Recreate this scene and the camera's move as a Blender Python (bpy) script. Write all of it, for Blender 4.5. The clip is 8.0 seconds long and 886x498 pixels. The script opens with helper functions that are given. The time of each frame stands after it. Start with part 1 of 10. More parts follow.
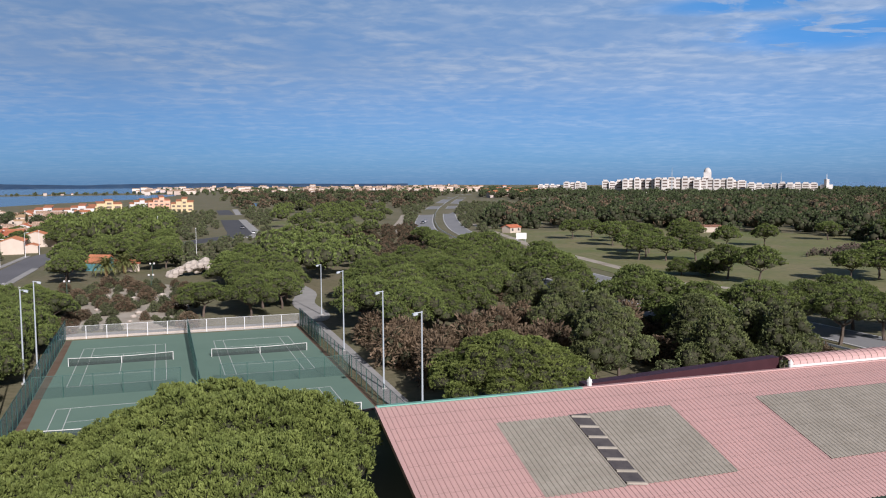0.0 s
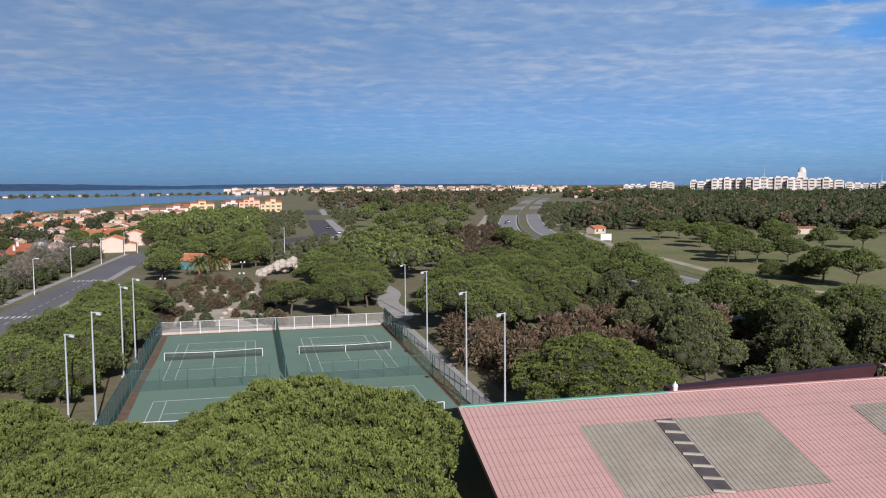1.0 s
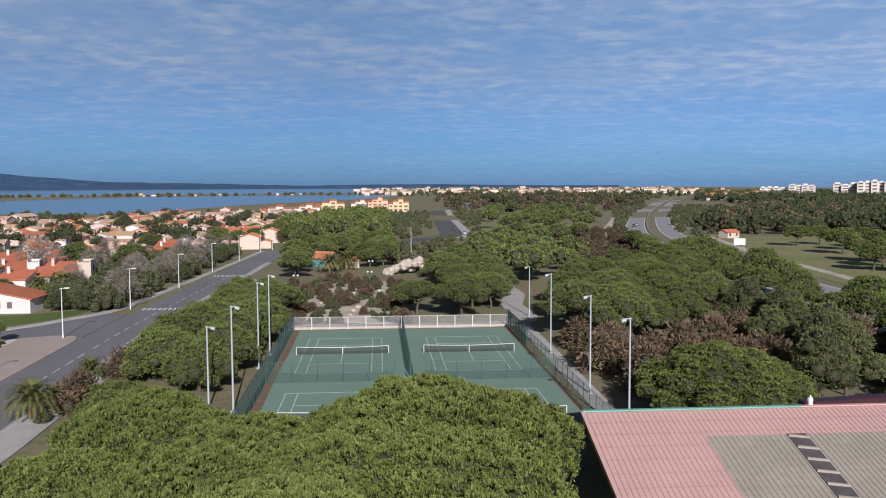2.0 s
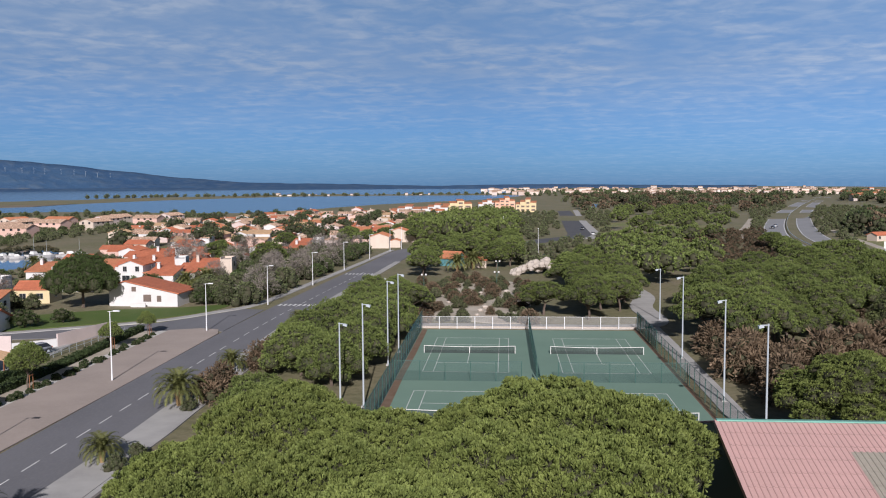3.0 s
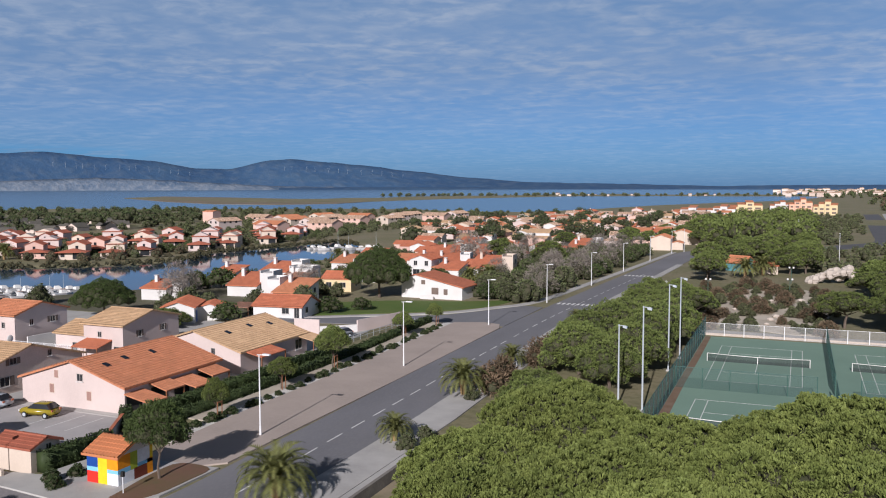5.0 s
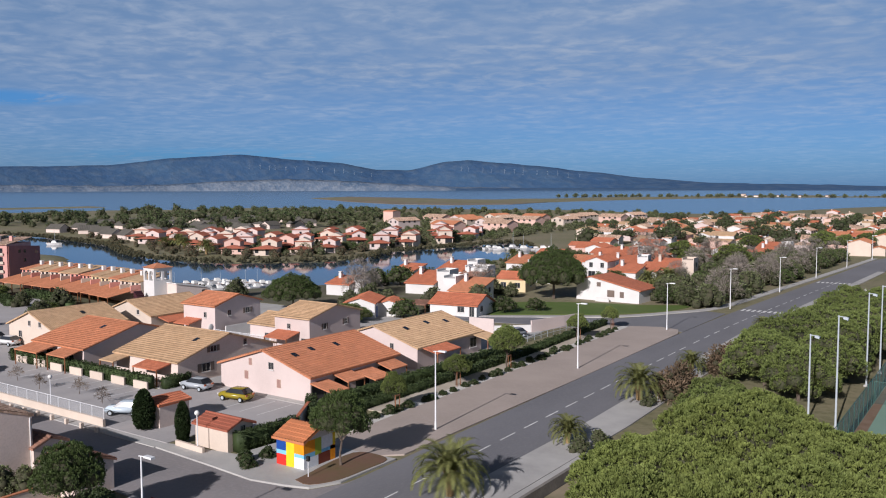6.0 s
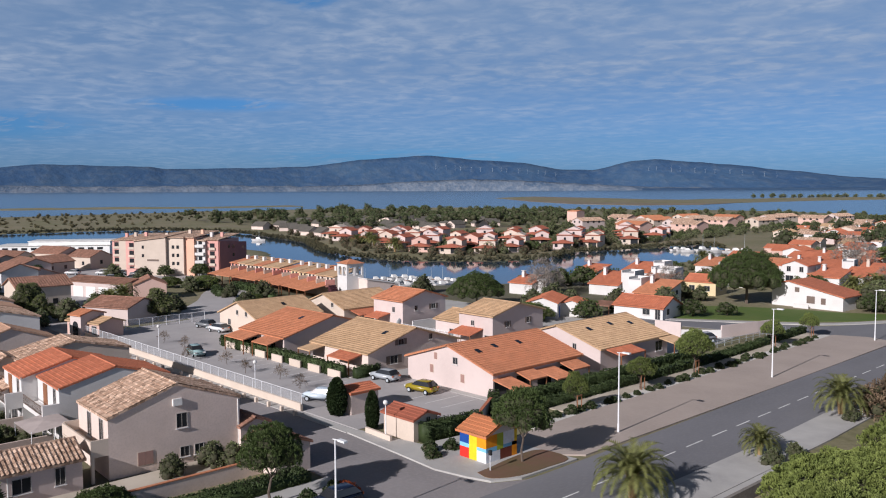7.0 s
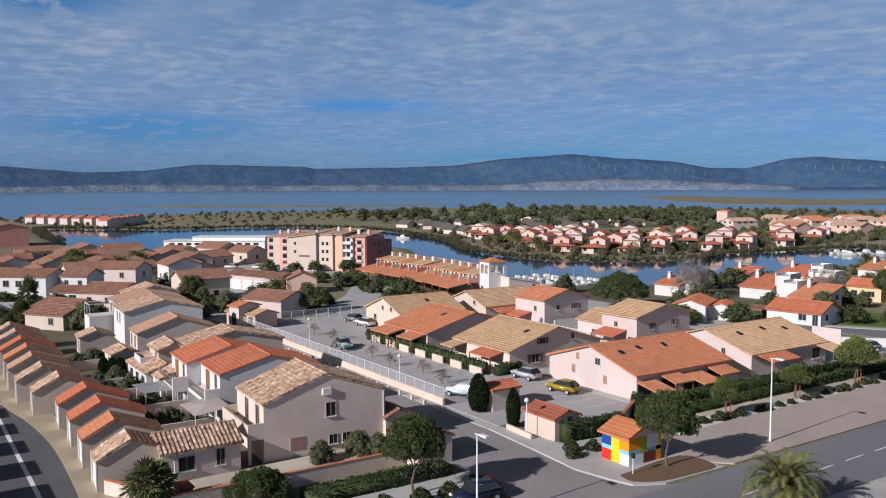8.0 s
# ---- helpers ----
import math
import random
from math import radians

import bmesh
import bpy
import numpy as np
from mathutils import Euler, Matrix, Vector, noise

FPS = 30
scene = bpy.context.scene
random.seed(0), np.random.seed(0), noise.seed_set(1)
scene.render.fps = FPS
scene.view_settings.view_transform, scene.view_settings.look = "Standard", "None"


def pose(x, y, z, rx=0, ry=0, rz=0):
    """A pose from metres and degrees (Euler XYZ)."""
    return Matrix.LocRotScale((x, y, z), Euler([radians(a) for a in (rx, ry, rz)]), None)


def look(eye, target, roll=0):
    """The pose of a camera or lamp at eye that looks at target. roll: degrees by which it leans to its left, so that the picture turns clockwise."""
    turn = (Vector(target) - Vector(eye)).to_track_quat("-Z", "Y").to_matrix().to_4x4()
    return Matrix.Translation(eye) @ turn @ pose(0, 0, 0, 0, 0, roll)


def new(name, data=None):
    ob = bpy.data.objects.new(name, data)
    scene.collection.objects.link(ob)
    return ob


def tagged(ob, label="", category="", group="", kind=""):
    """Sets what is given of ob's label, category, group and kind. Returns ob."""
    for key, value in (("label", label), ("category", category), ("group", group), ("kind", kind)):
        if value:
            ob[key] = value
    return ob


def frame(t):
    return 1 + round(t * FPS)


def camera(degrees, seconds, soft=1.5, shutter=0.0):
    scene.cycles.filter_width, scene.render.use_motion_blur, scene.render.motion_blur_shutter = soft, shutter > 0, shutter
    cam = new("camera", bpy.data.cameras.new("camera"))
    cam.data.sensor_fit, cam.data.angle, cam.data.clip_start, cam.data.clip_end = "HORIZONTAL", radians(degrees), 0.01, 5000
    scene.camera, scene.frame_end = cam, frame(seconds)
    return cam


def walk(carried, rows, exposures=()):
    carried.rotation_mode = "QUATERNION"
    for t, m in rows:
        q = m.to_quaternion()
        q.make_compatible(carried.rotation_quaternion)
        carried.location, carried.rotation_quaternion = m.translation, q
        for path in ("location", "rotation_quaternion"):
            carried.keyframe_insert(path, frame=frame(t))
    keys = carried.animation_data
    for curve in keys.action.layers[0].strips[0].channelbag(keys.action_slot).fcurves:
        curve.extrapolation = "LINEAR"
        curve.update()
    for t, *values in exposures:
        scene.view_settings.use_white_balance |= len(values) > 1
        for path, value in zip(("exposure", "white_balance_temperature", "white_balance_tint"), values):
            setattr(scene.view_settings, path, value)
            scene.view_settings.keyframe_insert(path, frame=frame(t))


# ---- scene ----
cam = camera(55.1, 8.0, 1.1)
PATH = [
    (0, (5.502, -116.917, 23.419), (6.129, -115.025, 23.259), -0.4),
    (0.5, (5.461, -117.041, 23.456), (6.025, -115.129, 23.297), -0.5),
    (1, (5.358, -117.274, 23.544), (5.797, -115.329, 23.386), -0.5),
    (1.5, (5.319, -117.62, 23.646), (5.614, -115.648, 23.49), -0.3),
    (3, (5.118, -118.03, 23.818), (4.97, -116.041, 23.665), -0.3),
    (3.5, (5.155, -118.223, 23.868), (4.855, -116.251, 23.715), -0.3),
    (4, (5.107, -118.447, 23.894), (4.655, -116.504, 23.741), -0.2),
    (5.5, (4.739, -118.77, 23.897), (3.789, -117.017, 23.747), -0.1),
    (6, (4.81, -118.899, 23.888), (3.676, -117.258, 23.739), -0.1),
    (6.5, (4.946, -119.148, 23.87), (3.632, -117.647, 23.721), -0.1),
    (7, (5.067, -119.372, 23.81), (3.609, -118.011, 23.662), -0.2),
    (7.5, (5.191, -119.592, 23.799), (3.604, -118.384, 23.65), -0.1),
    (8, (5.278, -119.749, 23.75), (3.615, -118.649, 23.601), -0.2),
]
walk(cam, [(t, look(eye, target, roll)) for t, eye, target, roll in PATH])

# ---------- world, sun, exposure ----------
SUN_EL, SUN_AZ = 25.3, 174.5      # the sun stands over -y, behind the first view
world = bpy.data.worlds.new("sky")
scene.world = world
world.use_nodes = True
wt = world.node_tree
wt.nodes.clear()


def wn(kind, **props):
    n = wt.nodes.new(kind)
    for key, value in props.items():
        n.inputs[key.replace("_", " ")].default_value = value
    return n


sky = wt.nodes.new("ShaderNodeTexSky")
sky.sky_type, sky.sun_disc = "NISHITA", False
sky.sun_elevation, sky.sun_rotation = radians(SUN_EL), radians(SUN_AZ)
sky.air_density, sky.dust_density, sky.ozone_density = 1.0, 0.6, 2.0
coord = wt.nodes.new("ShaderNodeTexCoord")
split = wt.nodes.new("ShaderNodeSeparateXYZ")
wt.links.new(coord.outputs["Generated"], split.inputs[0])
up = wt.nodes.new("ShaderNodeMath")
up.operation = "MAXIMUM"
wt.links.new(split.outputs["Z"], up.inputs[0])
up.inputs[1].default_value = 0.0
lift = wt.nodes.new("ShaderNodeMath")
lift.operation = "ADD"
wt.links.new(up.outputs[0], lift.inputs[0])
lift.inputs[1].default_value = 0.07
flat = []
for axis in "XY":
    d = wt.nodes.new("ShaderNodeMath")
    d.operation = "DIVIDE"
    wt.links.new(split.outputs[axis], d.inputs[0])
    wt.links.new(lift.outputs[0], d.inputs[1])
    flat.append(d)
plane = wt.nodes.new("ShaderNodeCombineXYZ")
wt.links.new(flat[0].outputs[0], plane.inputs[0])
wt.links.new(flat[1].outputs[0], plane.inputs[1])


def cloud_noise(scale, detail, rough, stretch, shift, low, high, warp=0.0):
    m = wt.nodes.new("ShaderNodeMapping")
    m.inputs["Scale"].default_value, m.inputs["Location"].default_value = stretch, shift
    m.inputs["Rotation"].default_value = (0, 0, radians(12))
    wt.links.new(plane.outputs[0], m.inputs["Vector"])
    n = wn("ShaderNodeTexNoise", Scale=scale, Detail=detail, Roughness=rough, Distortion=warp)
    wt.links.new(m.outputs[0], n.inputs["Vector"])
    r = wt.nodes.new("ShaderNodeMapRange")
    r.interpolation_type = "SMOOTHSTEP"
    r.inputs["From Min"].default_value, r.inputs["From Max"].default_value = low, high
    wt.links.new(n.outputs["Fac"], r.inputs["Value"])
    return r.outputs[0]


def wmath(op, a, b):
    m = wt.nodes.new("ShaderNodeMath")
    m.operation, m.use_clamp = op, True
    for i, v in enumerate((a, b)):
        if isinstance(v, (int, float)):
            m.inputs[i].default_value = v
        else:
            wt.links.new(v, m.inputs[i])
    return m.outputs[0]


def wmix(fac, a, b):
    m = wt.nodes.new("ShaderNodeMix")
    m.data_type = "RGBA"
    for key, v in (("Factor", fac), ("A", a), ("B", b)):
        socket = [s for s in m.inputs if s.name == key and (key == "Factor" and s.type == "VALUE" or s.type == "RGBA")][0]
        if hasattr(v, "links"):
            wt.links.new(v, socket)
        else:
            socket.default_value = v
    return [s for s in m.outputs if s.type == "RGBA"][0]


# a high sheet of altocumulus: broad cover, softly mottled, seen obliquely
ripple = cloud_noise(6.5, 4.0, 0.55, (1.0, 1.0, 1.0), (0.4, 2.2, 0), 0.30, 0.74, 0.35)
mottle = cloud_noise(1.5, 4.0, 0.55, (0.9, 1.2, 1.0), (2.7, 4.1, 0), 0.32, 0.70, 0.3)
streak = cloud_noise(0.55, 3.0, 0.5, (0.8, 1.5, 1.0), (5.2, 0.8, 0), 0.34, 0.7)
body = wmath("ADD", wmath("MULTIPLY", wmath("MULTIPLY", ripple, wmath("ADD", mottle, 0.35)), 0.62), wmath("MULTIPLY", streak, 0.20))
cloud_tone = wmix(body, (2.38, 3.52, 5.65, 1), (4.8, 5.85, 7.85, 1))


def gap_field(bearing, rise_, wide, tall):
    """How near a direction lies to the middle of a break in the cloud: 1 in the middle, 0 at its rim."""
    b, e = radians(bearing), radians(rise_)
    d = wt.nodes.new("ShaderNodeVectorMath")
    d.operation = "SUBTRACT"
    wt.links.new(coord.outputs["Generated"], d.inputs[0])
    d.inputs[1].default_value = (-math.sin(b) * math.cos(e), math.cos(b) * math.cos(e), math.sin(e))
    k = wt.nodes.new("ShaderNodeVectorMath")
    k.operation = "MULTIPLY"
    wt.links.new(d.outputs[0], k.inputs[0])
    k.inputs[1].default_value = (1 / radians(wide), 1 / radians(wide), 1 / radians(tall))
    ln = wt.nodes.new("ShaderNodeVectorMath")
    ln.operation = "LENGTH"
    wt.links.new(k.outputs[0], ln.inputs[0])
    return wmath("SUBTRACT", 1.0, ln.outputs["Value"])


breaks = gap_field(-43.0, 8.8, 10.0, 1.7)
for place in ((-38.0, 10.8, 9.0, 0.9), (76.0, 3.7, 9.5, 1.5), (62.0, 5.3, 7.0, 0.65), (56.0, 12.4, 3.2, 1.3), (50.0, 1.9, 13.0, 0.8), (82.0, 11.4, 8.0, 1.6)):
    breaks = wmath("MAXIMUM", breaks, gap_field(*place))
torn = cloud_noise(3.2, 6.0, 0.62, (0.7, 1.2, 1.0), (1.2, 6.6, 0), 0.36, 0.70, 0.5)
breach = wt.nodes.new("ShaderNodeMapRange")
breach.interpolation_type = "SMOOTHSTEP"
breach.inputs["From Min"].default_value, breach.inputs["From Max"].default_value = 0.0, 0.75
wt.links.new(wmath("MULTIPLY", breaks, wmath("ADD", wmath("MULTIPLY", torn, 2.6), 0.12)), breach.inputs["Value"])
amount = wmath("MULTIPLY", wmath("ADD", wmath("MULTIPLY", body, 0.35), 0.72), wmath("SUBTRACT", 1.0, wmath("MULTIPLY", breach.outputs[0], 0.93)))
# overhead the sheet breaks up
high = wt.nodes.new("ShaderNodeMapRange")
high.inputs["From Min"].default_value, high.inputs["From Max"].default_value = 0.28, 0.42
high.inputs["To Min"].default_value, high.inputs["To Max"].default_value = 1.0, 0.0
wt.links.new(split.outputs["Z"], high.inputs["Value"])
amount = wmath("MULTIPLY", amount, high.outputs[0])
# the cover thins out into blue air near the horizon
rise = wt.nodes.new("ShaderNodeMapRange")
rise.inputs["From Min"].default_value, rise.inputs["From Max"].default_value = 0.0, 0.13
rise.inputs["To Min"].default_value, rise.inputs["To Max"].default_value = 0.28, 0.98
wt.links.new(split.outputs["Z"], rise.inputs["Value"])
amount = wmath("MULTIPLY", amount, rise.outputs[0])
# clear air: deeper blue towards the horizon
low_air = wt.nodes.new("ShaderNodeMapRange")
low_air.inputs["From Min"].default_value, low_air.inputs["From Max"].default_value = 0.0, 0.22
wt.links.new(split.outputs["Z"], low_air.inputs["Value"])
deep = wt.nodes.new("ShaderNodeMapRange")
deep.inputs["From Min"].default_value, deep.inputs["From Max"].default_value = 0.25, 0.6
wt.links.new(split.outputs["Z"], deep.inputs["Value"])
tint = wmix(deep.outputs[0], wmix(low_air.outputs[0], (0.235, 0.58, 1.46, 1), (0.31, 0.74, 1.18, 1)), (0.13, 0.22, 0.29, 1))
clear = wt.nodes.new("ShaderNodeMix")
clear.data_type, clear.blend_type = "RGBA", "MULTIPLY"
rgba = [s for s in clear.inputs if s.type == "RGBA"]
[s for s in clear.inputs if s.type == "VALUE"][0].default_value = 1.0
wt.links.new(sky.outputs[0], rgba[0])
wt.links.new(tint, rgba[1])
colour = wmix(amount, [s for s in clear.outputs if s.type == "RGBA"][0], cloud_tone)
# the bright aureole that thin cloud draws round the sun
toward_sun = (math.sin(radians(SUN_AZ)) * math.cos(radians(SUN_EL)), math.cos(radians(SUN_AZ)) * math.cos(radians(SUN_EL)), math.sin(radians(SUN_EL)))
dot = wt.nodes.new("ShaderNodeVectorMath")
dot.operation = "DOT_PRODUCT"
wt.links.new(coord.outputs["Generated"], dot.inputs[0])
dot.inputs[1].default_value = toward_sun
aureole = wt.nodes.new("ShaderNodeMapRange")
aureole.interpolation_type = "SMOOTHSTEP"
aureole.inputs["From Min"].default_value, aureole.inputs["From Max"].default_value = 0.55, 1.0
wt.links.new(dot.outputs["Value"], aureole.inputs["Value"])
colour = wmix(aureole.outputs[0], colour, (4.2, 3.9, 3.7, 1))
# the sheet is thinner and brighter towards +x
gain = wt.nodes.new("ShaderNodeMapRange")
gain.inputs["From Min"].default_value, gain.inputs["From Max"].default_value = -0.05, 0.6
gain.inputs["To Min"].default_value, gain.inputs["To Max"].default_value = 1.0, 1.32
wt.links.new(split.outputs["X"], gain.inputs["Value"])
lit = wt.nodes.new("ShaderNodeVectorMath")
lit.operation = "SCALE"
wt.links.new(colour, lit.inputs[0])
wt.links.new(gain.outputs[0], lit.inputs["Scale"])
colour = lit.outputs[0]
bg = wn("ShaderNodeBackground", Strength=0.0635)
wt.links.new(colour, bg.inputs["Color"])
out = wt.nodes.new("ShaderNodeOutputWorld")
wt.links.new(bg.outputs[0], out.inputs["Surface"])

sun = new("sun", bpy.data.lights.new("sun", "SUN"))
sun.data.energy, sun.data.angle, sun.data.color = 4.6, radians(0.55), (1.0, 0.95, 0.975)
az = radians(SUN_AZ)
toward = Vector((math.sin(az) * math.cos(radians(SUN_EL)), math.cos(az) * math.cos(radians(SUN_EL)), math.sin(radians(SUN_EL))))
sun.matrix_world = Matrix.Translation((0, -60, 80)) @ toward.to_track_quat("Z", "Y").to_matrix().to_4x4()
scene.view_settings.exposure = 0.25


# ---------- materials ----------
def material(name, colour, second=None, rough=0.85, scale=0.6, fine=9.0, bump=0.3, depth=0.02, metal=0.0, vary=0.0, island=0.0,
             spec=0.3, stretch=(1, 1, 1), third=None, world_space=False, band=None, cut=(0.35, 0.65), cells=None):
    """Two tones mixed by broad noise, a fine grain over them, and relief. vary: by object; island: by loose piece."""
    m = bpy.data.materials.new(name)
    m.use_nodes = True
    t = m.node_tree
    b = t.nodes["Principled BSDF"]
    b.inputs["Roughness"].default_value, b.inputs["Metallic"].default_value = rough, metal
    b.inputs["Specular IOR Level"].default_value = spec
    second = second or tuple(c * 0.78 for c in colour)
    third = third or tuple(c * 0.6 + d * 0.5 for c, d in zip(colour, second))

    def node(kind, **props):
        n = t.nodes.new(kind)
        for key, value in props.items():
            n.inputs[key.replace("_", " ")].default_value = value
        return n

    if world_space:
        src = t.nodes.new("ShaderNodeNewGeometry").outputs["Position"]
    else:
        src = t.nodes.new("ShaderNodeTexCoord").outputs["Object"]
    mp = node("ShaderNodeMapping", Scale=stretch)
    t.links.new(src, mp.inputs["Vector"])

    def noise_at(s, detail=4.0):
        n = node("ShaderNodeTexNoise", Scale=s, Detail=detail, Roughness=0.6)
        t.links.new(mp.outputs[0], n.inputs["Vector"])
        return n.outputs["Fac"]

    def ramp(value, lo, hi):
        r = node("ShaderNodeMapRange", From_Min=lo, From_Max=hi)
        t.links.new(value, r.inputs["Value"])
        return r.outputs[0]

    def mix(fac, a, c):
        x = t.nodes.new("ShaderNodeMix")
        x.data_type = "RGBA"
        f = [s for s in x.inputs if s.type == "VALUE"][0]
        two = [s for s in x.inputs if s.type == "RGBA"]
        if isinstance(fac, float):
            f.default_value = fac
        else:
            t.links.new(fac, f)
        for s, v in zip(two, (a, c)):
            if isinstance(v, tuple):
                s.default_value = (*v, 1)
            else:
                t.links.new(v, s)
        return [s for s in x.outputs if s.type == "RGBA"][0]

    broad, grain = noise_at(scale), noise_at(fine, 3.0)
    col = mix(ramp(broad, *cut), colour, second)
    g = t.nodes.new("ShaderNodeMath")
    g.operation = "MULTIPLY"
    t.links.new(ramp(grain, 0.45, 0.75), g.inputs[0])
    g.inputs[1].default_value = 0.6
    col = mix(g.outputs[0], col, third)
    height = grain
    if band:
        axis, pitch, strength = band
        sp = t.nodes.new("ShaderNodeSeparateXYZ")
        t.links.new(src, sp.inputs[0])
        f = t.nodes.new("ShaderNodeMath")
        f.operation = "MULTIPLY"
        t.links.new(sp.outputs[axis], f.inputs[0])
        f.inputs[1].default_value = 1.0 / pitch
        fr = t.nodes.new("ShaderNodeMath")
        fr.operation = "FRACT"
        t.links.new(f.outputs[0], fr.inputs[0])
        gate = ramp(fr.outputs[0], 0.86, 1.0)
        s2 = t.nodes.new("ShaderNodeMath")
        s2.operation = "MULTIPLY"
        t.links.new(gate, s2.inputs[0])
        s2.inputs[1].default_value = strength
        col = mix(s2.outputs[0], col, tuple(c * 0.35 for c in second))
    if cells:
        m2 = node("ShaderNodeMapping", Scale=(1 / cells[0], 1 / cells[1], 0.6))
        t.links.new(src, m2.inputs["Vector"])
        vo = node("ShaderNodeTexVoronoi", Scale=1.0, Randomness=0.7)
        t.links.new(m2.outputs[0], vo.inputs["Vector"])
        sc = t.nodes.new("ShaderNodeSeparateColor")
        t.links.new(vo.outputs["Color"], sc.inputs[0])
        r1 = t.nodes.new("ShaderNodeMath")
        r1.operation = "MULTIPLY"
        t.links.new(ramp(sc.outputs[0], 0.45, 1.0), r1.inputs[0])
        r1.inputs[1].default_value = cells[2]
        col = mix(r1.outputs[0], col, tuple(c * 0.45 for c in second))
        r2 = t.nodes.new("ShaderNodeMath")
        r2.operation = "MULTIPLY"
        t.links.new(ramp(sc.outputs[1], 0.6, 1.0), r2.inputs[0])
        r2.inputs[1].default_value = cells[2]
        col = mix(r2.outputs[0], col, tuple(min(0.85, c * 1.35 + 0.05) for c in colour))
    for amount_, kind in ((vary, "obj"), (island, "isl")):
        if amount_:
            if kind == "obj":
                rnd = t.nodes.new("ShaderNodeObjectInfo").outputs["Random"]
            else:
                rnd = t.nodes.new("ShaderNodeNewGeometry").outputs["Random Per Island"]
            hsv = t.nodes.new("ShaderNodeHueSaturation")
            r = node("ShaderNodeMapRange", To_Min=1 - amount_, To_Max=1 + amount_)
            t.links.new(rnd, r.inputs["Value"])
            t.links.new(r.outputs[0], hsv.inputs["Value"])
            t.links.new(col, hsv.inputs["Color"])
            col = hsv.outputs[0]
    t.links.new(col, b.inputs["Base Color"])
    if bump:
        bm_ = node("ShaderNodeBump", Strength=bump, Distance=depth)
        t.links.new(height, bm_.inputs["Height"])
        t.links.new(bm_.outputs[0], b.inputs["Normal"])
    return m


def see_through(name, colour, cover_, rough=0.7):
    """Netting and wire mesh: a share of the light passes between the threads."""
    m = material(name, colour, rough=rough, bump=0)
    t = m.node_tree
    b, o = t.nodes["Principled BSDF"], t.nodes["Material Output"]
    gap, mixer = t.nodes.new("ShaderNodeBsdfTransparent"), t.nodes.new("ShaderNodeMixShader")
    mixer.inputs[0].default_value = cover_
    t.links.new(gap.outputs[0], mixer.inputs[1])
    t.links.new(b.outputs[0], mixer.inputs[2])
    t.links.new(mixer.outputs[0], o.inputs["Surface"])
    return m


def leafy(name, colour, second, island=0.35, vary=0.08, glow=0.25, scale=0.5):
    """Leaves and needles: varied from tuft to tuft, some light passing through them."""
    m = material(name, colour, second, rough=0.6, scale=scale, fine=6, bump=0, island=island, vary=vary, spec=0.2)
    t = m.node_tree
    b, o = t.nodes["Principled BSDF"], t.nodes["Material Output"]
    tr, mixer = t.nodes.new("ShaderNodeBsdfTranslucent"), t.nodes.new("ShaderNodeMixShader")
    t.links.new(b.inputs["Base Color"].links[0].from_socket, tr.inputs["Color"])
    mixer.inputs[0].default_value = glow
    t.links.new(b.outputs[0], mixer.inputs[1])
    t.links.new(tr.outputs[0], mixer.inputs[2])
    t.links.new(mixer.outputs[0], o.inputs["Surface"])
    return m


EARTH = material("earth_and_dry_grass", (0.170, 0.165, 0.085), (0.235, 0.200, 0.13), scale=0.035, fine=0.9, bump=0.4, depth=0.2, world_space=True, third=(0.07, 0.075, 0.03))
MEADOW = material("meadow_grass", (0.165, 0.195, 0.066), (0.27, 0.232, 0.125), scale=0.035, fine=0.5, bump=0.5, depth=0.1, world_space=True, third=(0.10, 0.12, 0.05))
LAWN = material("lawn_grass", (0.07, 0.12, 0.022), (0.10, 0.135, 0.035), scale=0.15, fine=3.0, bump=0.5, depth=0.05, world_space=True)
ASPHALT = material("worn_asphalt", (0.185, 0.184, 0.197), (0.150, 0.150, 0.161), scale=0.12, fine=5.0, bump=0.15, world_space=True, third=(0.21, 0.205, 0.21), stretch=(1, 0.35, 1))
ASPHALT_DARK = material("dark_asphalt", (0.11, 0.11, 0.115), (0.085, 0.085, 0.09), scale=0.15, fine=4.0, bump=0.15, world_space=True)
PAVING = material("pinkish_gravel_paving", (0.40, 0.335, 0.295), (0.345, 0.29, 0.255), scale=0.13, fine=3.5, bump=0.2, world_space=True)
PALE_ROAD = material("pale_road_asphalt", (0.30, 0.30, 0.305), (0.25, 0.25, 0.255), scale=0.1, fine=3.0, bump=0.1, world_space=True)
CONCRETE = material("pale_concrete", (0.44, 0.43, 0.41), (0.34, 0.33, 0.32), scale=0.25, fine=4.0, bump=0.2, world_space=True)
SIDE_ROAD = material("grey_pink_side_road", (0.27, 0.25, 0.25), (0.22, 0.205, 0.205), scale=0.12, fine=3.0, bump=0.15, world_space=True, third=(0.31, 0.285, 0.28))
PARKING = material("bleached_parking_asphalt", (0.41, 0.39, 0.385), (0.33, 0.315, 0.315), scale=0.14, fine=2.5, bump=0.2, world_space=True)
GARDEN = material("dry_garden_earth", (0.135, 0.115, 0.085), (0.095, 0.095, 0.055), scale=0.2, fine=2.0, bump=0.4, world_space=True, third=(0.10, 0.11, 0.05))
SAND = material("sandy_path", (0.52, 0.465, 0.39), (0.36, 0.31, 0.245), scale=0.2, fine=2.0, bump=0.3, world_space=True)
BEIGE_PAVE = material("beige_paving", (0.38, 0.315, 0.22), (0.32, 0.265, 0.19), scale=0.3, fine=3.0, bump=0.2, world_space=True)
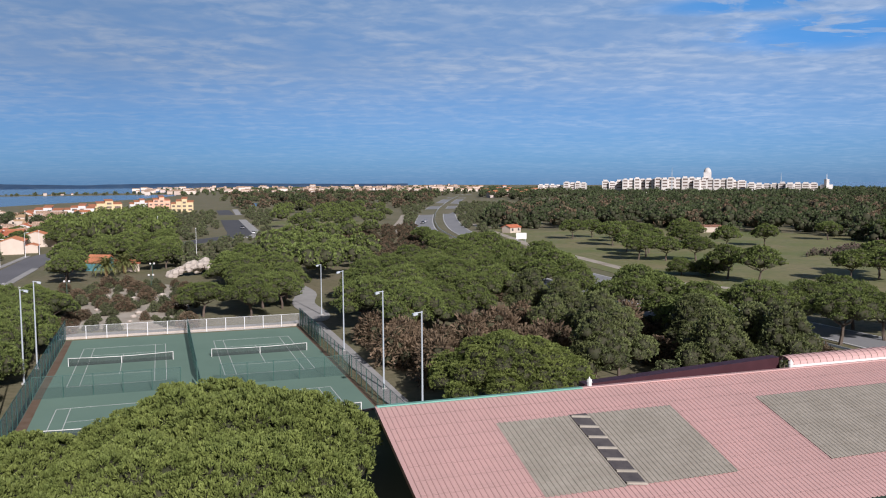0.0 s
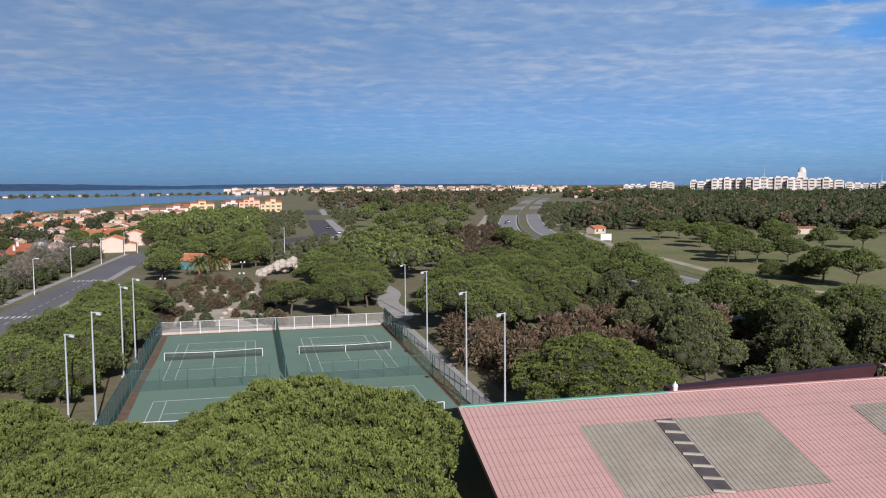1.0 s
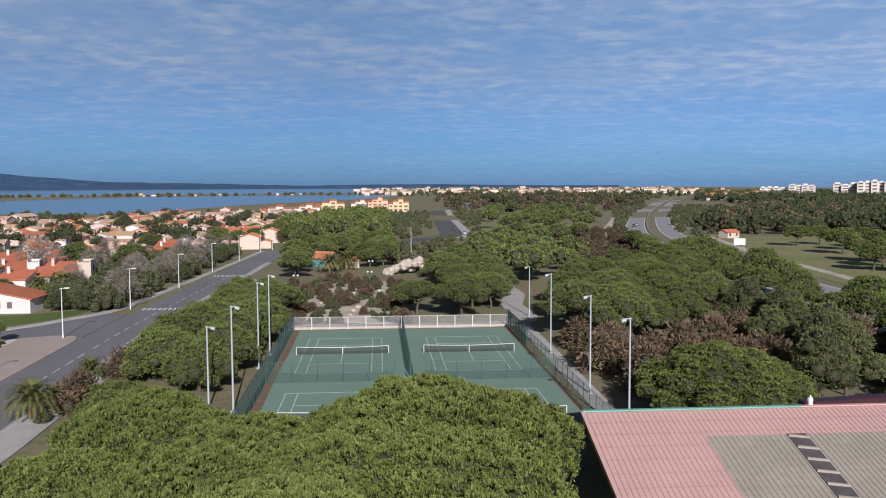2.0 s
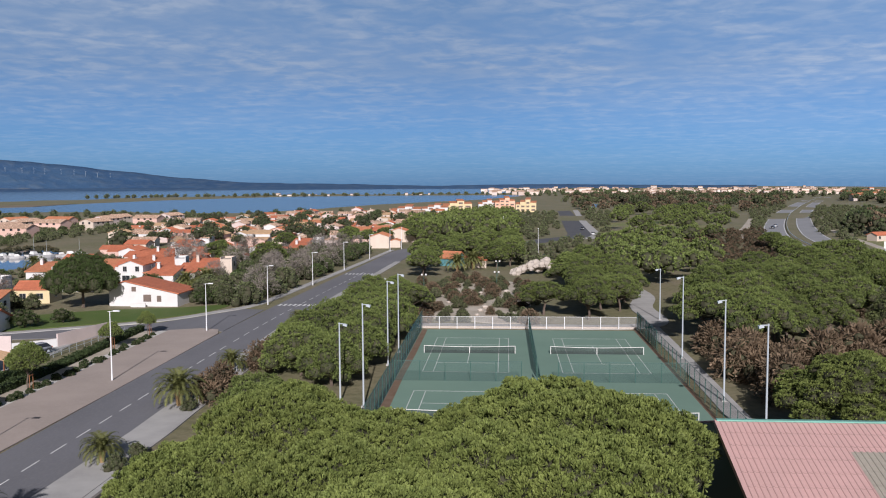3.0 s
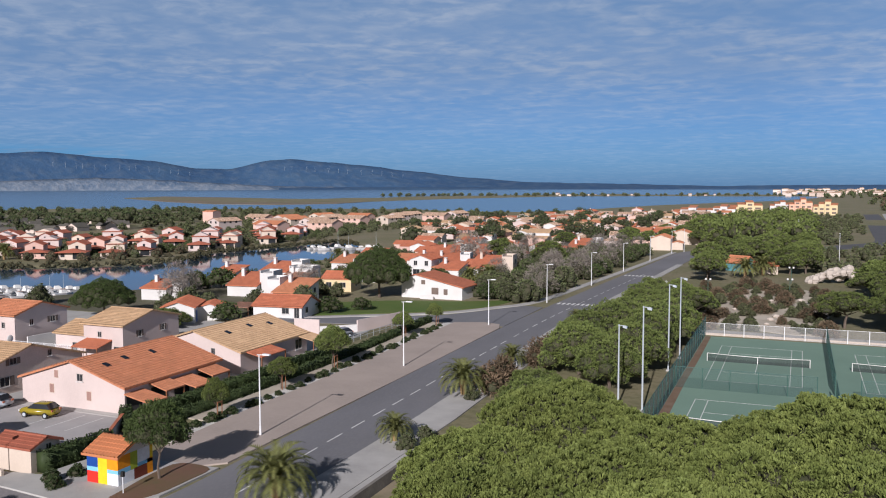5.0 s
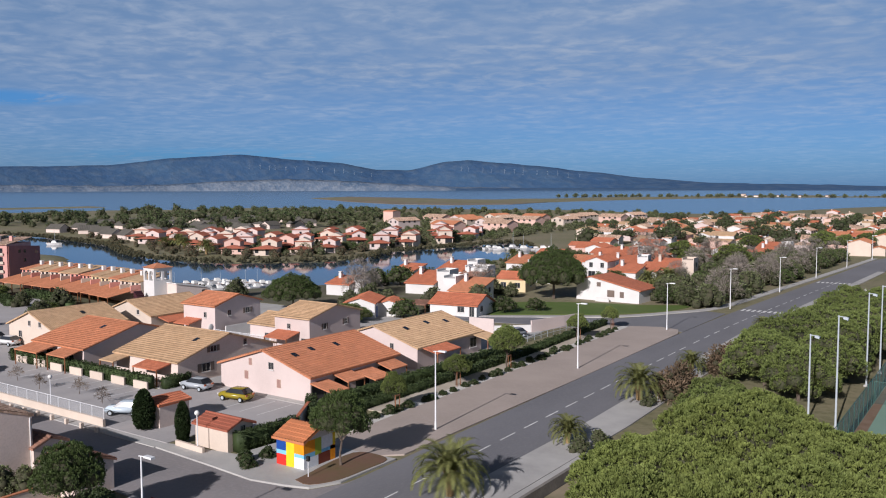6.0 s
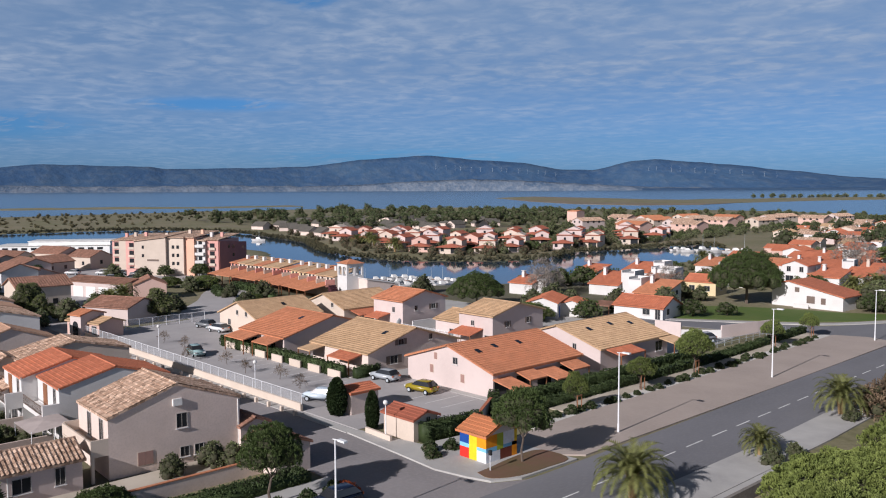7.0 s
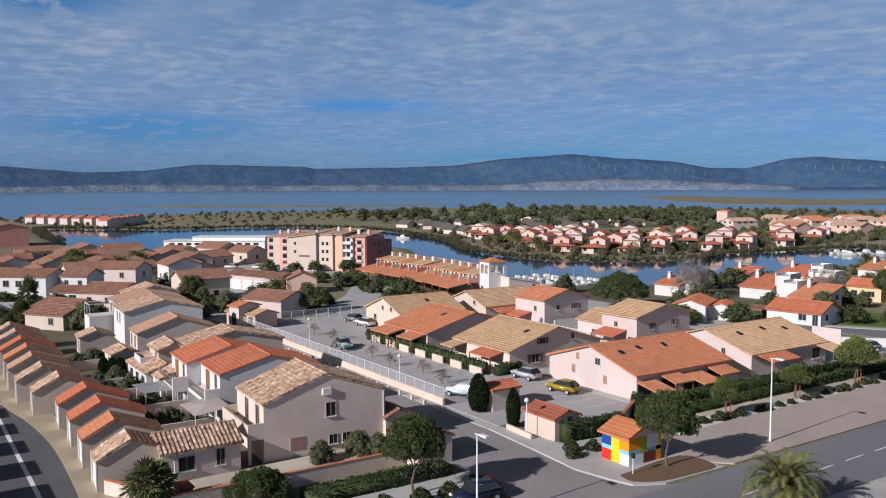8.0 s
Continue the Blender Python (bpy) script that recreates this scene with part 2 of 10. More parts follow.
WHITE_GRAVEL = material("white_gravel", (0.62, 0.60, 0.57), (0.48, 0.46, 0.42), scale=0.8, fine=8.0, bump=0.6, world_space=True)
LINE = material("white_road_paint", (0.72, 0.72, 0.70), (0.55, 0.55, 0.54), scale=0.6, fine=4.0, bump=0.1, world_space=True)
COURT = material("green_court_coating", (0.182, 0.280, 0.222), (0.160, 0.252, 0.200), scale=0.11, fine=2.0, bump=0.05, world_space=True, third=(0.175, 0.262, 0.205))
COURT_LINE = material("court_line_paint", (0.7, 0.72, 0.68), rough=0.7, bump=0)
MUD = material("shore_mud_and_reeds", (0.15, 0.115, 0.075), (0.10, 0.095, 0.05), scale=0.06, fine=0.8, bump=0.6, depth=0.3, world_space=True)
WALL_PINK = material("pale_pink_render", (0.555, 0.462, 0.435), (0.50, 0.415, 0.39), scale=0.35, fine=7.0, bump=0.15, vary=0.06)
WALL_CREAM = material("cream_render", (0.56, 0.47, 0.395), (0.50, 0.42, 0.35), scale=0.35, fine=7.0, bump=0.15, vary=0.07)
WALL_WHITE = material("white_render", (0.61, 0.595, 0.58), (0.54, 0.525, 0.51), scale=0.35, fine=7.0, bump=0.12, vary=0.04)
WALL_GREY = material("weathered_grey_pink_render", (0.66, 0.545, 0.485), (0.59, 0.485, 0.43), scale=0.45, fine=6.0, bump=0.2, third=(0.50, 0.41, 0.36))
WALL_YELLOW = material("yellow_render", (0.62, 0.50, 0.30), (0.57, 0.46, 0.28), scale=0.35, fine=7.0, bump=0.12)
WALL_ROSE = material("rose_render", (0.62, 0.29, 0.24), (0.55, 0.25, 0.21), scale=0.35, fine=7.0, bump=0.12, vary=0.05)
WALL_SALMON = material("salmon_render", (0.60, 0.41, 0.35), (0.55, 0.37, 0.31), scale=0.35, fine=7.0, bump=0.12, vary=0.08)
ROOF_ORANGE = material("orange_roof_tiles", (0.52, 0.205, 0.105), (0.45, 0.18, 0.095), scale=0.5, fine=3.0, bump=0.35, vary=0.06, third=(0.42, 0.18, 0.10), band=("Y", 0.44, 0.62), cells=(0.5, 0.42, 0.22))
ROOF_RED = material("red_roof_tiles", (0.50, 0.165, 0.085), (0.43, 0.145, 0.08), scale=0.5, fine=3.0, bump=0.35, vary=0.08, third=(0.38, 0.12, 0.07), band=("Y", 0.44, 0.62), cells=(0.5, 0.42, 0.22))
ROOF_SAND = material("sand_yellow_roof_tiles", (0.49, 0.325, 0.195), (0.43, 0.28, 0.165), scale=0.5, fine=3.0, bump=0.35, vary=0.06, third=(0.45, 0.30, 0.17), band=("Y", 0.44, 0.62), cells=(0.5, 0.42, 0.22))
ROOF_ROSE = material("rose_sand_roof_tiles", (0.48, 0.30, 0.205), (0.42, 0.255, 0.175), scale=0.5, fine=3.0, bump=0.35, vary=0.06, third=(0.44, 0.26, 0.18), band=("Y", 0.44, 0.5), cells=(0.5, 0.42, 0.2))
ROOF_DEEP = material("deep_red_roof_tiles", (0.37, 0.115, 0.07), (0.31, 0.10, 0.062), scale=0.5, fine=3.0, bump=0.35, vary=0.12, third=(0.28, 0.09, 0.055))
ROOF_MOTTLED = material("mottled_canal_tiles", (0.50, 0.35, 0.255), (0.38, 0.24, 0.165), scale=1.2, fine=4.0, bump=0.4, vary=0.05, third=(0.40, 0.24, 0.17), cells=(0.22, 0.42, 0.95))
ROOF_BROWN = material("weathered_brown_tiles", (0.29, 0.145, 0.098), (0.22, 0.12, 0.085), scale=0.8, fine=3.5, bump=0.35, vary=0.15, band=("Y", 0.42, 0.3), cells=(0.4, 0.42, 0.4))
GLASS = material("dark_window_glass", (0.02, 0.022, 0.026), (0.03, 0.032, 0.036), rough=0.08, bump=0, spec=0.6)
FRAME_WHITE = material("white_painted_wood", (0.74, 0.73, 0.70), rough=0.5, bump=0)
WINDOW_FRAME = material("weathered_window_frame", (0.46, 0.43, 0.40), rough=0.6, bump=0)
SHUTTER = material("grey_brown_shutter", (0.16, 0.12, 0.10), rough=0.6, bump=0)
SHUTTER_ROSE = material("faded_rose_shutter", (0.33, 0.20, 0.17), (0.28, 0.17, 0.145), rough=0.7, bump=0.05)
BLUE_DOOR = material("bright_blue_paint", (0.03, 0.10, 0.35), rough=0.5, bump=0)
WOOD = material("brown_varnished_wood", (0.24, 0.10, 0.045), (0.18, 0.075, 0.035), rough=0.5, bump=0.1)
METAL_WHITE = material("white_galvanised_steel", (0.70, 0.71, 0.72), (0.62, 0.63, 0.64), rough=0.45, bump=0)
METAL_GREY = material("grey_blue_steel", (0.42, 0.46, 0.49), (0.36, 0.40, 0.43), rough=0.45, bump=0)
METAL_GREEN = material("green_coated_steel", (0.05, 0.12, 0.10), rough=0.5, bump=0)
BLACK = material("black_rubber", (0.02, 0.02, 0.02), rough=0.8, bump=0)
NET = see_through("tennis_netting", (0.06, 0.075, 0.07), 0.4)
MESH_GREEN = see_through("green_windbreak_mesh", (0.12, 0.25, 0.27), 0.4)
MESH_LIGHT = see_through("galvanised_wire_mesh", (0.5, 0.5, 0.5), 0.13)
MESH_DARK = see_through("green_wire_mesh", (0.06, 0.12, 0.11), 0.14)
RAIL = see_through("white_railing_mesh", (0.72, 0.73, 0.75), 0.12)
BARK = material("grey_brown_bark", (0.13, 0.10, 0.08), (0.085, 0.065, 0.05), scale=2.0, fine=8.0, bump=0.6)
PINE = leafy("stone_pine_needles", (0.215, 0.252, 0.072), (0.130, 0.165, 0.046), 0.28)
PINE_MID = leafy("umbrella_pine_needles", (0.176, 0.214, 0.064), (0.112, 0.148, 0.045), 0.28, vary=0.16)
GARDEN_LEAF = leafy("dark_garden_leaves", (0.088, 0.122, 0.040), (0.060, 0.088, 0.030), 0.3, vary=0.25)
PINE_DARK = leafy("dark_pine_needles", (0.105, 0.132, 0.056), (0.072, 0.096, 0.044), 0.3, vary=0.22)
ALEPPO = leafy("aleppo_pine_needles", (0.180, 0.200, 0.078), (0.118, 0.142, 0.060), 0.3, vary=0.22)
SHRUB_BROWN = leafy("bare_brown_twigs", (0.185, 0.130, 0.085), (0.140, 0.105, 0.068), 0.35, vary=0.25)
SHRUB_OLIVE = leafy("olive_shrub_leaves", (0.140, 0.160, 0.074), (0.095, 0.115, 0.054), 0.32, vary=0.3)
GREY_TWIG = leafy("bare_grey_twigs", (0.30, 0.26, 0.225), (0.23, 0.20, 0.17), 0.3)
RED_LEAF = leafy("red_autumn_leaves", (0.42, 0.10, 0.035), (0.30, 0.07, 0.03), 0.4)
HEDGE = leafy("clipped_hedge_leaves", (0.060, 0.085, 0.032), (0.040, 0.060, 0.024), 0.45)
CYPRESS = leafy("cypress_leaves", (0.035, 0.055, 0.02), (0.025, 0.042, 0.016), 0.4)
PALM_TRUNK = material("tan_palm_leaf_bases", (0.30, 0.20, 0.095), (0.20, 0.135, 0.07), scale=2.5, fine=9.0, bump=0.6)
PALM = leafy("palm_fronds", (0.185, 0.19, 0.066), (0.11, 0.122, 0.044), 0.3, vary=0.15)
FAN_PALM = leafy("fan_palm_leaves", (0.150, 0.165, 0.075), (0.085, 0.10, 0.045), 0.5, vary=0.1)
# inner twigs, with the shade inside a crown painted into their dark colour
CORE_SHADE = material("shaded_inner_twigs", (0.040, 0.046, 0.022), (0.055, 0.050, 0.030), scale=1.5, fine=7.0, bump=0.5, vary=0.2)
REED = leafy("reed_bed", (0.15, 0.115, 0.06), (0.10, 0.09, 0.045), 0.4)


# ---------- building blocks ----------
class Geo:
    """Loose vertices and faces, put together by hand."""

    def __init__(self):
        self.v, self.f = [], []

    def add(self, verts, faces):
        n = len(self.v)
        self.v += [tuple(p) for p in verts]
        self.f += [tuple(n + i for i in face) for face in faces]
        return self

    def box(self, x0, y0, z0, x1, y1, z1):
        v = [(x, y, z) for z in (z0, z1) for y in (y0, y1) for x in (x0, x1)]
        return self.add(v, [(0, 2, 3, 1), (4, 5, 7, 6), (0, 1, 5, 4), (1, 3, 7, 5), (3, 2, 6, 7), (2, 0, 4, 6)])

    def tube(self, p, q, r0, r1=None, n=6):
        p, q = Vector(p), Vector(q)
        r1 = r0 if r1 is None else r1
        a = (q - p).normalized()
        u = a.orthogonal().normalized()
        w = a.cross(u)
        ring = [(math.cos(2 * math.pi * i / n), math.sin(2 * math.pi * i / n)) for i in range(n)]
        v = [p + (u * c + w * s) * r0 for c, s in ring] + [q + (u * c + w * s) * r1 for c, s in ring]
        f = [(i, (i + 1) % n, n + (i + 1) % n, n + i) for i in range(n)] + [tuple(range(n))[::-1], tuple(range(n, 2 * n))]
        return self.add(v, f)

    def ball(self, x, y, z, rx, ry, rz, nu=8, nv=5):
        v = [(x, y, z - rz)]
        for j in range(1, nv):
            b = -math.pi / 2 + math.pi * j / nv
            v += [(x + rx * math.cos(b) * math.cos(2 * math.pi * i / nu), y + ry * math.cos(b) * math.sin(2 * math.pi * i / nu), z + rz * math.sin(b)) for i in range(nu)]
        v.append((x, y, z + rz))
        f = [(0, 1 + (i + 1) % nu, 1 + i) for i in range(nu)]
        for j in range(nv - 2):
            a, b = 1 + j * nu, 1 + (j + 1) * nu
            f += [(a + i, a + (i + 1) % nu, b + (i + 1) % nu, b + i) for i in range(nu)]
        a = 1 + (nv - 2) * nu
        f += [(a + i, a + (i + 1) % nu, len(v) - 1) for i in range(nu)]
        return self.add(v, f)

    def mesh(self, name, mat_, smooth=False):
        me = bpy.data.meshes.new(name)
        me.from_pydata(self.v, [], self.f)
        me.materials.append(mat_)
        if smooth:
            me.polygons.foreach_set("use_smooth", [True] * len(me.polygons))
        me.update()
        return me


def array_mesh(name, verts, tris, mat_, inner=None):
    """A mesh from numpy arrays of vertices and triangles; inner: the first face of its dark core, and its material."""
    me = bpy.data.meshes.new(name)
    me.vertices.add(len(verts))
    me.vertices.foreach_set("co", np.asarray(verts, np.float32).ravel())
    me.loops.add(3 * len(tris))
    me.loops.foreach_set("vertex_index", np.asarray(tris, np.int32).ravel())
    me.polygons.add(len(tris))
    me.polygons.foreach_set("loop_start", np.arange(0, 3 * len(tris), 3, dtype=np.int32))
    me.polygons.foreach_set("loop_total", np.full(len(tris), 3, np.int32))
    me.materials.append(mat_)
    if inner is not None:
        me.materials.append(inner[1])
        me.polygons.foreach_set("material_index", (np.arange(len(tris)) >= inner[0]).astype(np.int32))
    me.update()
    me.validate()
    return me


def weld(g):
    """Joins the vertices of a Geo that lie on one spot, so that its faces make one piece."""
    seen, order = {}, []
    for i, v in enumerate(g.v):
        key = tuple(round(c, 4) for c in v)
        order.append(seen.setdefault(key, len(seen)))
    g.v, g.f = list(seen), [tuple(order[i] for i in f) for f in g.f]
    return g


def thing(name, x, y, z=0.0, turn=0.0, label="", category="", group="", kind=""):
    ob = new(name)
    ob.empty_display_size = 0.3
    ob.matrix_basis = pose(x, y, z, 0, 0, turn)
    return tagged(ob, label, category, group, kind)


def part(name, geo, mat_, parent, label="", smooth=False):
    data = geo if isinstance(geo, bpy.types.Mesh) else geo.mesh(name, mat_, smooth)
    ob = new(name, data)
    ob.parent = parent
    if label:
        tagged(ob, label)
    return ob


def single(name, geo, mat_, label, category, kind="", group="", smooth=False):
    data = geo if isinstance(geo, bpy.types.Mesh) else geo.mesh(name, mat_, smooth)
    return tagged(new(name, data), label, category, group, kind)


def strip(points, left, right, z, thick=0.25):
    """A road-like band along a line of points: left and right are the offsets of its edges."""
    g, rows = Geo(), []
    p = [Vector((x, y, 0)) for x, y in points]
    for i, q in enumerate(p):
        d = (p[min(i + 1, len(p) - 1)] - p[max(i - 1, 0)]).normalized()
        n = Vector((d.y, -d.x, 0))
        a, b = q + n * left, q + n * right
        rows.append([(a.x, a.y, z), (b.x, b.y, z), (b.x, b.y, z - thick), (a.x, a.y, z - thick)])
    v = [c for r in rows for c in r]
    f = []
    for i in range(len(p) - 1):
        a, b = 4 * i, 4 * i + 4
        f += [(a, a + 1, b + 1, b), (a + 1, a + 2, b + 2, b + 1), (a + 3, a, b, b + 3)]
    f += [(3, 2, 1, 0), (len(v) - 4, len(v) - 3, len(v) - 2, len(v) - 1)]
    return g.add(v, f)


def slab(points, z, thick=0.25):
    """A flat sheet of any outline with an edge."""
    n = len(points)
    area = sum(points[i][0] * points[(i + 1) % n][1] - points[(i + 1) % n][0] * points[i][1] for i in range(n))
    points = points if area > 0 else points[::-1]
    v = [(x, y, z) for x, y in points] + [(x, y, z - thick) for x, y in points]
    return Geo().add(v, [tuple(range(n))] + [(i, n + i, n + (i + 1) % n, (i + 1) % n) for i in range(n)])


def smooth_line(points, steps=6):
    """A rounded line through the points."""
    p = [Vector((*q, 0)) for q in points]
    p = [p[0] * 2 - p[1]] + p + [p[-1] * 2 - p[-2]]
    out_ = []
    for i in range(1, len(p) - 2):
        for k in range(steps):
            t = k / steps
            a, b, c, d = p[i - 1:i + 3]
            q = 0.5 * (2 * b + (c - a) * t + (2 * a - 5 * b + 4 * c - d) * t * t + (3 * b - a - 3 * c + d) * t ** 3)
            out_.append((q.x, q.y))
    return out_ + [(p[-2].x, p[-2].y)]


# ---------- land and water ----------
EYE_X, EYE_Y = 5.0, -118.0


def bd(bearing, dist):
    """A far place by its bearing (degrees to the left of +y) and distance from the middle of the flight."""
    b = radians(bearing)
    return (EYE_X - dist * math.sin(b), EYE_Y + dist * math.cos(b))


BASIN = smooth_line([(-153, 6), (-139, 24), (-125, 57), (-131, 85), (-139, 118), (-142, 156), (-155, 176), (-176, 196), (-184, 160), (-189, 124), (-180, 95),
                     (-201, 66), (-240, 61), (-292, 85), (-329, 96), (-410, 108), (-470, 78), (-484, 10), (-536, -40), (-476, -53), (-364, -56), (-322, -34),
                     (-306, 8), (-288, 46), (-262, 44), (-228, 22), (-192, 8)], 3)
LAGOON = [(-700, -70), (-738, 30), (-752, 200), (-759, 384), (-640, 520), (-510, 585), (-400, 640), (-300, 600), (-215, 600), (-180, 720), (-150, 880), (-90, 1050), (-30, 1180),
          (30, 1500), (70, 1900), (60, 2500), (200, 3300), (100, 5600), (-5600, 5600), (-5600, -350), (-1500, -260)]
SEA = [(1080, -2500), (1150, 600), (1215, 1000), (1340, 1420), (1500, 1750), (1850, 2300), (2000, 3200), (1700, 4300), (1650, 5600), (5600, 5600), (5600, -2500)]
SPIT = [bd(43.5, 1700), bd(42, 1480), bd(37, 1260), bd(33, 1190), bd(28, 1230), bd(22, 1480), bd(15, 1750), bd(9, 1820), bd(2, 1800), bd(-3, 1750), bd(-4, 2100), bd(4, 2080),
        bd(10, 2000), bd(18, 1950), bd(25, 1650), bd(31, 1480), bd(36, 1560), bd(40, 1640)]
SPIT_FRONT = [bd(43.5, 1700), bd(41, 1300), bd(38, 1120), bd(34, 1060), bd(30, 1100), bd(25, 1440), bd(20, 1640), bd(14, 1790), bd(8, 1850), bd(1, 1830), bd(-3, 1790), bd(-3.5, 1990), bd(4, 1960),
              bd(10, 1930), bd(18, 1880), bd(25, 1620), bd(30, 1440), bd(33, 1500), bd(37, 1700), bd(41, 1900)]
POND = [(84, 742), (104, 748), (116, 800), (112, 905), (90, 860)]
SHOAL = [bd(84, 1050), bd(72, 1010), bd(62, 1000), bd(55, 1060), bd(60, 1090), bd(72, 1075)]


def inside(px, py, poly):
    """How far each point lies inside a closed outline (negative: outside)."""
    p = np.array(poly)
    q = np.roll(p, -1, axis=0)
    odd = np.zeros(len(px), bool)
    near = np.full(len(px), 1e9)
    for (ax, ay), (bx, by) in zip(p, q):
        crosses = (ay > py) != (by > py)
        with np.errstate(divide="ignore", invalid="ignore"):
            odd ^= crosses & (px < ax + (py - ay) * (bx - ax) / (by - ay if by != ay else 1e-9))
        t = np.clip(((px - ax) * (bx - ax) + (py - ay) * (by - ay)) / ((bx - ax) ** 2 + (by - ay) ** 2 + 1e-9), 0, 1)
        near = np.minimum(near, np.hypot(px - ax - t * (bx - ax), py - ay - t * (by - ay)))
    return np.where(odd, near, -near)


def lines_at(*spans):
    return np.unique(np.concatenate([np.arange(a, b, s) for a, b, s in spans]))


gx = lines_at((-5200, -1600, 150), (-1600, -760, 42), (-760, -560, 14), (-560, -100, 4), (-100, 140, 12), (140, 900, 40), (900, 2100, 75), (2100, 5400, 220))
gy = lines_at((-2600, -400, 200), (-400, -110, 30), (-110, 230, 4), (230, 700, 12), (700, 1400, 32), (1400, 2600, 60), (2600, 5400, 140))
mx, my = (a.ravel() for a in np.meshgrid(gx, gy))
wet = np.maximum.reduce([inside(mx, my, BASIN), inside(mx, my, SEA), np.minimum(inside(mx, my, LAGOON), -inside(mx, my, SPIT)), inside(mx, my, POND)])
wet = np.minimum(wet, -inside(mx, my, SHOAL))
slope = np.where((mx > -560) & (mx < -100) & (my > -110) & (my < 260), 3.5, 25.0)
low = np.clip(wet / slope, -0.5, 1.0)
hum = np.array([noise.noise((x / 90, y / 90, 0.3)) for x, y in zip(mx, my)])
away = np.hypot(mx - EYE_X, my - EYE_Y)
mz = np.where(low > -0.2, -0.06 - (low + 0.2) * 2.0, -0.06 + np.clip((away - 350) / 900, 0, 1) * np.maximum(hum, 0) * 3.0)
nx, ny = len(gx), len(gy)
ids = np.arange(nx * ny).reshape(ny, nx)
a, b, c, d = ids[:-1, :-1].ravel(), ids[:-1, 1:].ravel(), ids[1:, 1:].ravel(), ids[1:, :-1].ravel()
ground = single("ground", array_mesh("ground", np.stack([mx, my, mz], 1), np.concatenate([np.stack([a, b, c], 1), np.stack([a, c, d], 1)]), EARTH), EARTH,
                "flat coastal land of dry grass, earth and muddy shores", "ground", "structure")

WATER = material("rippled_lagoon_water", (0.020, 0.042, 0.072), (0.025, 0.050, 0.082), rough=0.06, scale=0.004, fine=0.25, bump=0.035, depth=0.1, world_space=True, spec=0.5, stretch=(1, 1, 1))
OPEN_WATER = material("wind_ruffled_lagoon_water", (0.065, 0.135, 0.225), (0.075, 0.15, 0.24), rough=0.2, scale=0.004, fine=0.12, bump=0.25, depth=0.3, world_space=True, spec=0.5)
single("water", Geo().add([(-5300, -2600, -0.62), (5400, -2600, -0.62), (5400, 5400, -0.62), (-5300, 5400, -0.62)], [(0, 1, 2, 3)]), OPEN_WATER,
       "ruffled blue water of the lagoon and sea", "water", "structure")
single("water_basin", Geo().add([(-560, -62, -0.58), (-118, -62, -0.58), (-118, 232, -0.58), (-560, 232, -0.58)], [(0, 1, 2, 3)]), WATER,
       "calm dark blue water of the harbour basin", "water", "structure")

single("tidal_flat", slab(SPIT_FRONT, -0.35, 0.4), material("brown_salt_marsh", (0.215, 0.165, 0.115), (0.155, 0.130, 0.085), scale=0.012, fine=0.06, bump=0.3, depth=0.4, world_space=True, third=(0.25, 0.21, 0.16)),
       "brown salt marsh spit lying low in the lagoon", "marsh", "structure")

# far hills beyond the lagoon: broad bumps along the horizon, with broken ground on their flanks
# the blue haze of distance is painted into both base colours
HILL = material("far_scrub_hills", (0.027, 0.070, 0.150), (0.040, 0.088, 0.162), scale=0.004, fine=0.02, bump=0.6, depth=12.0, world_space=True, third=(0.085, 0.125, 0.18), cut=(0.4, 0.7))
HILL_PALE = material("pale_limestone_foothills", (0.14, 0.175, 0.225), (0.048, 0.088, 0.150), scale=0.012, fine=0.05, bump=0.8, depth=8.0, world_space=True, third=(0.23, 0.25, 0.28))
RIDGE = [(2, 6), (10, 24), (17.2, 36), (21.2, 62), (25.5, 101), (28.5, 130), (30.5, 142), (33, 160), (34.3, 152), (37, 106), (39, 110), (41.8, 148), (44, 160), (48.1, 187), (52.2, 166), (56, 128), (60, 121), (65, 115), (66, 126), (72.5, 136), (76, 104), (79, 95),
         (84, 122), (106, 120)]


def hill_height(bearing):
    """The ridge line's height over the water, eased between its summits and saddles."""
    for (b0, h0), (b1, h1) in zip(RIDGE, RIDGE[1:]):
        if b0 <= bearing <= b1:
            u = (bearing - b0) / (b1 - b0)
            u = 0.5 * u + 0.5 * u * u * (3 - 2 * u)
            return h0 + (h1 - h0) * u + 2.5 * noise.noise((bearing * 1.1, 0.4, 0)) + 1.2 * noise.noise((bearing * 3.3, 2.4, 0))
    return 20.0


def hill_sheet(name, rows_, b0, b1, step, height, mat_, label):
    g, n = Geo(), int((b1 - b0) / step) + 1
    for i in range(n):
        bearing = b0 + i * step
        for j, (dist, share) in enumerate(rows_):
            x, y = bd(bearing, dist)
            rough = noise.noise((x / 160, y / 160, 1.0)) * 9 * min(1, share * (1.02 - share) * 4)
            g.v.append((x, y, -2 + (height(bearing) + 2) * share + rough * (height(bearing) > 30)))
    m = len(rows_)
    g.f = [(i * m + j, (i + 1) * m + j, (i + 1) * m + j + 1, i * m + j + 1) for i in range(n - 1) for j in range(m - 1)]
    single(name, g, mat_, label, "hills", "structure", smooth=True)


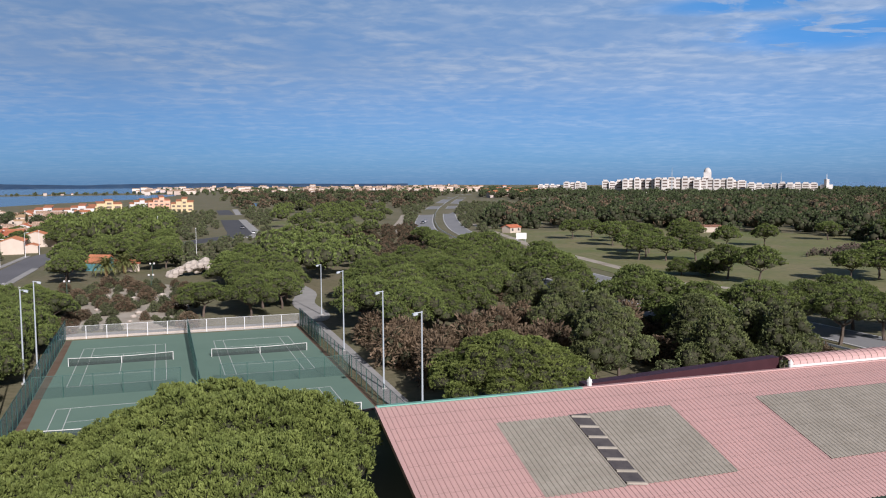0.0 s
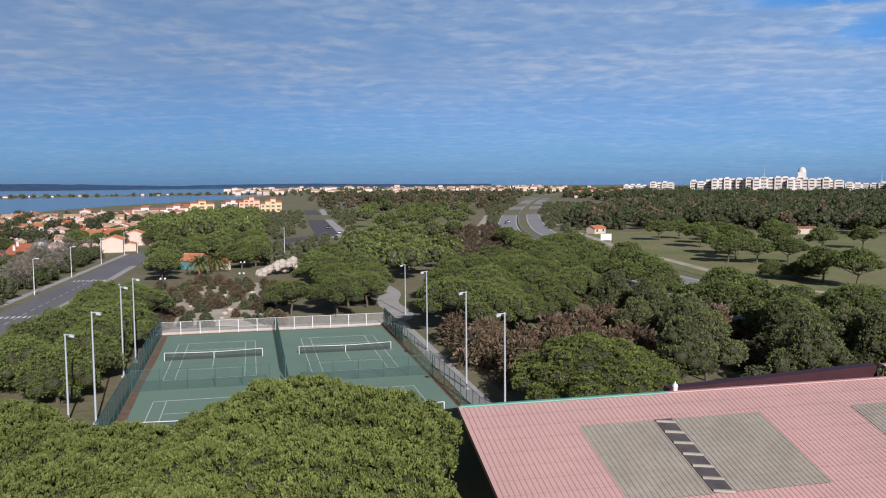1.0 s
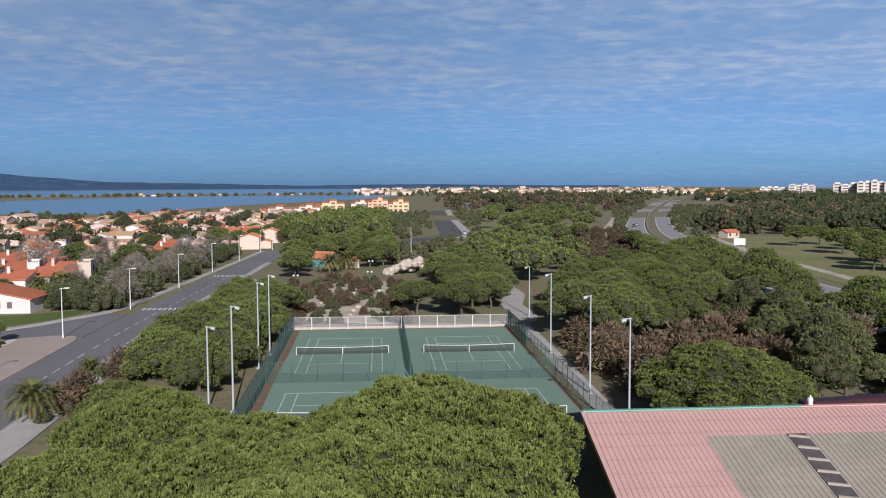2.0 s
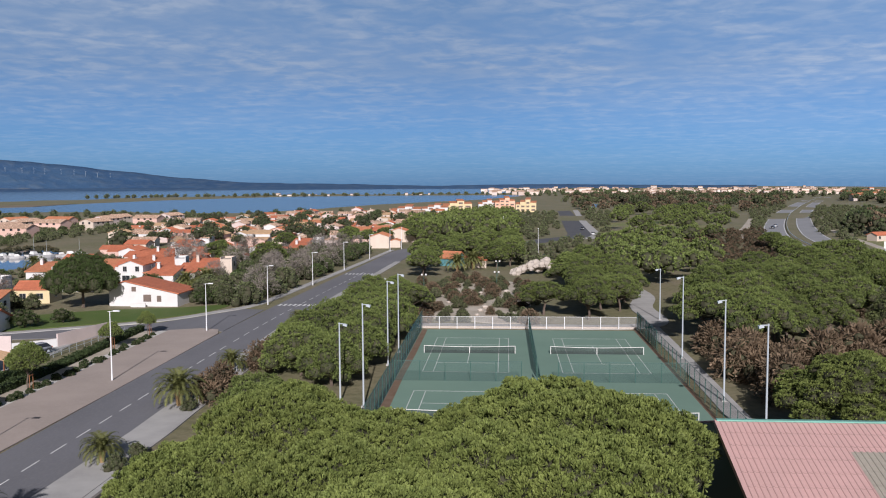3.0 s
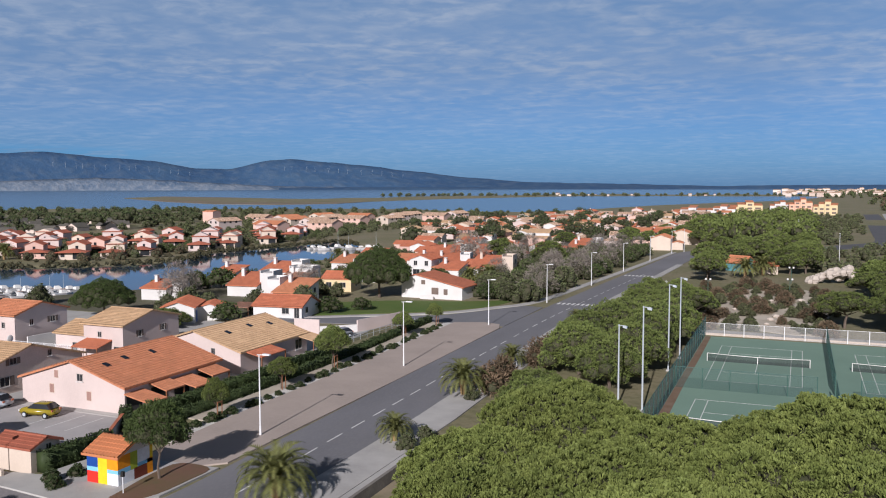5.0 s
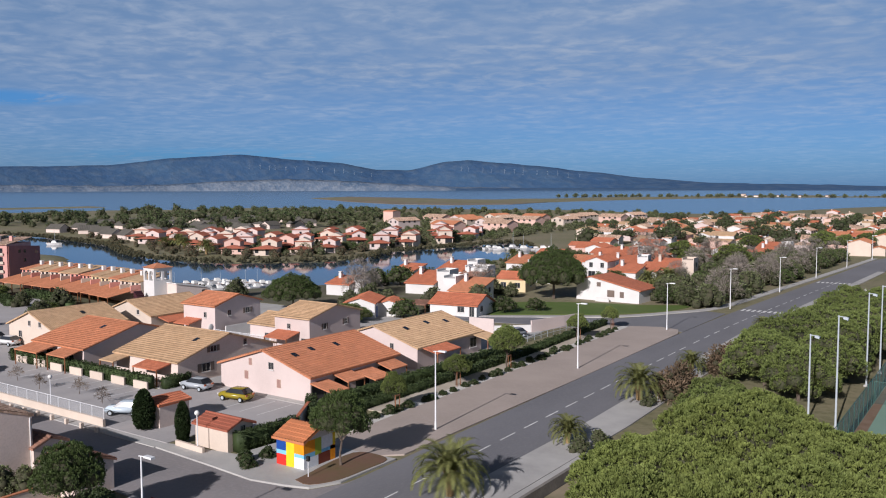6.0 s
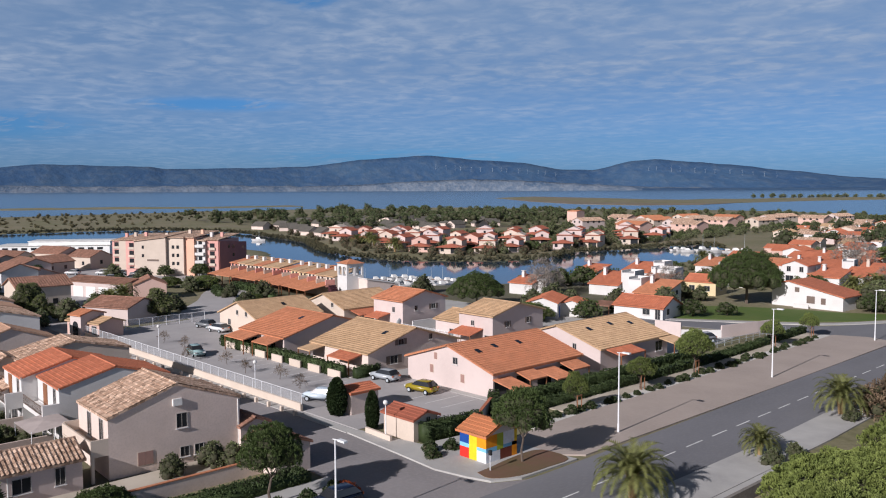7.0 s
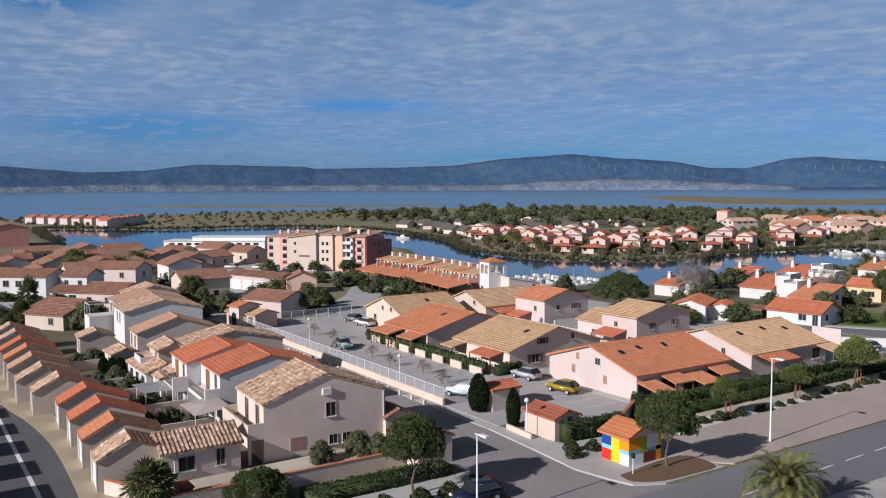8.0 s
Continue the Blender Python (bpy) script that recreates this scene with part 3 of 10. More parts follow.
hill_sheet("backdrop_hills", [(4290, 0), (4340, 0.22), (4400, 0.40), (4470, 0.66), (4530, 0.86), (4580, 1.0), (4650, 0.9)], 2, 104, 0.25, hill_height, HILL, "wooded hills painted haze blue along the far shore")
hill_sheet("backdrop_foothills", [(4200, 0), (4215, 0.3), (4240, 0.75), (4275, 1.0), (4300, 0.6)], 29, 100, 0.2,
           lambda q: 10 + 46 * max(0.0, math.exp(-((q - 45) / 8.5) ** 2)) + 18 * math.exp(-((q - 62) / 6) ** 2) + 24 * math.exp(-((q - 76) / 8) ** 2) + 18 * math.exp(-((q - 92) / 7) ** 2) + 5 * noise.noise((q * 1.3, 5, 0)), HILL_PALE, "pale rocky foothills with painted haze above the far shore")
hill_sheet("backdrop_low_coast", [(4100, 0), (4150, 0.7), (4250, 1.0), (4350, 0.9)], -16, 34, 0.3, lambda q: 11 + 9 * math.exp(-((q + 2) / 7) ** 2) + 3 * noise.noise((q * 0.8, 9, 0)), HILL, "low coast painted haze blue on the horizon")

# ---------- roads and paved ground ----------
ROAD_LINE = smooth_line([(-34.6, -150), (-34.9, -75), (-35.4, -45), (-36.1, -8), (-36.3, 25), (-35.2, 62), (-33.4, 105), (-31.8, 145), (-29.5, 186), (-20, 196), (-6, 196)], 6)
single("road", strip(ROAD_LINE, -4.5, 4.4, 0.02), ASPHALT, "worn grey two-lane street with dashed centre line", "road", "structure")
single("road_side", slab([(-39.3, -63), (-39.3, -81.5), (-46, -80.4), (-58, -79.8), (-150, -79.8), (-150, -71.2), (-60, -71.3), (-52, -71.9), (-46.5, -72.4), (-43.2, -71.8), (-41.0, -71.2), (-39.6, -68.4)], 0.012), SIDE_ROAD,
       "sun-bleached side street running past the car park", "road", "structure")
single("pavement", slab([(-40.1, -60), (-40.3, -24), (-41.0, 14), (-42.2, 17.5), (-45.5, 18.5), (-50.2, 16.5), (-49.75, -2), (-49.0, -32), (-48.9, -48), (-48.5, -57), (-47.6, -63), (-43.5, -63.2)], 0.09), PAVING,
       "broad pinkish gravel pavement beside the street", "pavement", "structure")
single("pavement_east_far", strip([(-31.0, 24), (-30.6, 60), (-29.2, 100), (-28.0, 140)], -0.9, 0.9, 0.10), CONCRETE, "narrow pale footway along the street", "pavement", "structure")
single("pavement_east", strip([(-29.2, -150), (-29.2, -62), (-29.2, -40), (-30.1, -14), (-30.9, 24)], -1.9, 2.1, 0.10), CONCRETE, "pale concrete walkway along the street", "pavement", "structure")
single("road_spur", slab([(-45.5, 18.5), (-50, 16.5), (-52, 12.5), (-58, 10.5), (-90, 3.5), (-91, 7.0), (-66, 17), (-55, 24), (-50, 32), (-45, 41), (-41, 40), (-41, 16)], 0.014), ASPHALT, "asphalt side road bending past the lawn", "road", "structure")
single("pavement_lawn", strip(smooth_line([(-88, 9), (-78, 11.5), (-66, 19), (-56, 26), (-49.5, 36), (-44.3, 48), (-42, 80), (-40, 112), (-38, 148), (-36, 186)], 4), -0.9, 0.9, 0.09), CONCRETE, "narrow pale kerbed footway", "pavement", "structure")
single("lawn", slab(smooth_line([(-80, 13), (-67, 21.5), (-57.5, 28.5), (-51, 38), (-50, 47), (-58, 42.5), (-72, 38), (-84, 29), (-86, 18), (-80, 13)], 4)[:-1], 0.02), LAWN, "green lawn between the houses and the street", "lawn", "structure")
single("parking_lot", slab([(-134, -69.7), (-60.5, -69.7), (-60.5, -65), (-52.5, -64.5), (-52.5, -58.5), (-59.5, -52.6), (-78, -52.6), (-79, -57), (-108, -57.8), (-112, -51.5), (-129, -47), (-137, -47)], 0.016), PARKING,
       "bleached asphalt car park among the houses", "parking", "structure")
single("pavement_corner", slab([(-60.2, -71.2), (-52, -71.8), (-46.5, -72.3), (-43.4, -71.7), (-41.2, -71.0), (-40.0, -68.6), (-39.9, -61.5), (-47.5, -62.0), (-48, -61), (-51.5, -60), (-52.4, -68.5), (-60.2, -69.9)], 0.11), CONCRETE, "pale concrete corner pavement", "pavement", "structure")
single("pavement_car_park", slab([(-60.3, -71.25), (-60.3, -69.95), (-150, -69.95), (-150, -71.25)], 0.07), CONCRETE, "pale footway below the car park wall", "pavement", "structure")
single("lane", slab([(-56, -107.2), (-170, -107.2), (-170, -116.2), (-56, -116.2)], 0.012), ASPHALT_DARK, "dark asphalt lane in front of the garages", "road", "structure")
single("pavement_garages", slab(smooth_line([(-58, -108.4), (-68, -107.8), (-79, -107.6), (-88.4, -108.3), (-96.4, -109.5), (-106, -109.9), (-170, -109.6)], 4)[::-1] + [(-58, -105.6), (-170, -105.6)], 0.06), BEIGE_PAVE, "beige paved strip before the garages", "pavement", "structure")
single("pavement_garden", slab([(-48.6, -150), (-51.2, -150), (-51.2, -79.9), (-48.6, -79.9)], 0.07), CONCRETE, "pale footpath along a garden hedge", "pavement", "structure")
single("planting_strip", slab([(-48.55, -57), (-48.95, -48), (-49.05, -32), (-49.8, -2), (-50.25, 16), (-51.6, 16), (-51.2, -2), (-50.5, -32), (-50.5, -48), (-50.2, -57.5)], 0.05), WHITE_GRAVEL, "planting strip of white gravel with low shrubs", "planting strip", "structure")
single("gravel_path", slab([(-50.55, -50), (-50.55, -32), (-51.25, -2), (-51.65, 16), (-54.4, 16), (-53.6, -2), (-52.9, -30), (-52.9, -50)], 0.03), SAND, "beige gravel path between hedge and planting", "path", "structure")
single("planting_strip_south", slab([(-46.2, -97), (-48.5, -97), (-48.5, -80.3), (-46.2, -80.6)], 0.05), WHITE_GRAVEL, "white gravel planting strip by the street", "planting strip", "structure")
single("grass_island", slab(smooth_line([(-43.3, -70.4), (-41.6, -70.6), (-40.4, -68.4), (-40.2, -65), (-40.3, -62.2), (-42.4, -61.6), (-44.0, -62.4), (-43.9, -66), (-43.5, -68.5)], 3), 0.15), material("brown_bed_soil", (0.17, 0.085, 0.062), (0.12, 0.10, 0.045), scale=0.25, fine=3, world_space=True),
       "earth bed with a fringe of grass", "flower bed", "structure")
# dual carriageway on the east side
HW = smooth_line([(86, -120), (93, -60), (95.5, -20), (95, 10), (96.5, 45), (99, 85), (108, 140), (120, 200), (133, 260), (150, 320), (172, 390), (209, 500), (260, 640), (328, 820), (430, 1080), (500, 1250)], 5)
single("road_highway_west", strip(HW, -15.0, -4.5, 0.02), PALE_ROAD, "pale grey carriageway curving into the distance", "road", "structure")
single("road_highway_east", strip(HW, 1.5, 10.5, 0.02), PALE_ROAD, "second carriageway beyond the planted strip", "road", "structure")
single("road_park_street", strip(smooth_line([(10, 212), (22, 240), (36, 262), (40, 285), (42, 330), (46, 420), (52, 540), (56, 640)], 5), -6, 5, 0.02), ASPHALT_DARK, "dark street leading away through the trees", "road", "structure")
single("pavement_park_street", strip(smooth_line([(40, 250), (46, 275), (49, 330), (53, 420), (60, 540), (66, 640)], 5), -2.0, 2.5, 0.05), CONCRETE, "pale footway beside the far street", "pavement", "structure")
single("path_meadow", strip(smooth_line([(170, 330), (160, 292), (141, 203), (130, 156), (125, 112), (120, 76), (116, 52), (122, 34), (136, 20)], 5), -1.6, 1.6, 0.02), SAND, "sandy path along the meadow", "path", "structure")
single("path_woods", strip(smooth_line([(98, 235), (108, 262), (118, 300), (128, 330), (150, 400), (168, 460)], 4), -2.0, 2.0, 0.02), SAND, "pale path among the scrub", "path", "structure")
single("meadow", slab(smooth_line([(112, 10), (112, 60), (120, 120), (135, 190), (165, 280), (230, 250), (260, 180), (280, 110), (300, 50), (260, -10), (180, -40), (125, -30), (112, 10)], 3)[:-1], 0.0), MEADOW, "open meadow of short green and dry grass", "meadow", "structure")
single("meadow_park", slab(smooth_line([(30, 150), (60, 130), (85, 190), (98, 260), (120, 330), (100, 420), (60, 380), (50, 280), (30, 150)], 3)[:-1], 0.0), MEADOW, "rough grass clearings between pines", "meadow", "structure")
single("park_ground", slab(smooth_line([(-9, 32), (8, 26), (10, 50), (12, 70), (8, 86), (-2, 92), (-10, 80), (-13, 60), (-9, 32)], 3)[:-1], 0.0), SAND, "sandy ground of a small park with paths", "park ground", "structure")
single("path_court", strip(smooth_line([(-12, 23.5), (10, 23.0), (26, 23.5), (31, 30), (31, 46), (34, 62), (33, 82)], 4), -2.2, 2.2, 0.03), CONCRETE, "pale concrete path behind the courts", "path", "structure")
single("path_court_side", strip([(29.3, 24), (29.2, -2), (28.9, -24), (28.6, -50)], -1.1, 1.3, 0.03), CONCRETE, "pale concrete path beside the court fence", "path", "structure")


single("estate_ground", slab([(-137, -46.8), (-129, -46.8), (-112, -51), (-108, -57.5), (-79, -56.5), (-78, -52.5), (-58, -52.4), (-57.5, -14), (-60, 4), (-90, 2), (-128, 2), (-140, -12)], 0.004), CONCRETE, "pale gravel courts between the houses", "courtyard", "structure")
single("quay_ground", slab([(-128, 2.5), (-90, 3), (-86, 16), (-90, 34), (-100, 62), (-112, 80), (-124, 60), (-134, 34), (-150, 8), (-190, 4), (-190, -24), (-128, -30)], 0.002), GARDEN, "sandy yards between the villas and the basin", "yard", "structure")
single("terrace_gardens", slab([(-57, -81), (-160, -81), (-160, -105.4), (-64, -105.4), (-57, -102)], 0.004), GARDEN, "dry sandy back gardens", "garden ground", "structure")
for off in (-14.6, -4.9, 1.9, 10.1):
    single("edge_line", strip(HW, off - 0.16, off + 0.16, 0.03, 0.02), LINE, "white edge line of the carriageway", "road marking", "structure")
hw_rail = strip(HW, -3.6, -3.45, 0.85, 0.3)
single("guard_rail", hw_rail, METAL_GREY, "grey steel guard rail along the carriageway", "guard rail", "structure")


single("village_ground", slab([(-160, -60), (-190, -30), (-330, -52), (-340, -120), (-160, -120)], 0.002), GARDEN, "earth yards between the village houses", "yard", "structure")


def paint(name, boxes, label, mat_=LINE, z=0.03):
    g = Geo()
    for x0, y0, x1, y1 in boxes:
        g.box(x0, y0, z - 0.01, x1, y1, z)
    return single(name, g, mat_, label, "road marking", "structure")


def road_x(y):
    for (x0, y0), (x1, y1) in zip(ROAD_LINE, ROAD_LINE[1:]):
        if y0 <= y <= y1:
            return x0 + (x1 - x0) * (y - y0) / (y1 - y0)
    return ROAD_LINE[-1][0]


centre = thing("centre_line", 0, 0, 0, 0, "white dashed centre line of the street", "road marking", kind="structure")
for k in range(46):
    y = -118 + k * 4.75 if k < 26 else -118 + k * 5.2 - 10
    x0, x1 = road_x(y), road_x(y + 2.9)
    part("dash", Geo().add([(x0 - 0.07, y, 0.026), (x0 + 0.07, y, 0.026), (x1 + 0.07, y + 2.9, 0.026), (x1 - 0.07, y + 2.9, 0.026)], [(0, 1, 2, 3)]), LINE, centre)
for y in (46.5, 104.5):
    cross = thing("zebra_crossing", 0, 0, 0, 0, "white zebra crossing of painted bars", "road marking", "zebra crossings", "structure")
    for k in range(9):
        x = road_x(y) - 4.1 + k * 0.98
        part("bar", Geo().box(x, y - 1.2, 0.021, x + 0.5, y + 1.2, 0.027), LINE, cross)
lane_line = paint("lane_line", [(-170, -110.75, -56, -110.4)], "white line along the garage lane", z=0.022)
bays = paint("bay_lines", [(-66.0 + k * 2.6, -58.3, -65.9 + k * 2.6, -53.2) for k in range(3)] + [(-78 - k * 2.6, -62.5, -77.9 - k * 2.6, -58.0) for k in range(10)], "white parking bay lines", z=0.022)


# ---------- plants ----------
def tufts(points, normals, size, leaves, rng, spread=0.8, width=0.33, lean=0.0):
    """Fans of narrow leaves that spring from each point, outward along its normal; lean: splayed flat, rising by that much."""
    n = len(points)
    size = size * rng.uniform(0.7, 1.3, (n, 1, 1))
    nrm = np.repeat(normals[:, None, :], leaves, 1)
    if lean < 0:
        way = nrm * 0.55 + np.array((0, 0, -lean)) + rng.normal(0, spread, (n, leaves, 3))
    elif lean:
        side_ = rng.normal(0, 1, (n, leaves, 3))
        side_ -= nrm * np.einsum("ijk,ijk->ij", side_, nrm)[:, :, None]
        side_ /= np.linalg.norm(side_, axis=2, keepdims=True) + 1e-9
        way = side_ + nrm * (lean + rng.normal(0, spread * 0.5, (n, leaves, 1)))
    else:
        way = nrm + rng.normal(0, spread, (n, leaves, 3))
    way /= np.linalg.norm(way, axis=2, keepdims=True) + 1e-9
    across = np.cross(way, nrm + rng.normal(0, 0.35, (n, leaves, 3)) if lean > 0 else rng.normal(0, 1, (n, leaves, 3)))
    across /= np.linalg.norm(across, axis=2, keepdims=True) + 1e-9
    root = points[:, None, :]
    tip = root + way * size
    a, b = tip + across * size * width, tip - across * size * width
    verts = np.concatenate([root, np.stack([a, b], 2).reshape(n, 2 * leaves, 3)], 1)
    k = np.arange(leaves)
    face = np.stack([np.zeros(leaves, int), 1 + 2 * k, 2 + 2 * k], 1)
    tris = face[None] + (np.arange(n) * (1 + 2 * leaves))[:, None, None]
    return verts.reshape(-1, 3), tris.reshape(-1, 3)


def joined(pieces):
    verts, tris, at = [], [], 0
    for v, t in pieces:
        verts.append(v)
        tris.append(t + at)
        at += len(v)
    return np.concatenate(verts), np.concatenate(tris)


def core(lumps, shrink, nu=5, nv=3):
    g = Geo()
    for x, y, z, r, h in lumps:
        g.ball(x, y, z, r * shrink, r * shrink, h * shrink, nu, nv)
    tris = []
    for f in g.f:
        tris += [(f[0], f[i], f[i + 1]) for i in range(1, len(f) - 1)]
    return np.array(g.v), np.array(tris)


def on_lumps(lumps, count, rng, under=-0.25):
    """Points spread over the outer faces of overlapping flattened balls."""
    lumps = np.array(lumps)
    area = lumps[:, 3] * (lumps[:, 3] + lumps[:, 4])
    pick = rng.choice(len(lumps), count * 3, p=area / area.sum())
    d = rng.normal(0, 1, (count * 3, 3))
    d /= np.linalg.norm(d, axis=1, keepdims=True)
    d[:, 2] = np.where(d[:, 2] < under, -d[:, 2], d[:, 2])
    c, r = lumps[pick, :3], lumps[pick][:, [3, 3, 4]]
    p = c + d * r * rng.uniform(0.9, 1.05, (len(d), 1))
    deep = np.zeros(len(p), bool)
    for x, y, z, wide, tall in lumps:
        deep |= ((p[:, 0] - x) ** 2 + (p[:, 1] - y) ** 2) / wide ** 2 + (p[:, 2] - z) ** 2 / tall ** 2 < 0.72
    p, d, r = p[~deep][:count], d[~deep][:count], r[~deep][:count]
    n = d / r
    return p, n / np.linalg.norm(n, axis=1, keepdims=True)


def umbrella_lumps(radius, thick, count, rng, lump=0.33, knobs=0):
    """The domed, flat-bottomed, lobed crown of a stone pine, its foot at z = 0; knobs: small clumps over the lobes."""
    out_ = [(0, 0, thick * 0.40, radius * 0.72, thick * 0.36)]
    for i in range(count):
        a, s = i * 2.39996 + rng.uniform(-0.3, 0.3), math.sqrt((i + 0.7) / count) * 0.86
        r = radius * lump * rng.uniform(0.75, 1.25)
        z = thick * (0.15 + 0.58 * max(0.0, 1 - (s / 0.9) ** 2.4) + rng.uniform(-0.05, 0.08))
        out_.append((radius * s * math.cos(a), radius * s * math.sin(a), z, r, r * rng.uniform(0.6, 0.8)))
    if knobs:
        p, n = on_lumps(out_, knobs, rng, -0.1)
        for q in p:
            r = radius * lump * rng.uniform(0.20, 0.36)
            out_.append((q[0], q[1], q[2], r, r * rng.uniform(0.8, 1.2)))
    return out_


def cloud_lumps(radius, height, count, rng, lump=0.36):
    """An irregular, taller crown."""
    out_ = []
    for i in range(count):
        u = (i + 0.5) / count
        a, z = i * 2.39996 + rng.uniform(-0.4, 0.4), height * (0.12 + 0.78 * u)
        wide = radius * (1.0 - 0.75 * u ** 1.5) * rng.uniform(0.35, 0.85)
        r = radius * lump * rng.uniform(0.7, 1.2) * (1.15 - 0.45 * u)
        out_.append((wide * math.cos(a), wide * math.sin(a), z, r, r * rng.uniform(0.7, 1.0)))
    return out_


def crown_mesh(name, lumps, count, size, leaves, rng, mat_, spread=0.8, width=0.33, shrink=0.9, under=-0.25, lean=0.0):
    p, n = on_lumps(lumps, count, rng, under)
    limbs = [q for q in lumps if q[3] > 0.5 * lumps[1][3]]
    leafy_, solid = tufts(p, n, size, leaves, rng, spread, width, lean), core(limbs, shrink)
    # the core's dark material paints the shade between the tufts
    return array_mesh(name, *joined([leafy_, solid]), mat_, (len(leafy_[1]), CORE_SHADE))


def trunk_mesh(name, height, radius, reach, limbs, rng, mat_=BARK):
    g = Geo()
    lean = [(rng.uniform(-0.4, 0.4), rng.uniform(-0.4, 0.4)) for _ in range(3)]
    at = [(0, 0, -0.1), (lean[0][0] * 0.4, lean[0][1] * 0.4, height * 0.35), (lean[1][0], lean[1][1], height * 0.7)]
    g.tube(at[0], at[1], radius, radius * 0.8, 6).tube(at[1], at[2], radius * 0.8, radius * 0.65, 6)
    for i in range(limbs):
        a = i * 2.4 + rng.uniform(-0.4, 0.4)
        s = reach * rng.uniform(0.35, 0.8)
        knee = (at[2][0] + s * 0.45 * math.cos(a), at[2][1] + s * 0.45 * math.sin(a), height * rng.uniform(0.82, 0.92))
        g.tube(at[2], knee, radius * 0.42, radius * 0.3, 4)
        g.tube(knee, (s * math.cos(a), s * math.sin(a), height * rng.uniform(1.05, 1.2)), radius * 0.3, radius * 0.12, 4)
    return g.mesh(name, mat_)


def tree_maker(name, crowns, trunk, base, label, category):
    """A tree once, to be copied: trunk and crown, the crown's foot at height base."""
    def make(x, y, turn, size, tall=1.0, tag=label, group=""):
        ob = thing(name, x, y, 0, turn, tag, category, group)
        i = int(abs(x * 7.3 + y * 3.1)) % len(crowns)
        part("trunk", trunk, None, ob)
        cr = part("crown", crowns[i], None, ob)
        cr.location = (0, 0, base)
        ob.scale = (size, size, size * tall)
        return ob
    return make


R1 = np.random.default_rng(11)
near_crowns = [crown_mesh("pine_crown", umbrella_lumps(6.0, 4.6, 56, R1, 0.20, 460), 11000, 0.27, 5, R1, PINE, 0.36, 0.12, 0.9, -0.3, -0.75) for _ in range(3)]
near_trunk = trunk_mesh("pine_trunk", 6.4, 0.34, 5.0, 8, R1)
near_pine = tree_maker("umbrella_pine", near_crowns, near_trunk, 5.6, "tall umbrella pine with a broad dense green crown", "tree")
mid_crowns = [crown_mesh("pine_crown_mid", umbrella_lumps(4.1, 5.2, 24, R1, 0.25, 70), 1150, 0.42, 3, R1, PINE_MID, 0.35, 0.22, 0.92, -0.5, -0.5) for _ in range(4)]
fine_crowns = [crown_mesh("pine_crown_fine", umbrella_lumps(4.2, 4.8, 30, R1, 0.22, 150), 3400, 0.23, 3, R1, PINE_MID, 0.3, 0.2, 0.93, -0.5, -0.55) for _ in range(3)]
mid_trunk = trunk_mesh("pine_trunk_mid", 3.4, 0.24, 3.8, 6, R1)
mid_pine = tree_maker("umbrella_pine", mid_crowns, mid_trunk, 2.6, "umbrella pine with a rounded green crown", "tree")
fine_pine = tree_maker("umbrella_pine", fine_crowns, mid_trunk, 2.6, "umbrella pine with a broad domed green crown", "tree")
aleppo_crowns = [crown_mesh("dark_pine_crown", cloud_lumps(4.2, 6.5, 46, R1, 0.24), 3000, 0.30, 3, R1, ALEPPO, 0.4, 0.17, 0.9, -0.6, -0.6) for _ in range(4)]
aleppo_trunk = trunk_mesh("dark_pine_trunk", 5.0, 0.2, 2.5, 5, R1)
dark_pine = tree_maker("pine_tree", aleppo_crowns, aleppo_trunk, 1.6, "dark green pine with an irregular ragged crown", "tree")
shrub_crowns = [crown_mesh("brown_shrub_crown", cloud_lumps(2.2, 3.4, 14, R1, 0.42), 560, 0.66, 3, R1, SHRUB_BROWN, 0.9, 0.10, 0.7, -0.8) for _ in range(3)]
shrub_trunk = trunk_mesh("shrub_stems", 1.4, 0.08, 1.6, 7, R1)
brown_shrub = tree_maker("shrub", shrub_crowns, shrub_trunk, 0.1, "brown twiggy shrub bare of leaves", "shrub")
olive_crowns = [crown_mesh("olive_shrub_crown", cloud_lumps(2.0, 2.8, 22, R1, 0.34), 300, 0.27, 3, R1, SHRUB_OLIVE, 0.6, 0.26, 0.96, -0.7, -0.3) for _ in range(3)]
olive_shrub = tree_maker("shrub", olive_crowns, shrub_trunk, 0.05, "olive green garden shrub", "shrub")
bush_crowns = [crown_mesh("bush_crown", cloud_lumps(0.6, 0.8, 8, R1, 0.6), 260, 0.16, 4, R1, HEDGE, 0.8, 0.28, 0.92, -0.7) for _ in range(2)]
red_crowns = [crown_mesh("red_shrub_crown", cloud_lumps(0.9, 1.1, 10, R1, 0.5), 420, 0.22, 3, R1, RED_LEAF, 0.5, 0.22, 0.8, -0.6) for _ in range(1)]
bush_trunk = trunk_mesh("bush_stems", 0.4, 0.03, 0.4, 4, R1)
red_shrub = tree_maker("shrub", red_crowns, bush_trunk, 0.0, "small red-leaved shrub at the roadside", "shrub")
low_bush = tree_maker("bush", bush_crowns, bush_trunk, 0.0, "low dark clipped bush", "bush")
ball_crowns = [crown_mesh("street_pine_crown", umbrella_lumps(2.6, 3.4, 22, R1, 0.34, 90), 3400, 0.21, 4, R1, GARDEN_LEAF, 0.4, 0.16, 0.93, -0.7, -0.4) for _ in range(2)]
ball_trunk = trunk_mesh("street_pine_trunk", 2.9, 0.15, 1.6, 5, R1)
ball_bush = tree_maker("clipped_bush", ball_crowns, bush_trunk, 0.0, "large dense rounded dark green bush by the garden wall", "bush")
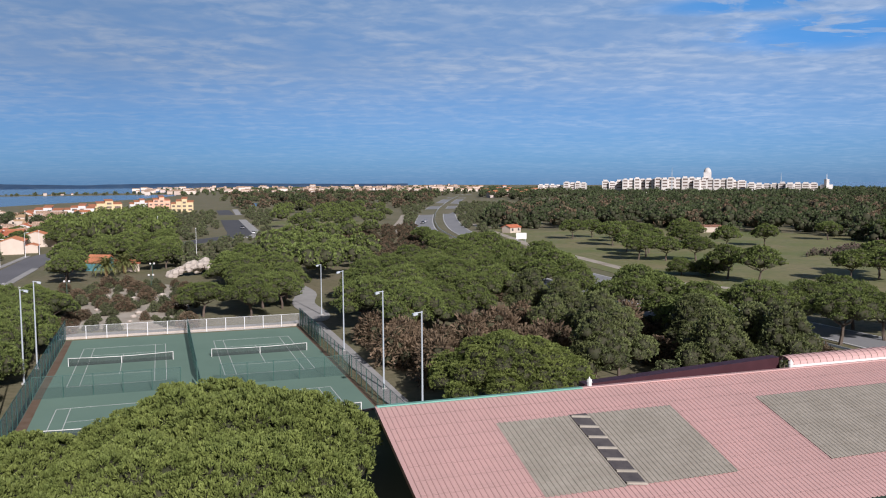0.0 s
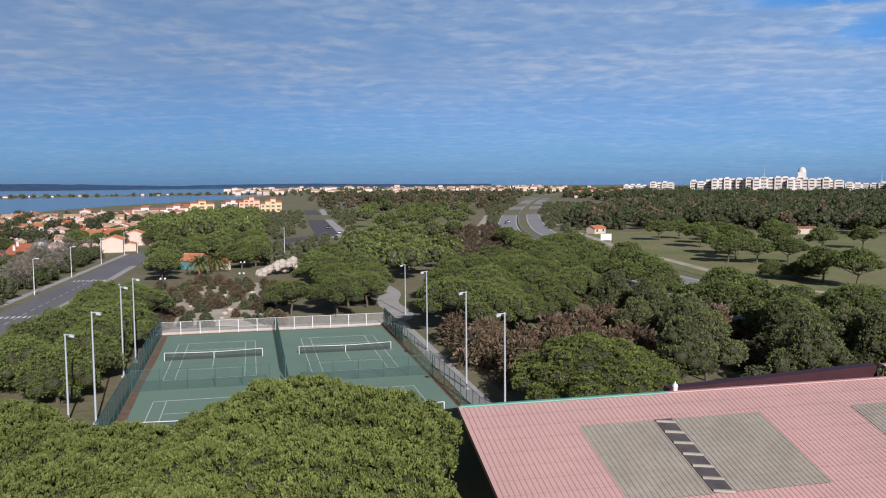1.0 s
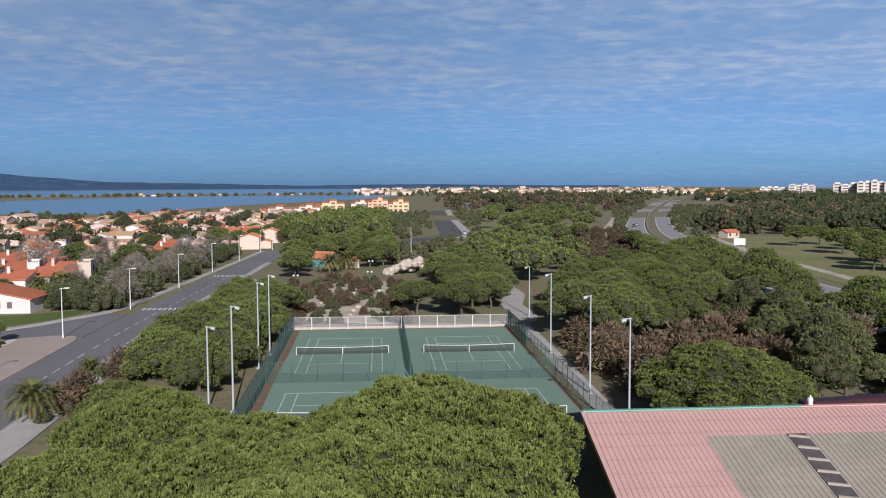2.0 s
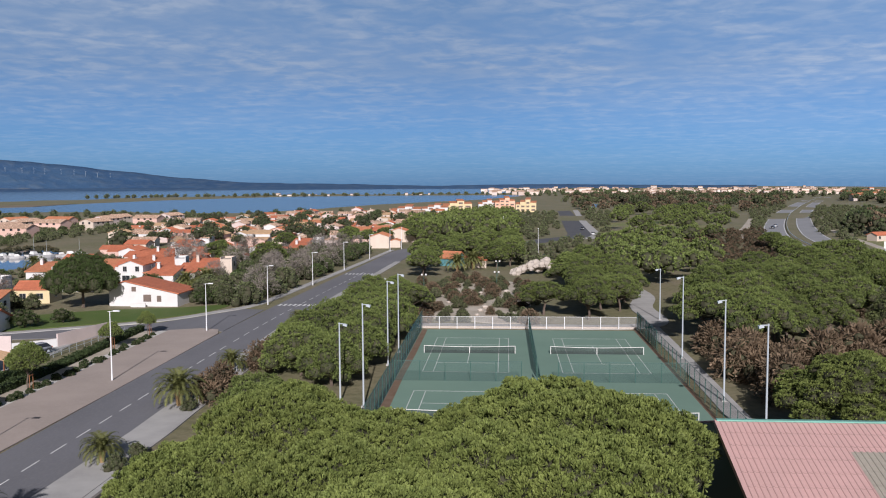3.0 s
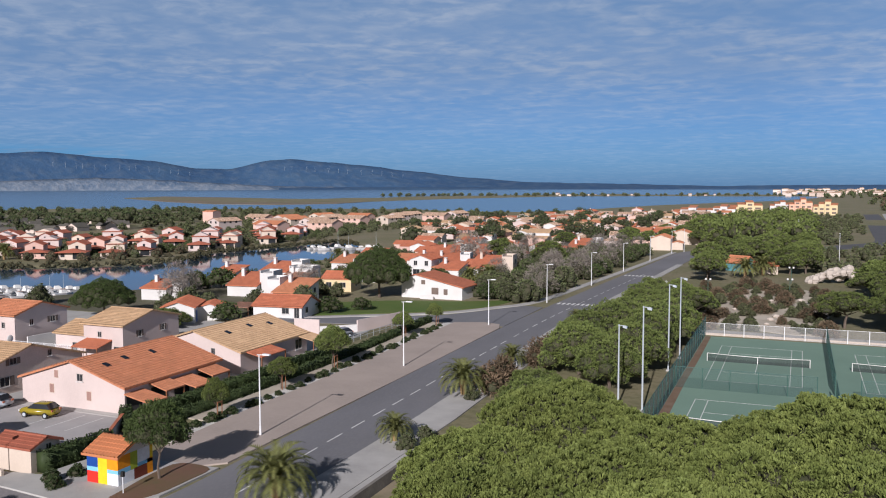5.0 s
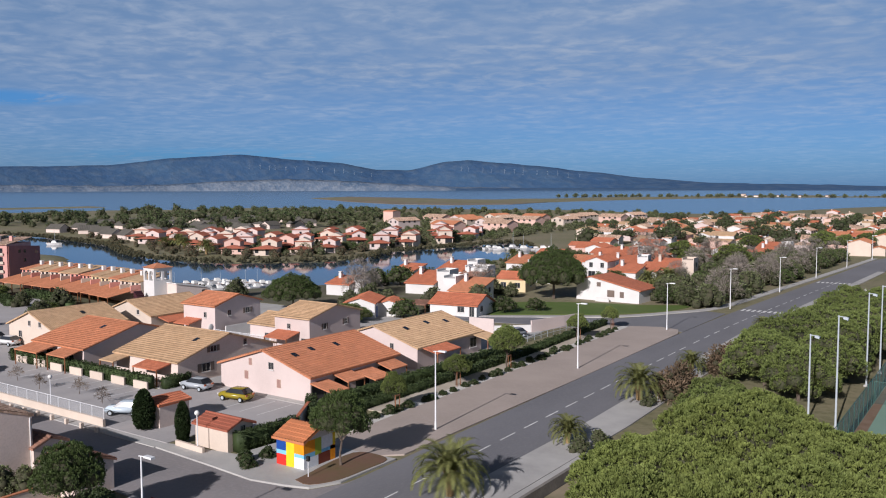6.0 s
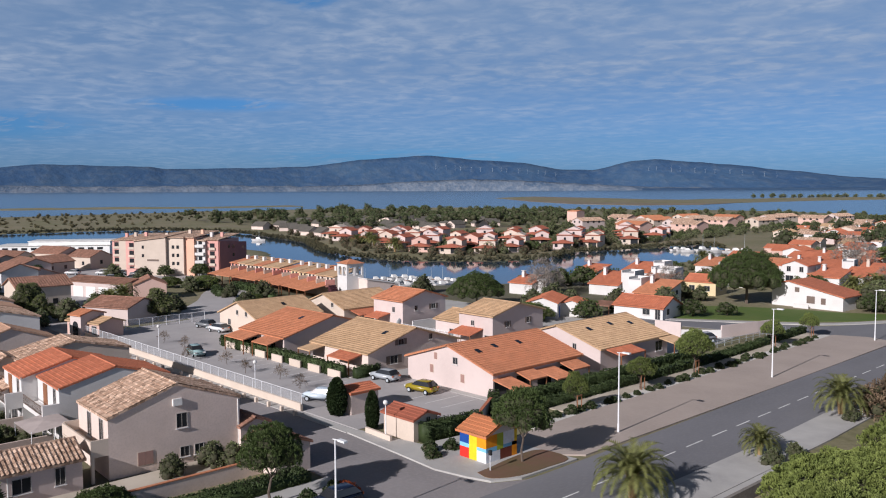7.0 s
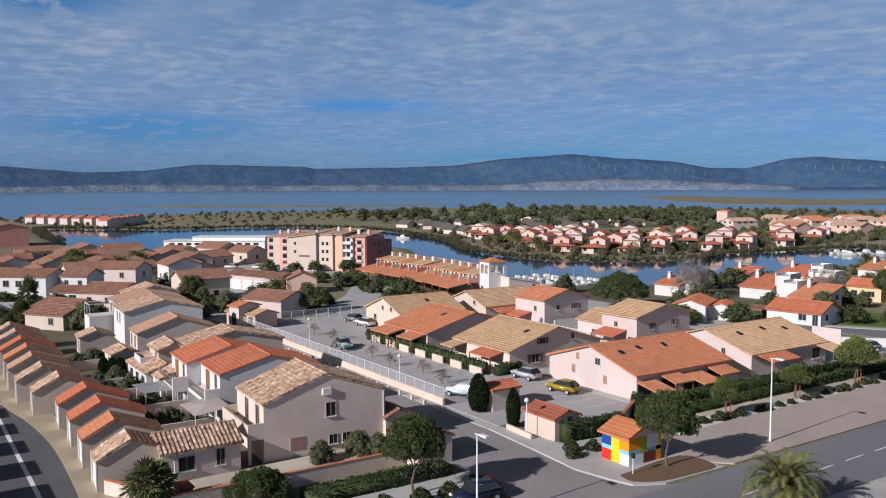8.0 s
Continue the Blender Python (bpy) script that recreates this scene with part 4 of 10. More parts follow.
street_pine = tree_maker("street_pine", ball_crowns, ball_trunk, 2.75, "young street pine with a round clipped crown", "tree")
young_crowns = [crown_mesh("young_crown", umbrella_lumps(2.6, 3.4, 22, R1, 0.34, 90), 3400, 0.24, 4, R1, PINE_MID, 0.4, 0.16, 0.93, -0.7, -0.4)]
young_pine = tree_maker("street_tree", young_crowns, ball_trunk, 2.75, "small staked street tree with a rounded crown", "tree")


green_dome = [crown_mesh("green_pine_crown", umbrella_lumps(7.6, 7.2, 76, R1, 0.17, 460), 17000, 0.22, 4, R1, PINE, 0.3, 0.16, 0.94, -0.6, -0.6)]
dome_crowns = [crown_mesh("dome_pine_crown", umbrella_lumps(7.6, 7.2, 76, R1, 0.17, 460), 17000, 0.22, 4, R1, GARDEN_LEAF, 0.3, 0.16, 0.94, -0.6, -0.6)]
dome_pine = tree_maker("umbrella_pine", green_dome, near_trunk, 1.3, "broad domed pine standing behind the sports hall", "tree")


round_crowns = [crown_mesh("round_pine_crown", umbrella_lumps(4.4, 6.0, 32, R1, 0.24, 180), 5200, 0.22, 4, R1, PINE_MID, 0.3, 0.17, 0.93, -0.75, -0.5) for _ in range(3)]
avenue_trunk = trunk_mesh("avenue_pine_trunk", 5.6, 0.2, 2.6, 5, R1)
avenue_pine = tree_maker("umbrella_pine", mid_crowns, avenue_trunk, 4.3, "umbrella pine on a tall bare trunk beside the carriageway", "tree")
lawn_pine = tree_maker("umbrella_pine", dome_crowns, near_trunk, 1.9, "large round pine with bare trunk on the edge of the lawn", "tree")
grey_mesh = trunk_mesh("grey_tree_stem", 2.4, 0.12, 2.2, 7, R1)
grey_twigs = [crown_mesh("grey_tree_twigs", cloud_lumps(2.3, 3.6, 12, R1, 0.42), 420, 0.7, 3, R1, GREY_TWIG, 0.5, 0.035, 0.05, -0.5) for _ in range(2)]
grey_tree = tree_maker("bare_tree", grey_twigs, grey_mesh, 1.2, "leafless grey tree with fine twigs", "tree")
garden_crowns = [crown_mesh("garden_tree_crown", umbrella_lumps(4.4, 6.2, 14, R1, 0.33, 40), 520, 0.58, 3, R1, GARDEN_LEAF, 0.4, 0.24, 0.9, -0.75, -0.4) for _ in range(3)]
garden_tree = tree_maker("garden_tree", garden_crowns, mid_trunk, 0.5, "dense green garden tree", "tree")
round_pine = tree_maker("umbrella_pine", round_crowns, mid_trunk, 0.5, "dense rounded pine with foliage almost to the ground", "tree")


bare_mesh = trunk_mesh("bare_tree_stem", 1.1, 0.05, 0.5, 5, R1)
bare_twigs = [crown_mesh("bare_tree_twigs", cloud_lumps(0.8, 1.1, 6, R1, 0.4), 90, 0.5, 3, R1, SHRUB_BROWN, 0.5, 0.04, 0.05, -0.4) for _ in range(2)]
bare_tree = tree_maker("bare_tree", bare_twigs, bare_mesh, 0.7, "small bare tree planted in the car park", "tree")


def cypress_mesh(name, radius, height, rng):
    u = rng.uniform(0, 1, 1500)
    a = rng.uniform(0, 2 * math.pi, 1500)
    r = radius * np.sin(np.pi * np.clip(u * 0.86 + 0.14, 0, 1)) ** 0.6
    p = np.stack([r * np.cos(a), r * np.sin(a), 0.1 + u * height], 1)
    n = np.stack([np.cos(a) * 0.6, np.sin(a) * 0.6, np.full(1500, 0.9)], 1)
    lumps = [(0, 0, 0.1 + height * k, radius * 0.95 * math.sin(math.pi * min(1, k * 0.86 + 0.14)) ** 0.6, height * 0.16) for k in (0.1, 0.25, 0.4, 0.55, 0.7, 0.85)]
    return array_mesh(name, *joined([tufts(p, n, 0.28, 4, rng, 0.4, 0.25), core(lumps, 0.85)]), CYPRESS)


cypress_crown = [cypress_mesh("cypress_crown", 0.95, 4.3, R1)]
cypress = tree_maker("cypress", cypress_crown, bush_trunk, 0.0, "dark green columnar cypress tree", "tree")


def palm_meshes(rng, fronds=72, reach=3.6):
    """Arching feathered fronds that rise steeply in the middle, on a stout trunk of old leaf bases."""
    g = Geo()
    for i in range(fronds):
        a, el = i * 2.39996, 1.42 - 1.25 * (i / fronds) + rng.uniform(-0.1, 0.1)
        long_ = reach * rng.uniform(0.85, 1.08)
        prev, d0 = Vector((0, 0, 0)), Vector((math.cos(a), math.sin(a), 0))
        side_, steps = Vector((-math.sin(a), math.cos(a), 0)), 20
        for k in range(steps):
            way = d0 * math.cos(el) + Vector((0, 0, 1)) * math.sin(el)
            here = prev + way * long_ / steps
            el -= 0.030 + 0.0075 * k
            ln = 0.56 * math.sin(math.pi * (0.12 + 0.84 * k / steps)) + 0.05
            for s in (1, -1):
                tip = here + side_ * s * ln * 0.75 + way * ln * 0.55 + Vector((0, 0, rng.uniform(0.0, 0.16) * ln))
                g.add([prev, prev.lerp(here, 0.95), tip, prev.lerp(tip, 0.62)], [(0, 1, 2), (0, 2, 3)])
            g.add([prev - side_ * 0.025, prev + side_ * 0.025, here], [(0, 1, 2)])
            prev = here
    crown = g.mesh("palm_crown", PALM)
    t = Geo()
    for k in range(8):
        r = 0.24 + 0.022 * k
        t.tube((0, 0, k * 0.23), (0, 0, k * 0.23 + 0.26), r + 0.05, r, 9)
    for i in range(26):
        a, z = i * 2.39996, 0.9 + 0.035 * i
        t.tube((0.28 * math.cos(a), 0.28 * math.sin(a), z), (0.52 * math.cos(a), 0.52 * math.sin(a), z + 0.42), 0.07, 0.03, 4)
    return crown, t.mesh("palm_trunk", PALM_TRUNK)


palm_crown, palm_trunk = palm_meshes(R1)
palm = tree_maker("palm_tree", [palm_crown], palm_trunk, 1.8, "stocky date palm with arching fronds", "tree")


def fan_palm_crown(rng, leaves=78):
    """A dense head of stiff fan leaves, each a pleated spray of pointed blades on a short stalk."""
    g = Geo()
    for i in range(leaves):
        a, el = i * 2.39996, 1.45 - 2.05 * (i / leaves) + rng.uniform(-0.12, 0.12)
        way = Vector((math.cos(a) * math.cos(el), math.sin(a) * math.cos(el), math.sin(el)))
        side_ = Vector((-math.sin(a), math.cos(a), 0))
        up = way.cross(side_) * -1.0
        foot = way * rng.uniform(0.9, 1.55)
        g.add([way * 0.1 - side_ * 0.03, way * 0.1 + side_ * 0.03, foot], [(0, 1, 2)])
        size = rng.uniform(0.95, 1.25)
        for k in range(13):
            b = (k - 6) * 0.27
            d = way * math.cos(b) + side_ * math.sin(b) + Vector((0, 0, -0.18 - 0.22 * abs(math.sin(b))))
            across = (side_ * math.cos(b) - way * math.sin(b)) * 0.085
            mid = foot + d * size * 0.55
            g.add([foot, mid - across + up * 0.05, foot + d * size, mid + across - up * 0.05], [(0, 1, 2, 3)])
    return g.mesh("fan_palm_crown", FAN_PALM)


fan_palm = tree_maker("fan_palm", [fan_palm_crown(R1)], palm_trunk, 2.0, "dense dark green fan palm with stiff leaves", "tree")


def hedge(x0, y0, x1, y1, height, wide, label="clipped dark green hedge", mat_=HEDGE, z=0.0, seed=1, size=0.16, dense=26):
    """A clipped hedge between two points, leafy all over."""
    rng = np.random.default_rng(seed)
    length, turn = math.hypot(x1 - x0, y1 - y0), math.degrees(math.atan2(y1 - y0, x1 - x0))
    n = int(length * (wide + 2 * height) * dense)
    u, w = rng.uniform(0, length, n), rng.uniform(-height, wide + height, n)
    wav = 0.06 * np.sin(u * 1.9 + seed) + 0.05 * np.sin(u * 4.7)
    top = (w >= 0) & (w <= wide)
    y = np.where(top, w - wide / 2, np.where(w < 0, -wide / 2, wide / 2)) + wav
    zz = np.where(top, height, height + np.where(w < 0, w, wide - w)) + wav
    nrm = np.stack([np.zeros(n), np.where(top, 0, np.sign(y)), np.where(top, 1.0, 0.35)], 1)
    g = Geo().box(0, -wide / 2 + 0.05, 0, length, wide / 2 - 0.05, height - 0.04)
    tri = np.array([t for f in g.f for t in ((f[0], f[1], f[2]), (f[0], f[2], f[3]))])
    me = array_mesh("hedge", *joined([tufts(np.stack([u, y, zz], 1), nrm, size, 3, rng, 0.7, 0.4), (np.array(g.v), tri)]), mat_)
    ob = single("hedge", me, mat_, label, "hedge")
    ob.matrix_basis = pose(x0, y0, z, 0, 0, turn)
    return ob


def woodland(name, places, lump_sets, mat_, label, count, size, leaves, seed, category="woods"):
    """A far wood as one mesh: many crowns of several shapes, each with its own size and turn."""
    rng = np.random.default_rng(seed)
    kinds = []
    for lumps in lump_sets:
        p, n = on_lumps(lumps, count, rng, -0.5)
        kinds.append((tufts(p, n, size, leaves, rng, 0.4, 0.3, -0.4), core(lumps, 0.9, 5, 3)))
    pieces, inner = [], []
    for x, y, s in places:
        kind_ = kinds[rng.integers(len(kinds))]
        a, tall = rng.uniform(0, 6.28), rng.uniform(0.85, 1.15)
        c, d = math.cos(a) * s, math.sin(a) * s
        for (v, t), heap in zip(kind_, (pieces, inner)):
            heap.append((np.stack([v[:, 0] * c - v[:, 1] * d + x, v[:, 0] * d + v[:, 1] * c + y, v[:, 2] * s * tall], 1), t))
    # the cores come last and carry the painted inner shade
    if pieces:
        single(name, array_mesh(name, *joined(pieces + inner), mat_, (sum(len(t) for _, t in pieces), CORE_SHADE)), mat_, label, category, "stuff")


def scatter(poly, gap, seed, keep_out=(), jitter=0.42):
    """Places on a jittered lattice inside an outline, clear of other outlines."""
    rng = np.random.default_rng(seed)
    p = np.array(poly)
    x, y = np.meshgrid(np.arange(p[:, 0].min(), p[:, 0].max(), gap), np.arange(p[:, 1].min(), p[:, 1].max(), gap))
    y = y + (np.arange(x.shape[1]) % 2)[None] * gap / 2
    x, y = (x + rng.uniform(-jitter, jitter, x.shape) * gap).ravel(), (y + rng.uniform(-jitter, jitter, y.shape) * gap).ravel()
    ok = inside(x, y, poly) > 0
    for out_ in keep_out:
        ok &= inside(x, y, out_) < 1.0
    return [(float(a_), float(b_)) for a_, b_ in zip(x[ok], y[ok])]


def band_outline(points, left, right):
    """The outline of a road-like band, to keep trees off it."""
    one, two = [], []
    p = [Vector((x, y, 0)) for x, y in points]
    for i, q in enumerate(p):
        d = (p[min(i + 1, len(p) - 1)] - p[max(i - 1, 0)]).normalized()
        n = Vector((d.y, -d.x, 0))
        one.append(((q + n * left).x, (q + n * left).y))
        two.append(((q + n * right).x, (q + n * right).y))
    return one + two[::-1]


# ---------- buildings ----------
def roof_slope(length, run, z_eave, z_ridge, over, side_, pitch=0.32, rib=0.06, thick=0.16, course=0.0):
    """One pitched face with its tile ribs running down the slope; the ridge lies along x at y = 0. course: the depth of each overlapping row of tiles."""
    g = Geo()
    drop = (z_ridge - z_eave) / run
    y1, z1 = side_ * (run + over), z_eave - over * drop
    n = max(2, int((length + 2 * over) / (pitch / 2)))
    if course:
        rows_ = max(2, round((run + over) / course))
        for j in range(rows_):
            for i in range(n + 1):
                x, h = -length / 2 - over + i * (length + 2 * over) / n, rib if i % 2 else 0.0
                for share, lift_ in ((j / rows_, 0.0), ((j + 1) / rows_, 0.05)):
                    g.v.append((x, y1 * share, z_ridge + (z1 - z_ridge) * share + thick + h + lift_))
            base = j * 2 * (n + 1)
            for i in range(n):
                a_ = base + 2 * i
                q = (a_, a_ + 1, a_ + 3, a_ + 2)
                g.f.append(q if side_ < 0 else q[::-1])
                if j < rows_ - 1:
                    b_ = a_ + 2 * (n + 1)
                    q = (a_ + 1, b_, b_ + 2, a_ + 3)
                    g.f.append(q if side_ < 0 else q[::-1])
        xa, xb, m = -length / 2 - over, length / 2 + over, len(g.v)
        g.v += [(xa, 0, z_ridge), (xb, 0, z_ridge), (xb, y1, z1), (xa, y1, z1), (xa, 0, z_ridge + thick), (xb, 0, z_ridge + thick), (xb, y1, z1 + thick + 0.04), (xa, y1, z1 + thick + 0.04)]
        g.f += [(m, m + 3, m + 2, m + 1), (m + 3, m + 7, m + 6, m + 2), (m, m + 4, m + 7, m + 3), (m + 1, m + 2, m + 6, m + 5)]
        return g
    xs = [-length / 2 - over + i * (length + 2 * over) / n for i in range(n + 1)]
    for i, x in enumerate(xs):
        h = rib if i % 2 else 0.0
        g.v += [(x, 0, z_ridge + thick + h), (x, y1, z1 + thick + h), (x, y1, z1), (x, 0, z_ridge)]
    for i in range(n):
        a_, b_ = 4 * i, 4 * i + 4
        quads = [(a_, a_ + 1, b_ + 1, b_), (a_ + 1, a_ + 2, b_ + 2, b_ + 1), (a_ + 2, a_ + 3, b_ + 3, b_ + 2)]
        g.f += quads if side_ < 0 else [q[::-1] for q in quads]
    g.f += [(0, 3, 2, 1), (4 * n, 4 * n + 1, 4 * n + 2, 4 * n + 3)]
    return g


def window(parent, face, u, z, w, h, W, D, mat_=GLASS, shutters=False, sill=True, plain=False):
    """A window on a wall of a W by D body: face is one of -x, +x, -y, +y; u runs along the wall."""
    def block(u0, z0, u1, z1, out0, out1):
        if face == "+x":
            return Geo().box(W / 2 + out0, u0, z0, W / 2 + out1, u1, z1)
        if face == "-x":
            return Geo().box(-W / 2 - out1, u0, z0, -W / 2 - out0, u1, z1)
        if face == "-y":
            return Geo().box(u0, -D / 2 - out1, z0, u1, -D / 2 - out0, z1)
        return Geo().box(u0, D / 2 + out0, z0, u1, D / 2 + out1, z1)
    if shutters == 2:
        win = part("window", block(u - w / 2 - 0.05, z - 0.05, u + w / 2 + 0.05, z + h + 0.05, 0.0, 0.02), WALL_CREAM, parent)
        for s in (-1, 1):
            part("shutter", block(u + s * w * 0.25 - w * 0.24, z, u + s * w * 0.25 + w * 0.24, z + h, 0.02, 0.05), SHUTTER_ROSE, win, "faded closed shutter")
        return win
    if plain:
        return part("window", block(u - w / 2, z, u + w / 2, z + h, -0.02, 0.03), mat_, parent)
    fr = block(u - w / 2 - 0.05, z - 0.05, u - w / 2, z + h + 0.05, 0.0, 0.05)
    for piece in (block(u + w / 2, z - 0.05, u + w / 2 + 0.05, z + h + 0.05, 0.0, 0.05), block(u - w / 2, z + h, u + w / 2, z + h + 0.05, 0.0, 0.05),
                  block(u - 0.02, z, u + 0.02, z + h, 0.0, 0.03)):
        fr.add(piece.v, piece.f)
    win = part("window", fr, WINDOW_FRAME, parent)
    part("pane", block(u - w / 2, z, u + w / 2, z + h, 0.003, 0.018), mat_, win)
    if sill:
        part("sill", block(u - w / 2 - 0.12, z - 0.13, u + w / 2 + 0.12, z - 0.07, 0.0, 0.14), WALL_WHITE, win)
    if shutters:
        for s in (-1, 1):
            c_ = u + s * (w / 2 + 0.07 + w * 0.26)
            part("shutter", block(c_ - w * 0.25, z - 0.03, c_ + w * 0.25, z + h + 0.03, 0.003, 0.045), SHUTTER, win)
    return win


def gable_body(W, D, eave, ridge, base=-0.2):
    """Walls with gables at both ends, the ridge along x."""
    x, y = W / 2, D / 2
    v = [(sx * x, sy * y, z) for sx in (-1, 1) for sy in (-1, 1) for z in (base, eave)] + [(-x, 0, ridge), (x, 0, ridge)]
    f = [(0, 1, 8, 3, 2), (4, 6, 7, 9, 5), (0, 4, 5, 1), (2, 3, 7, 6), (1, 5, 9, 8), (3, 8, 9, 7), (0, 2, 6, 4)]
    return Geo().add(v, f)


def house(x, y, W, D, eave, ridge, turn, wall, roof, label, windows=(), chimney=None, over=0.35, name="house", group="", pitch=0.32, rib=0.10, doors=(), skylights=(), simple=False):
    """A gabled house: its ridge runs along its own x, W is its length along the ridge, D its span."""
    h = thing(name, x, y, 0, turn, label, "house", group)
    part("wall", gable_body(W, D, eave, ridge), wall, h)
    for s in (-1, 1):
        part("roof", roof_slope(W, D / 2, eave, ridge, over, s, pitch, rib * 0.6 if not simple else rib, course=0.0 if simple else 0.46), roof, h)
    if not simple:
        part("ridge_cap", Geo().tube((-W / 2 - over, 0, ridge + 0.14), (W / 2 + over, 0, ridge + 0.14), 0.13, 0.13, 8), roof, h)
    for face, u, z, w, hh, *more in windows:
        window(h, face, u, z, w, hh, W, D, shutters=more[0] if more else 0, plain=simple)
    for face, u, w, hh in doors:
        window(h, face, u, 0.05, w, hh, W, D, mat_=WOOD, sill=False)
    for sx, u, s in skylights:
        drop = (ridge - eave) / (D / 2)
        yy = s * D / 2 * u
        zz = ridge - abs(yy) * drop + 0.2
        g = Geo()
        for dx, dy in ((-0.3, -0.42), (0.3, -0.42), (0.3, 0.42), (-0.3, 0.42)):
            for lift_ in (0.0, 0.09):
                g.v.append((sx + dx, yy + dy, zz - (abs(yy + dy) - abs(yy)) * drop + lift_))
        g.f = [(1, 3, 5, 7), (0, 1, 3, 2)[::-1], (2, 3, 5, 4)[::-1], (4, 5, 7, 6)[::-1], (6, 7, 1, 0)[::-1]]
        part("skylight", g, GLASS, h, "dark roof window")
    if chimney:
        cx, cy, top = chimney
        ch = part("chimney", Geo().box(cx - 0.35, cy - 0.3, eave, cx + 0.35, cy + 0.3, top), wall, h)
        part("chimney_cap", Geo().box(cx - 0.45, cy - 0.4, top + 0.12, cx + 0.45, cy + 0.4, top + 0.2).box(cx - 0.3, cy - 0.25, top, cx - 0.2, cy + 0.25, top + 0.12).box(cx + 0.2, cy - 0.25, top, cx + 0.3, cy + 0.25, top + 0.12), roof, ch)
    return h


def lean_to(parent, x0, x1, y0, y1, z_low, z_high, roof, posts=True, name="awning", low="y0"):
    """A small tiled canopy on posts, sloping down to its low side (y0 or x1)."""
    g = Geo()
    t = 0.12
    if low == "y0":
        n = max(2, int((x1 - x0) / 0.16))
        for i in range(n + 1):
            x = x0 + (x1 - x0) * i / n
            hgt = 0.05 if i % 2 else 0
            g.v += [(x, y1, z_high + hgt + t), (x, y0, z_low + hgt + t), (x, y0, z_low), (x, y1, z_high)]
    else:
        n = max(2, int((y1 - y0) / 0.16))
        for i in range(n + 1):
            y = y0 + (y1 - y0) * i / n
            hgt = 0.05 if i % 2 else 0
            g.v += [(x0, y, z_high + hgt + t), (x1, y, z_low + hgt + t), (x1, y, z_low), (x0, y, z_high)]
    for i in range(n):
        a_, b_ = 4 * i, 4 * i + 4
        g.f += [(a_, a_ + 1, b_ + 1, b_), (a_ + 1, a_ + 2, b_ + 2, b_ + 1), (a_ + 2, a_ + 3, b_ + 3, b_ + 2), (a_ + 3, a_, b_, b_ + 3)]
    g.f += [(0, 3, 2, 1), (4 * n, 4 * n + 1, 4 * n + 2, 4 * n + 3)]
    ob = part(name, g, roof, parent)
    if posts:
        pts = [(x0 + 0.1, y0 + 0.1), (x1 - 0.1, y0 + 0.1)] if low == "y0" else [(x1 - 0.1, y0 + 0.1), (x1 - 0.1, y1 - 0.1)]
        for px, py in pts:
            part("post", Geo().box(px - 0.06, py - 0.06, 0, px + 0.06, py + 0.06, z_low + 0.02), WOOD, ob)
    return ob


def wall_run(points, height, thick, mat_, label, coping=None, name="garden_wall"):
    """A free-standing wall along a line, with its coping."""
    w = thing(name, points[0][0], points[0][1], 0, 0, label, "wall")
    ox, oy = points[0]
    for (x0, y0), (x1, y1) in zip(points, points[1:]):
        d = Vector((x1 - x0, y1 - y0, 0)).normalized()
        n = Vector((-d.y, d.x, 0)) * thick / 2
        for lo, hi, wide, m, nm in ((-0.2, height, 1.0, mat_, "wall_panel"), (height + 0.002, height + 0.08, 1.35, coping, "coping")):
            if m is None:
                continue
            p, q = Vector((x0 - ox, y0 - oy, 0)), Vector((x1 - ox, y1 - oy, 0))
            v = [p + n * wide, p - n * wide, q - n * wide, q + n * wide]
            g = Geo().add([(c_.x, c_.y, lo) for c_ in v] + [(c_.x, c_.y, hi) for c_ in v],
                          [(0, 1, 2, 3)[::-1], (4, 5, 6, 7), (0, 1, 5, 4), (1, 2, 6, 5), (2, 3, 7, 6), (3, 0, 4, 7)])
            part(nm, g, m, w)
    return w


def lamp_post(x, y, turn, height=8.6):
    ob = thing("street_lamp", x, y, 0, turn, "tall white street lamp with a short arm", "street lamp", "street lamps")
    part("pole", Geo().tube((0, 0, 0), (0, 0, 0.9), 0.11, 0.10, 8).tube((0, 0, 0.9), (0, 0, height), 0.085, 0.05, 8), METAL_WHITE, ob)
    part("arm", Geo().tube((-0.25, 0, height - 0.05), (0.8, 0, height + 0.05), 0.04, 0.035, 6), METAL_WHITE, ob)
    part("lamp_head", Geo().box(0.45, -0.16, height - 0.02, 1.25, 0.16, height + 0.12), METAL_WHITE, ob)
    return ob


def flood_post(x, y, turn, height=9.6):
    ob = thing("floodlight_mast", x, y, 0, turn, "grey steel floodlight mast beside the tennis courts", "floodlight", "court floodlights")
    part("pole", Geo().tube((0, 0, -0.1), (0, 0, height), 0.11, 0.07, 8), METAL_GREY, ob)
    part("base", Geo().box(-0.25, -0.25, -0.1, 0.25, 0.25, 0.15), CONCRETE, ob)
    part("bracket", Geo().tube((-0.1, 0, height - 0.1), (0.75, 0, height - 0.15), 0.05, 0.05, 6), METAL_GREY, ob)
    part("floodlight", Geo().add([(0.4, -0.2, height - 0.3), (0.85, -0.24, height - 0.42), (0.85, 0.24, height - 0.42), (0.4, 0.2, height - 0.3), (0.45, -0.2, height - 0.12), (0.9, -0.24, height - 0.18), (0.9, 0.24, height - 0.18), (0.45, 0.2, height - 0.12)], [(0, 3, 2, 1), (4, 5, 6, 7), (0, 1, 5, 4), (1, 2, 6, 5), (2, 3, 7, 6), (3, 0, 4, 7)]), METAL_GREY, ob)
    return ob


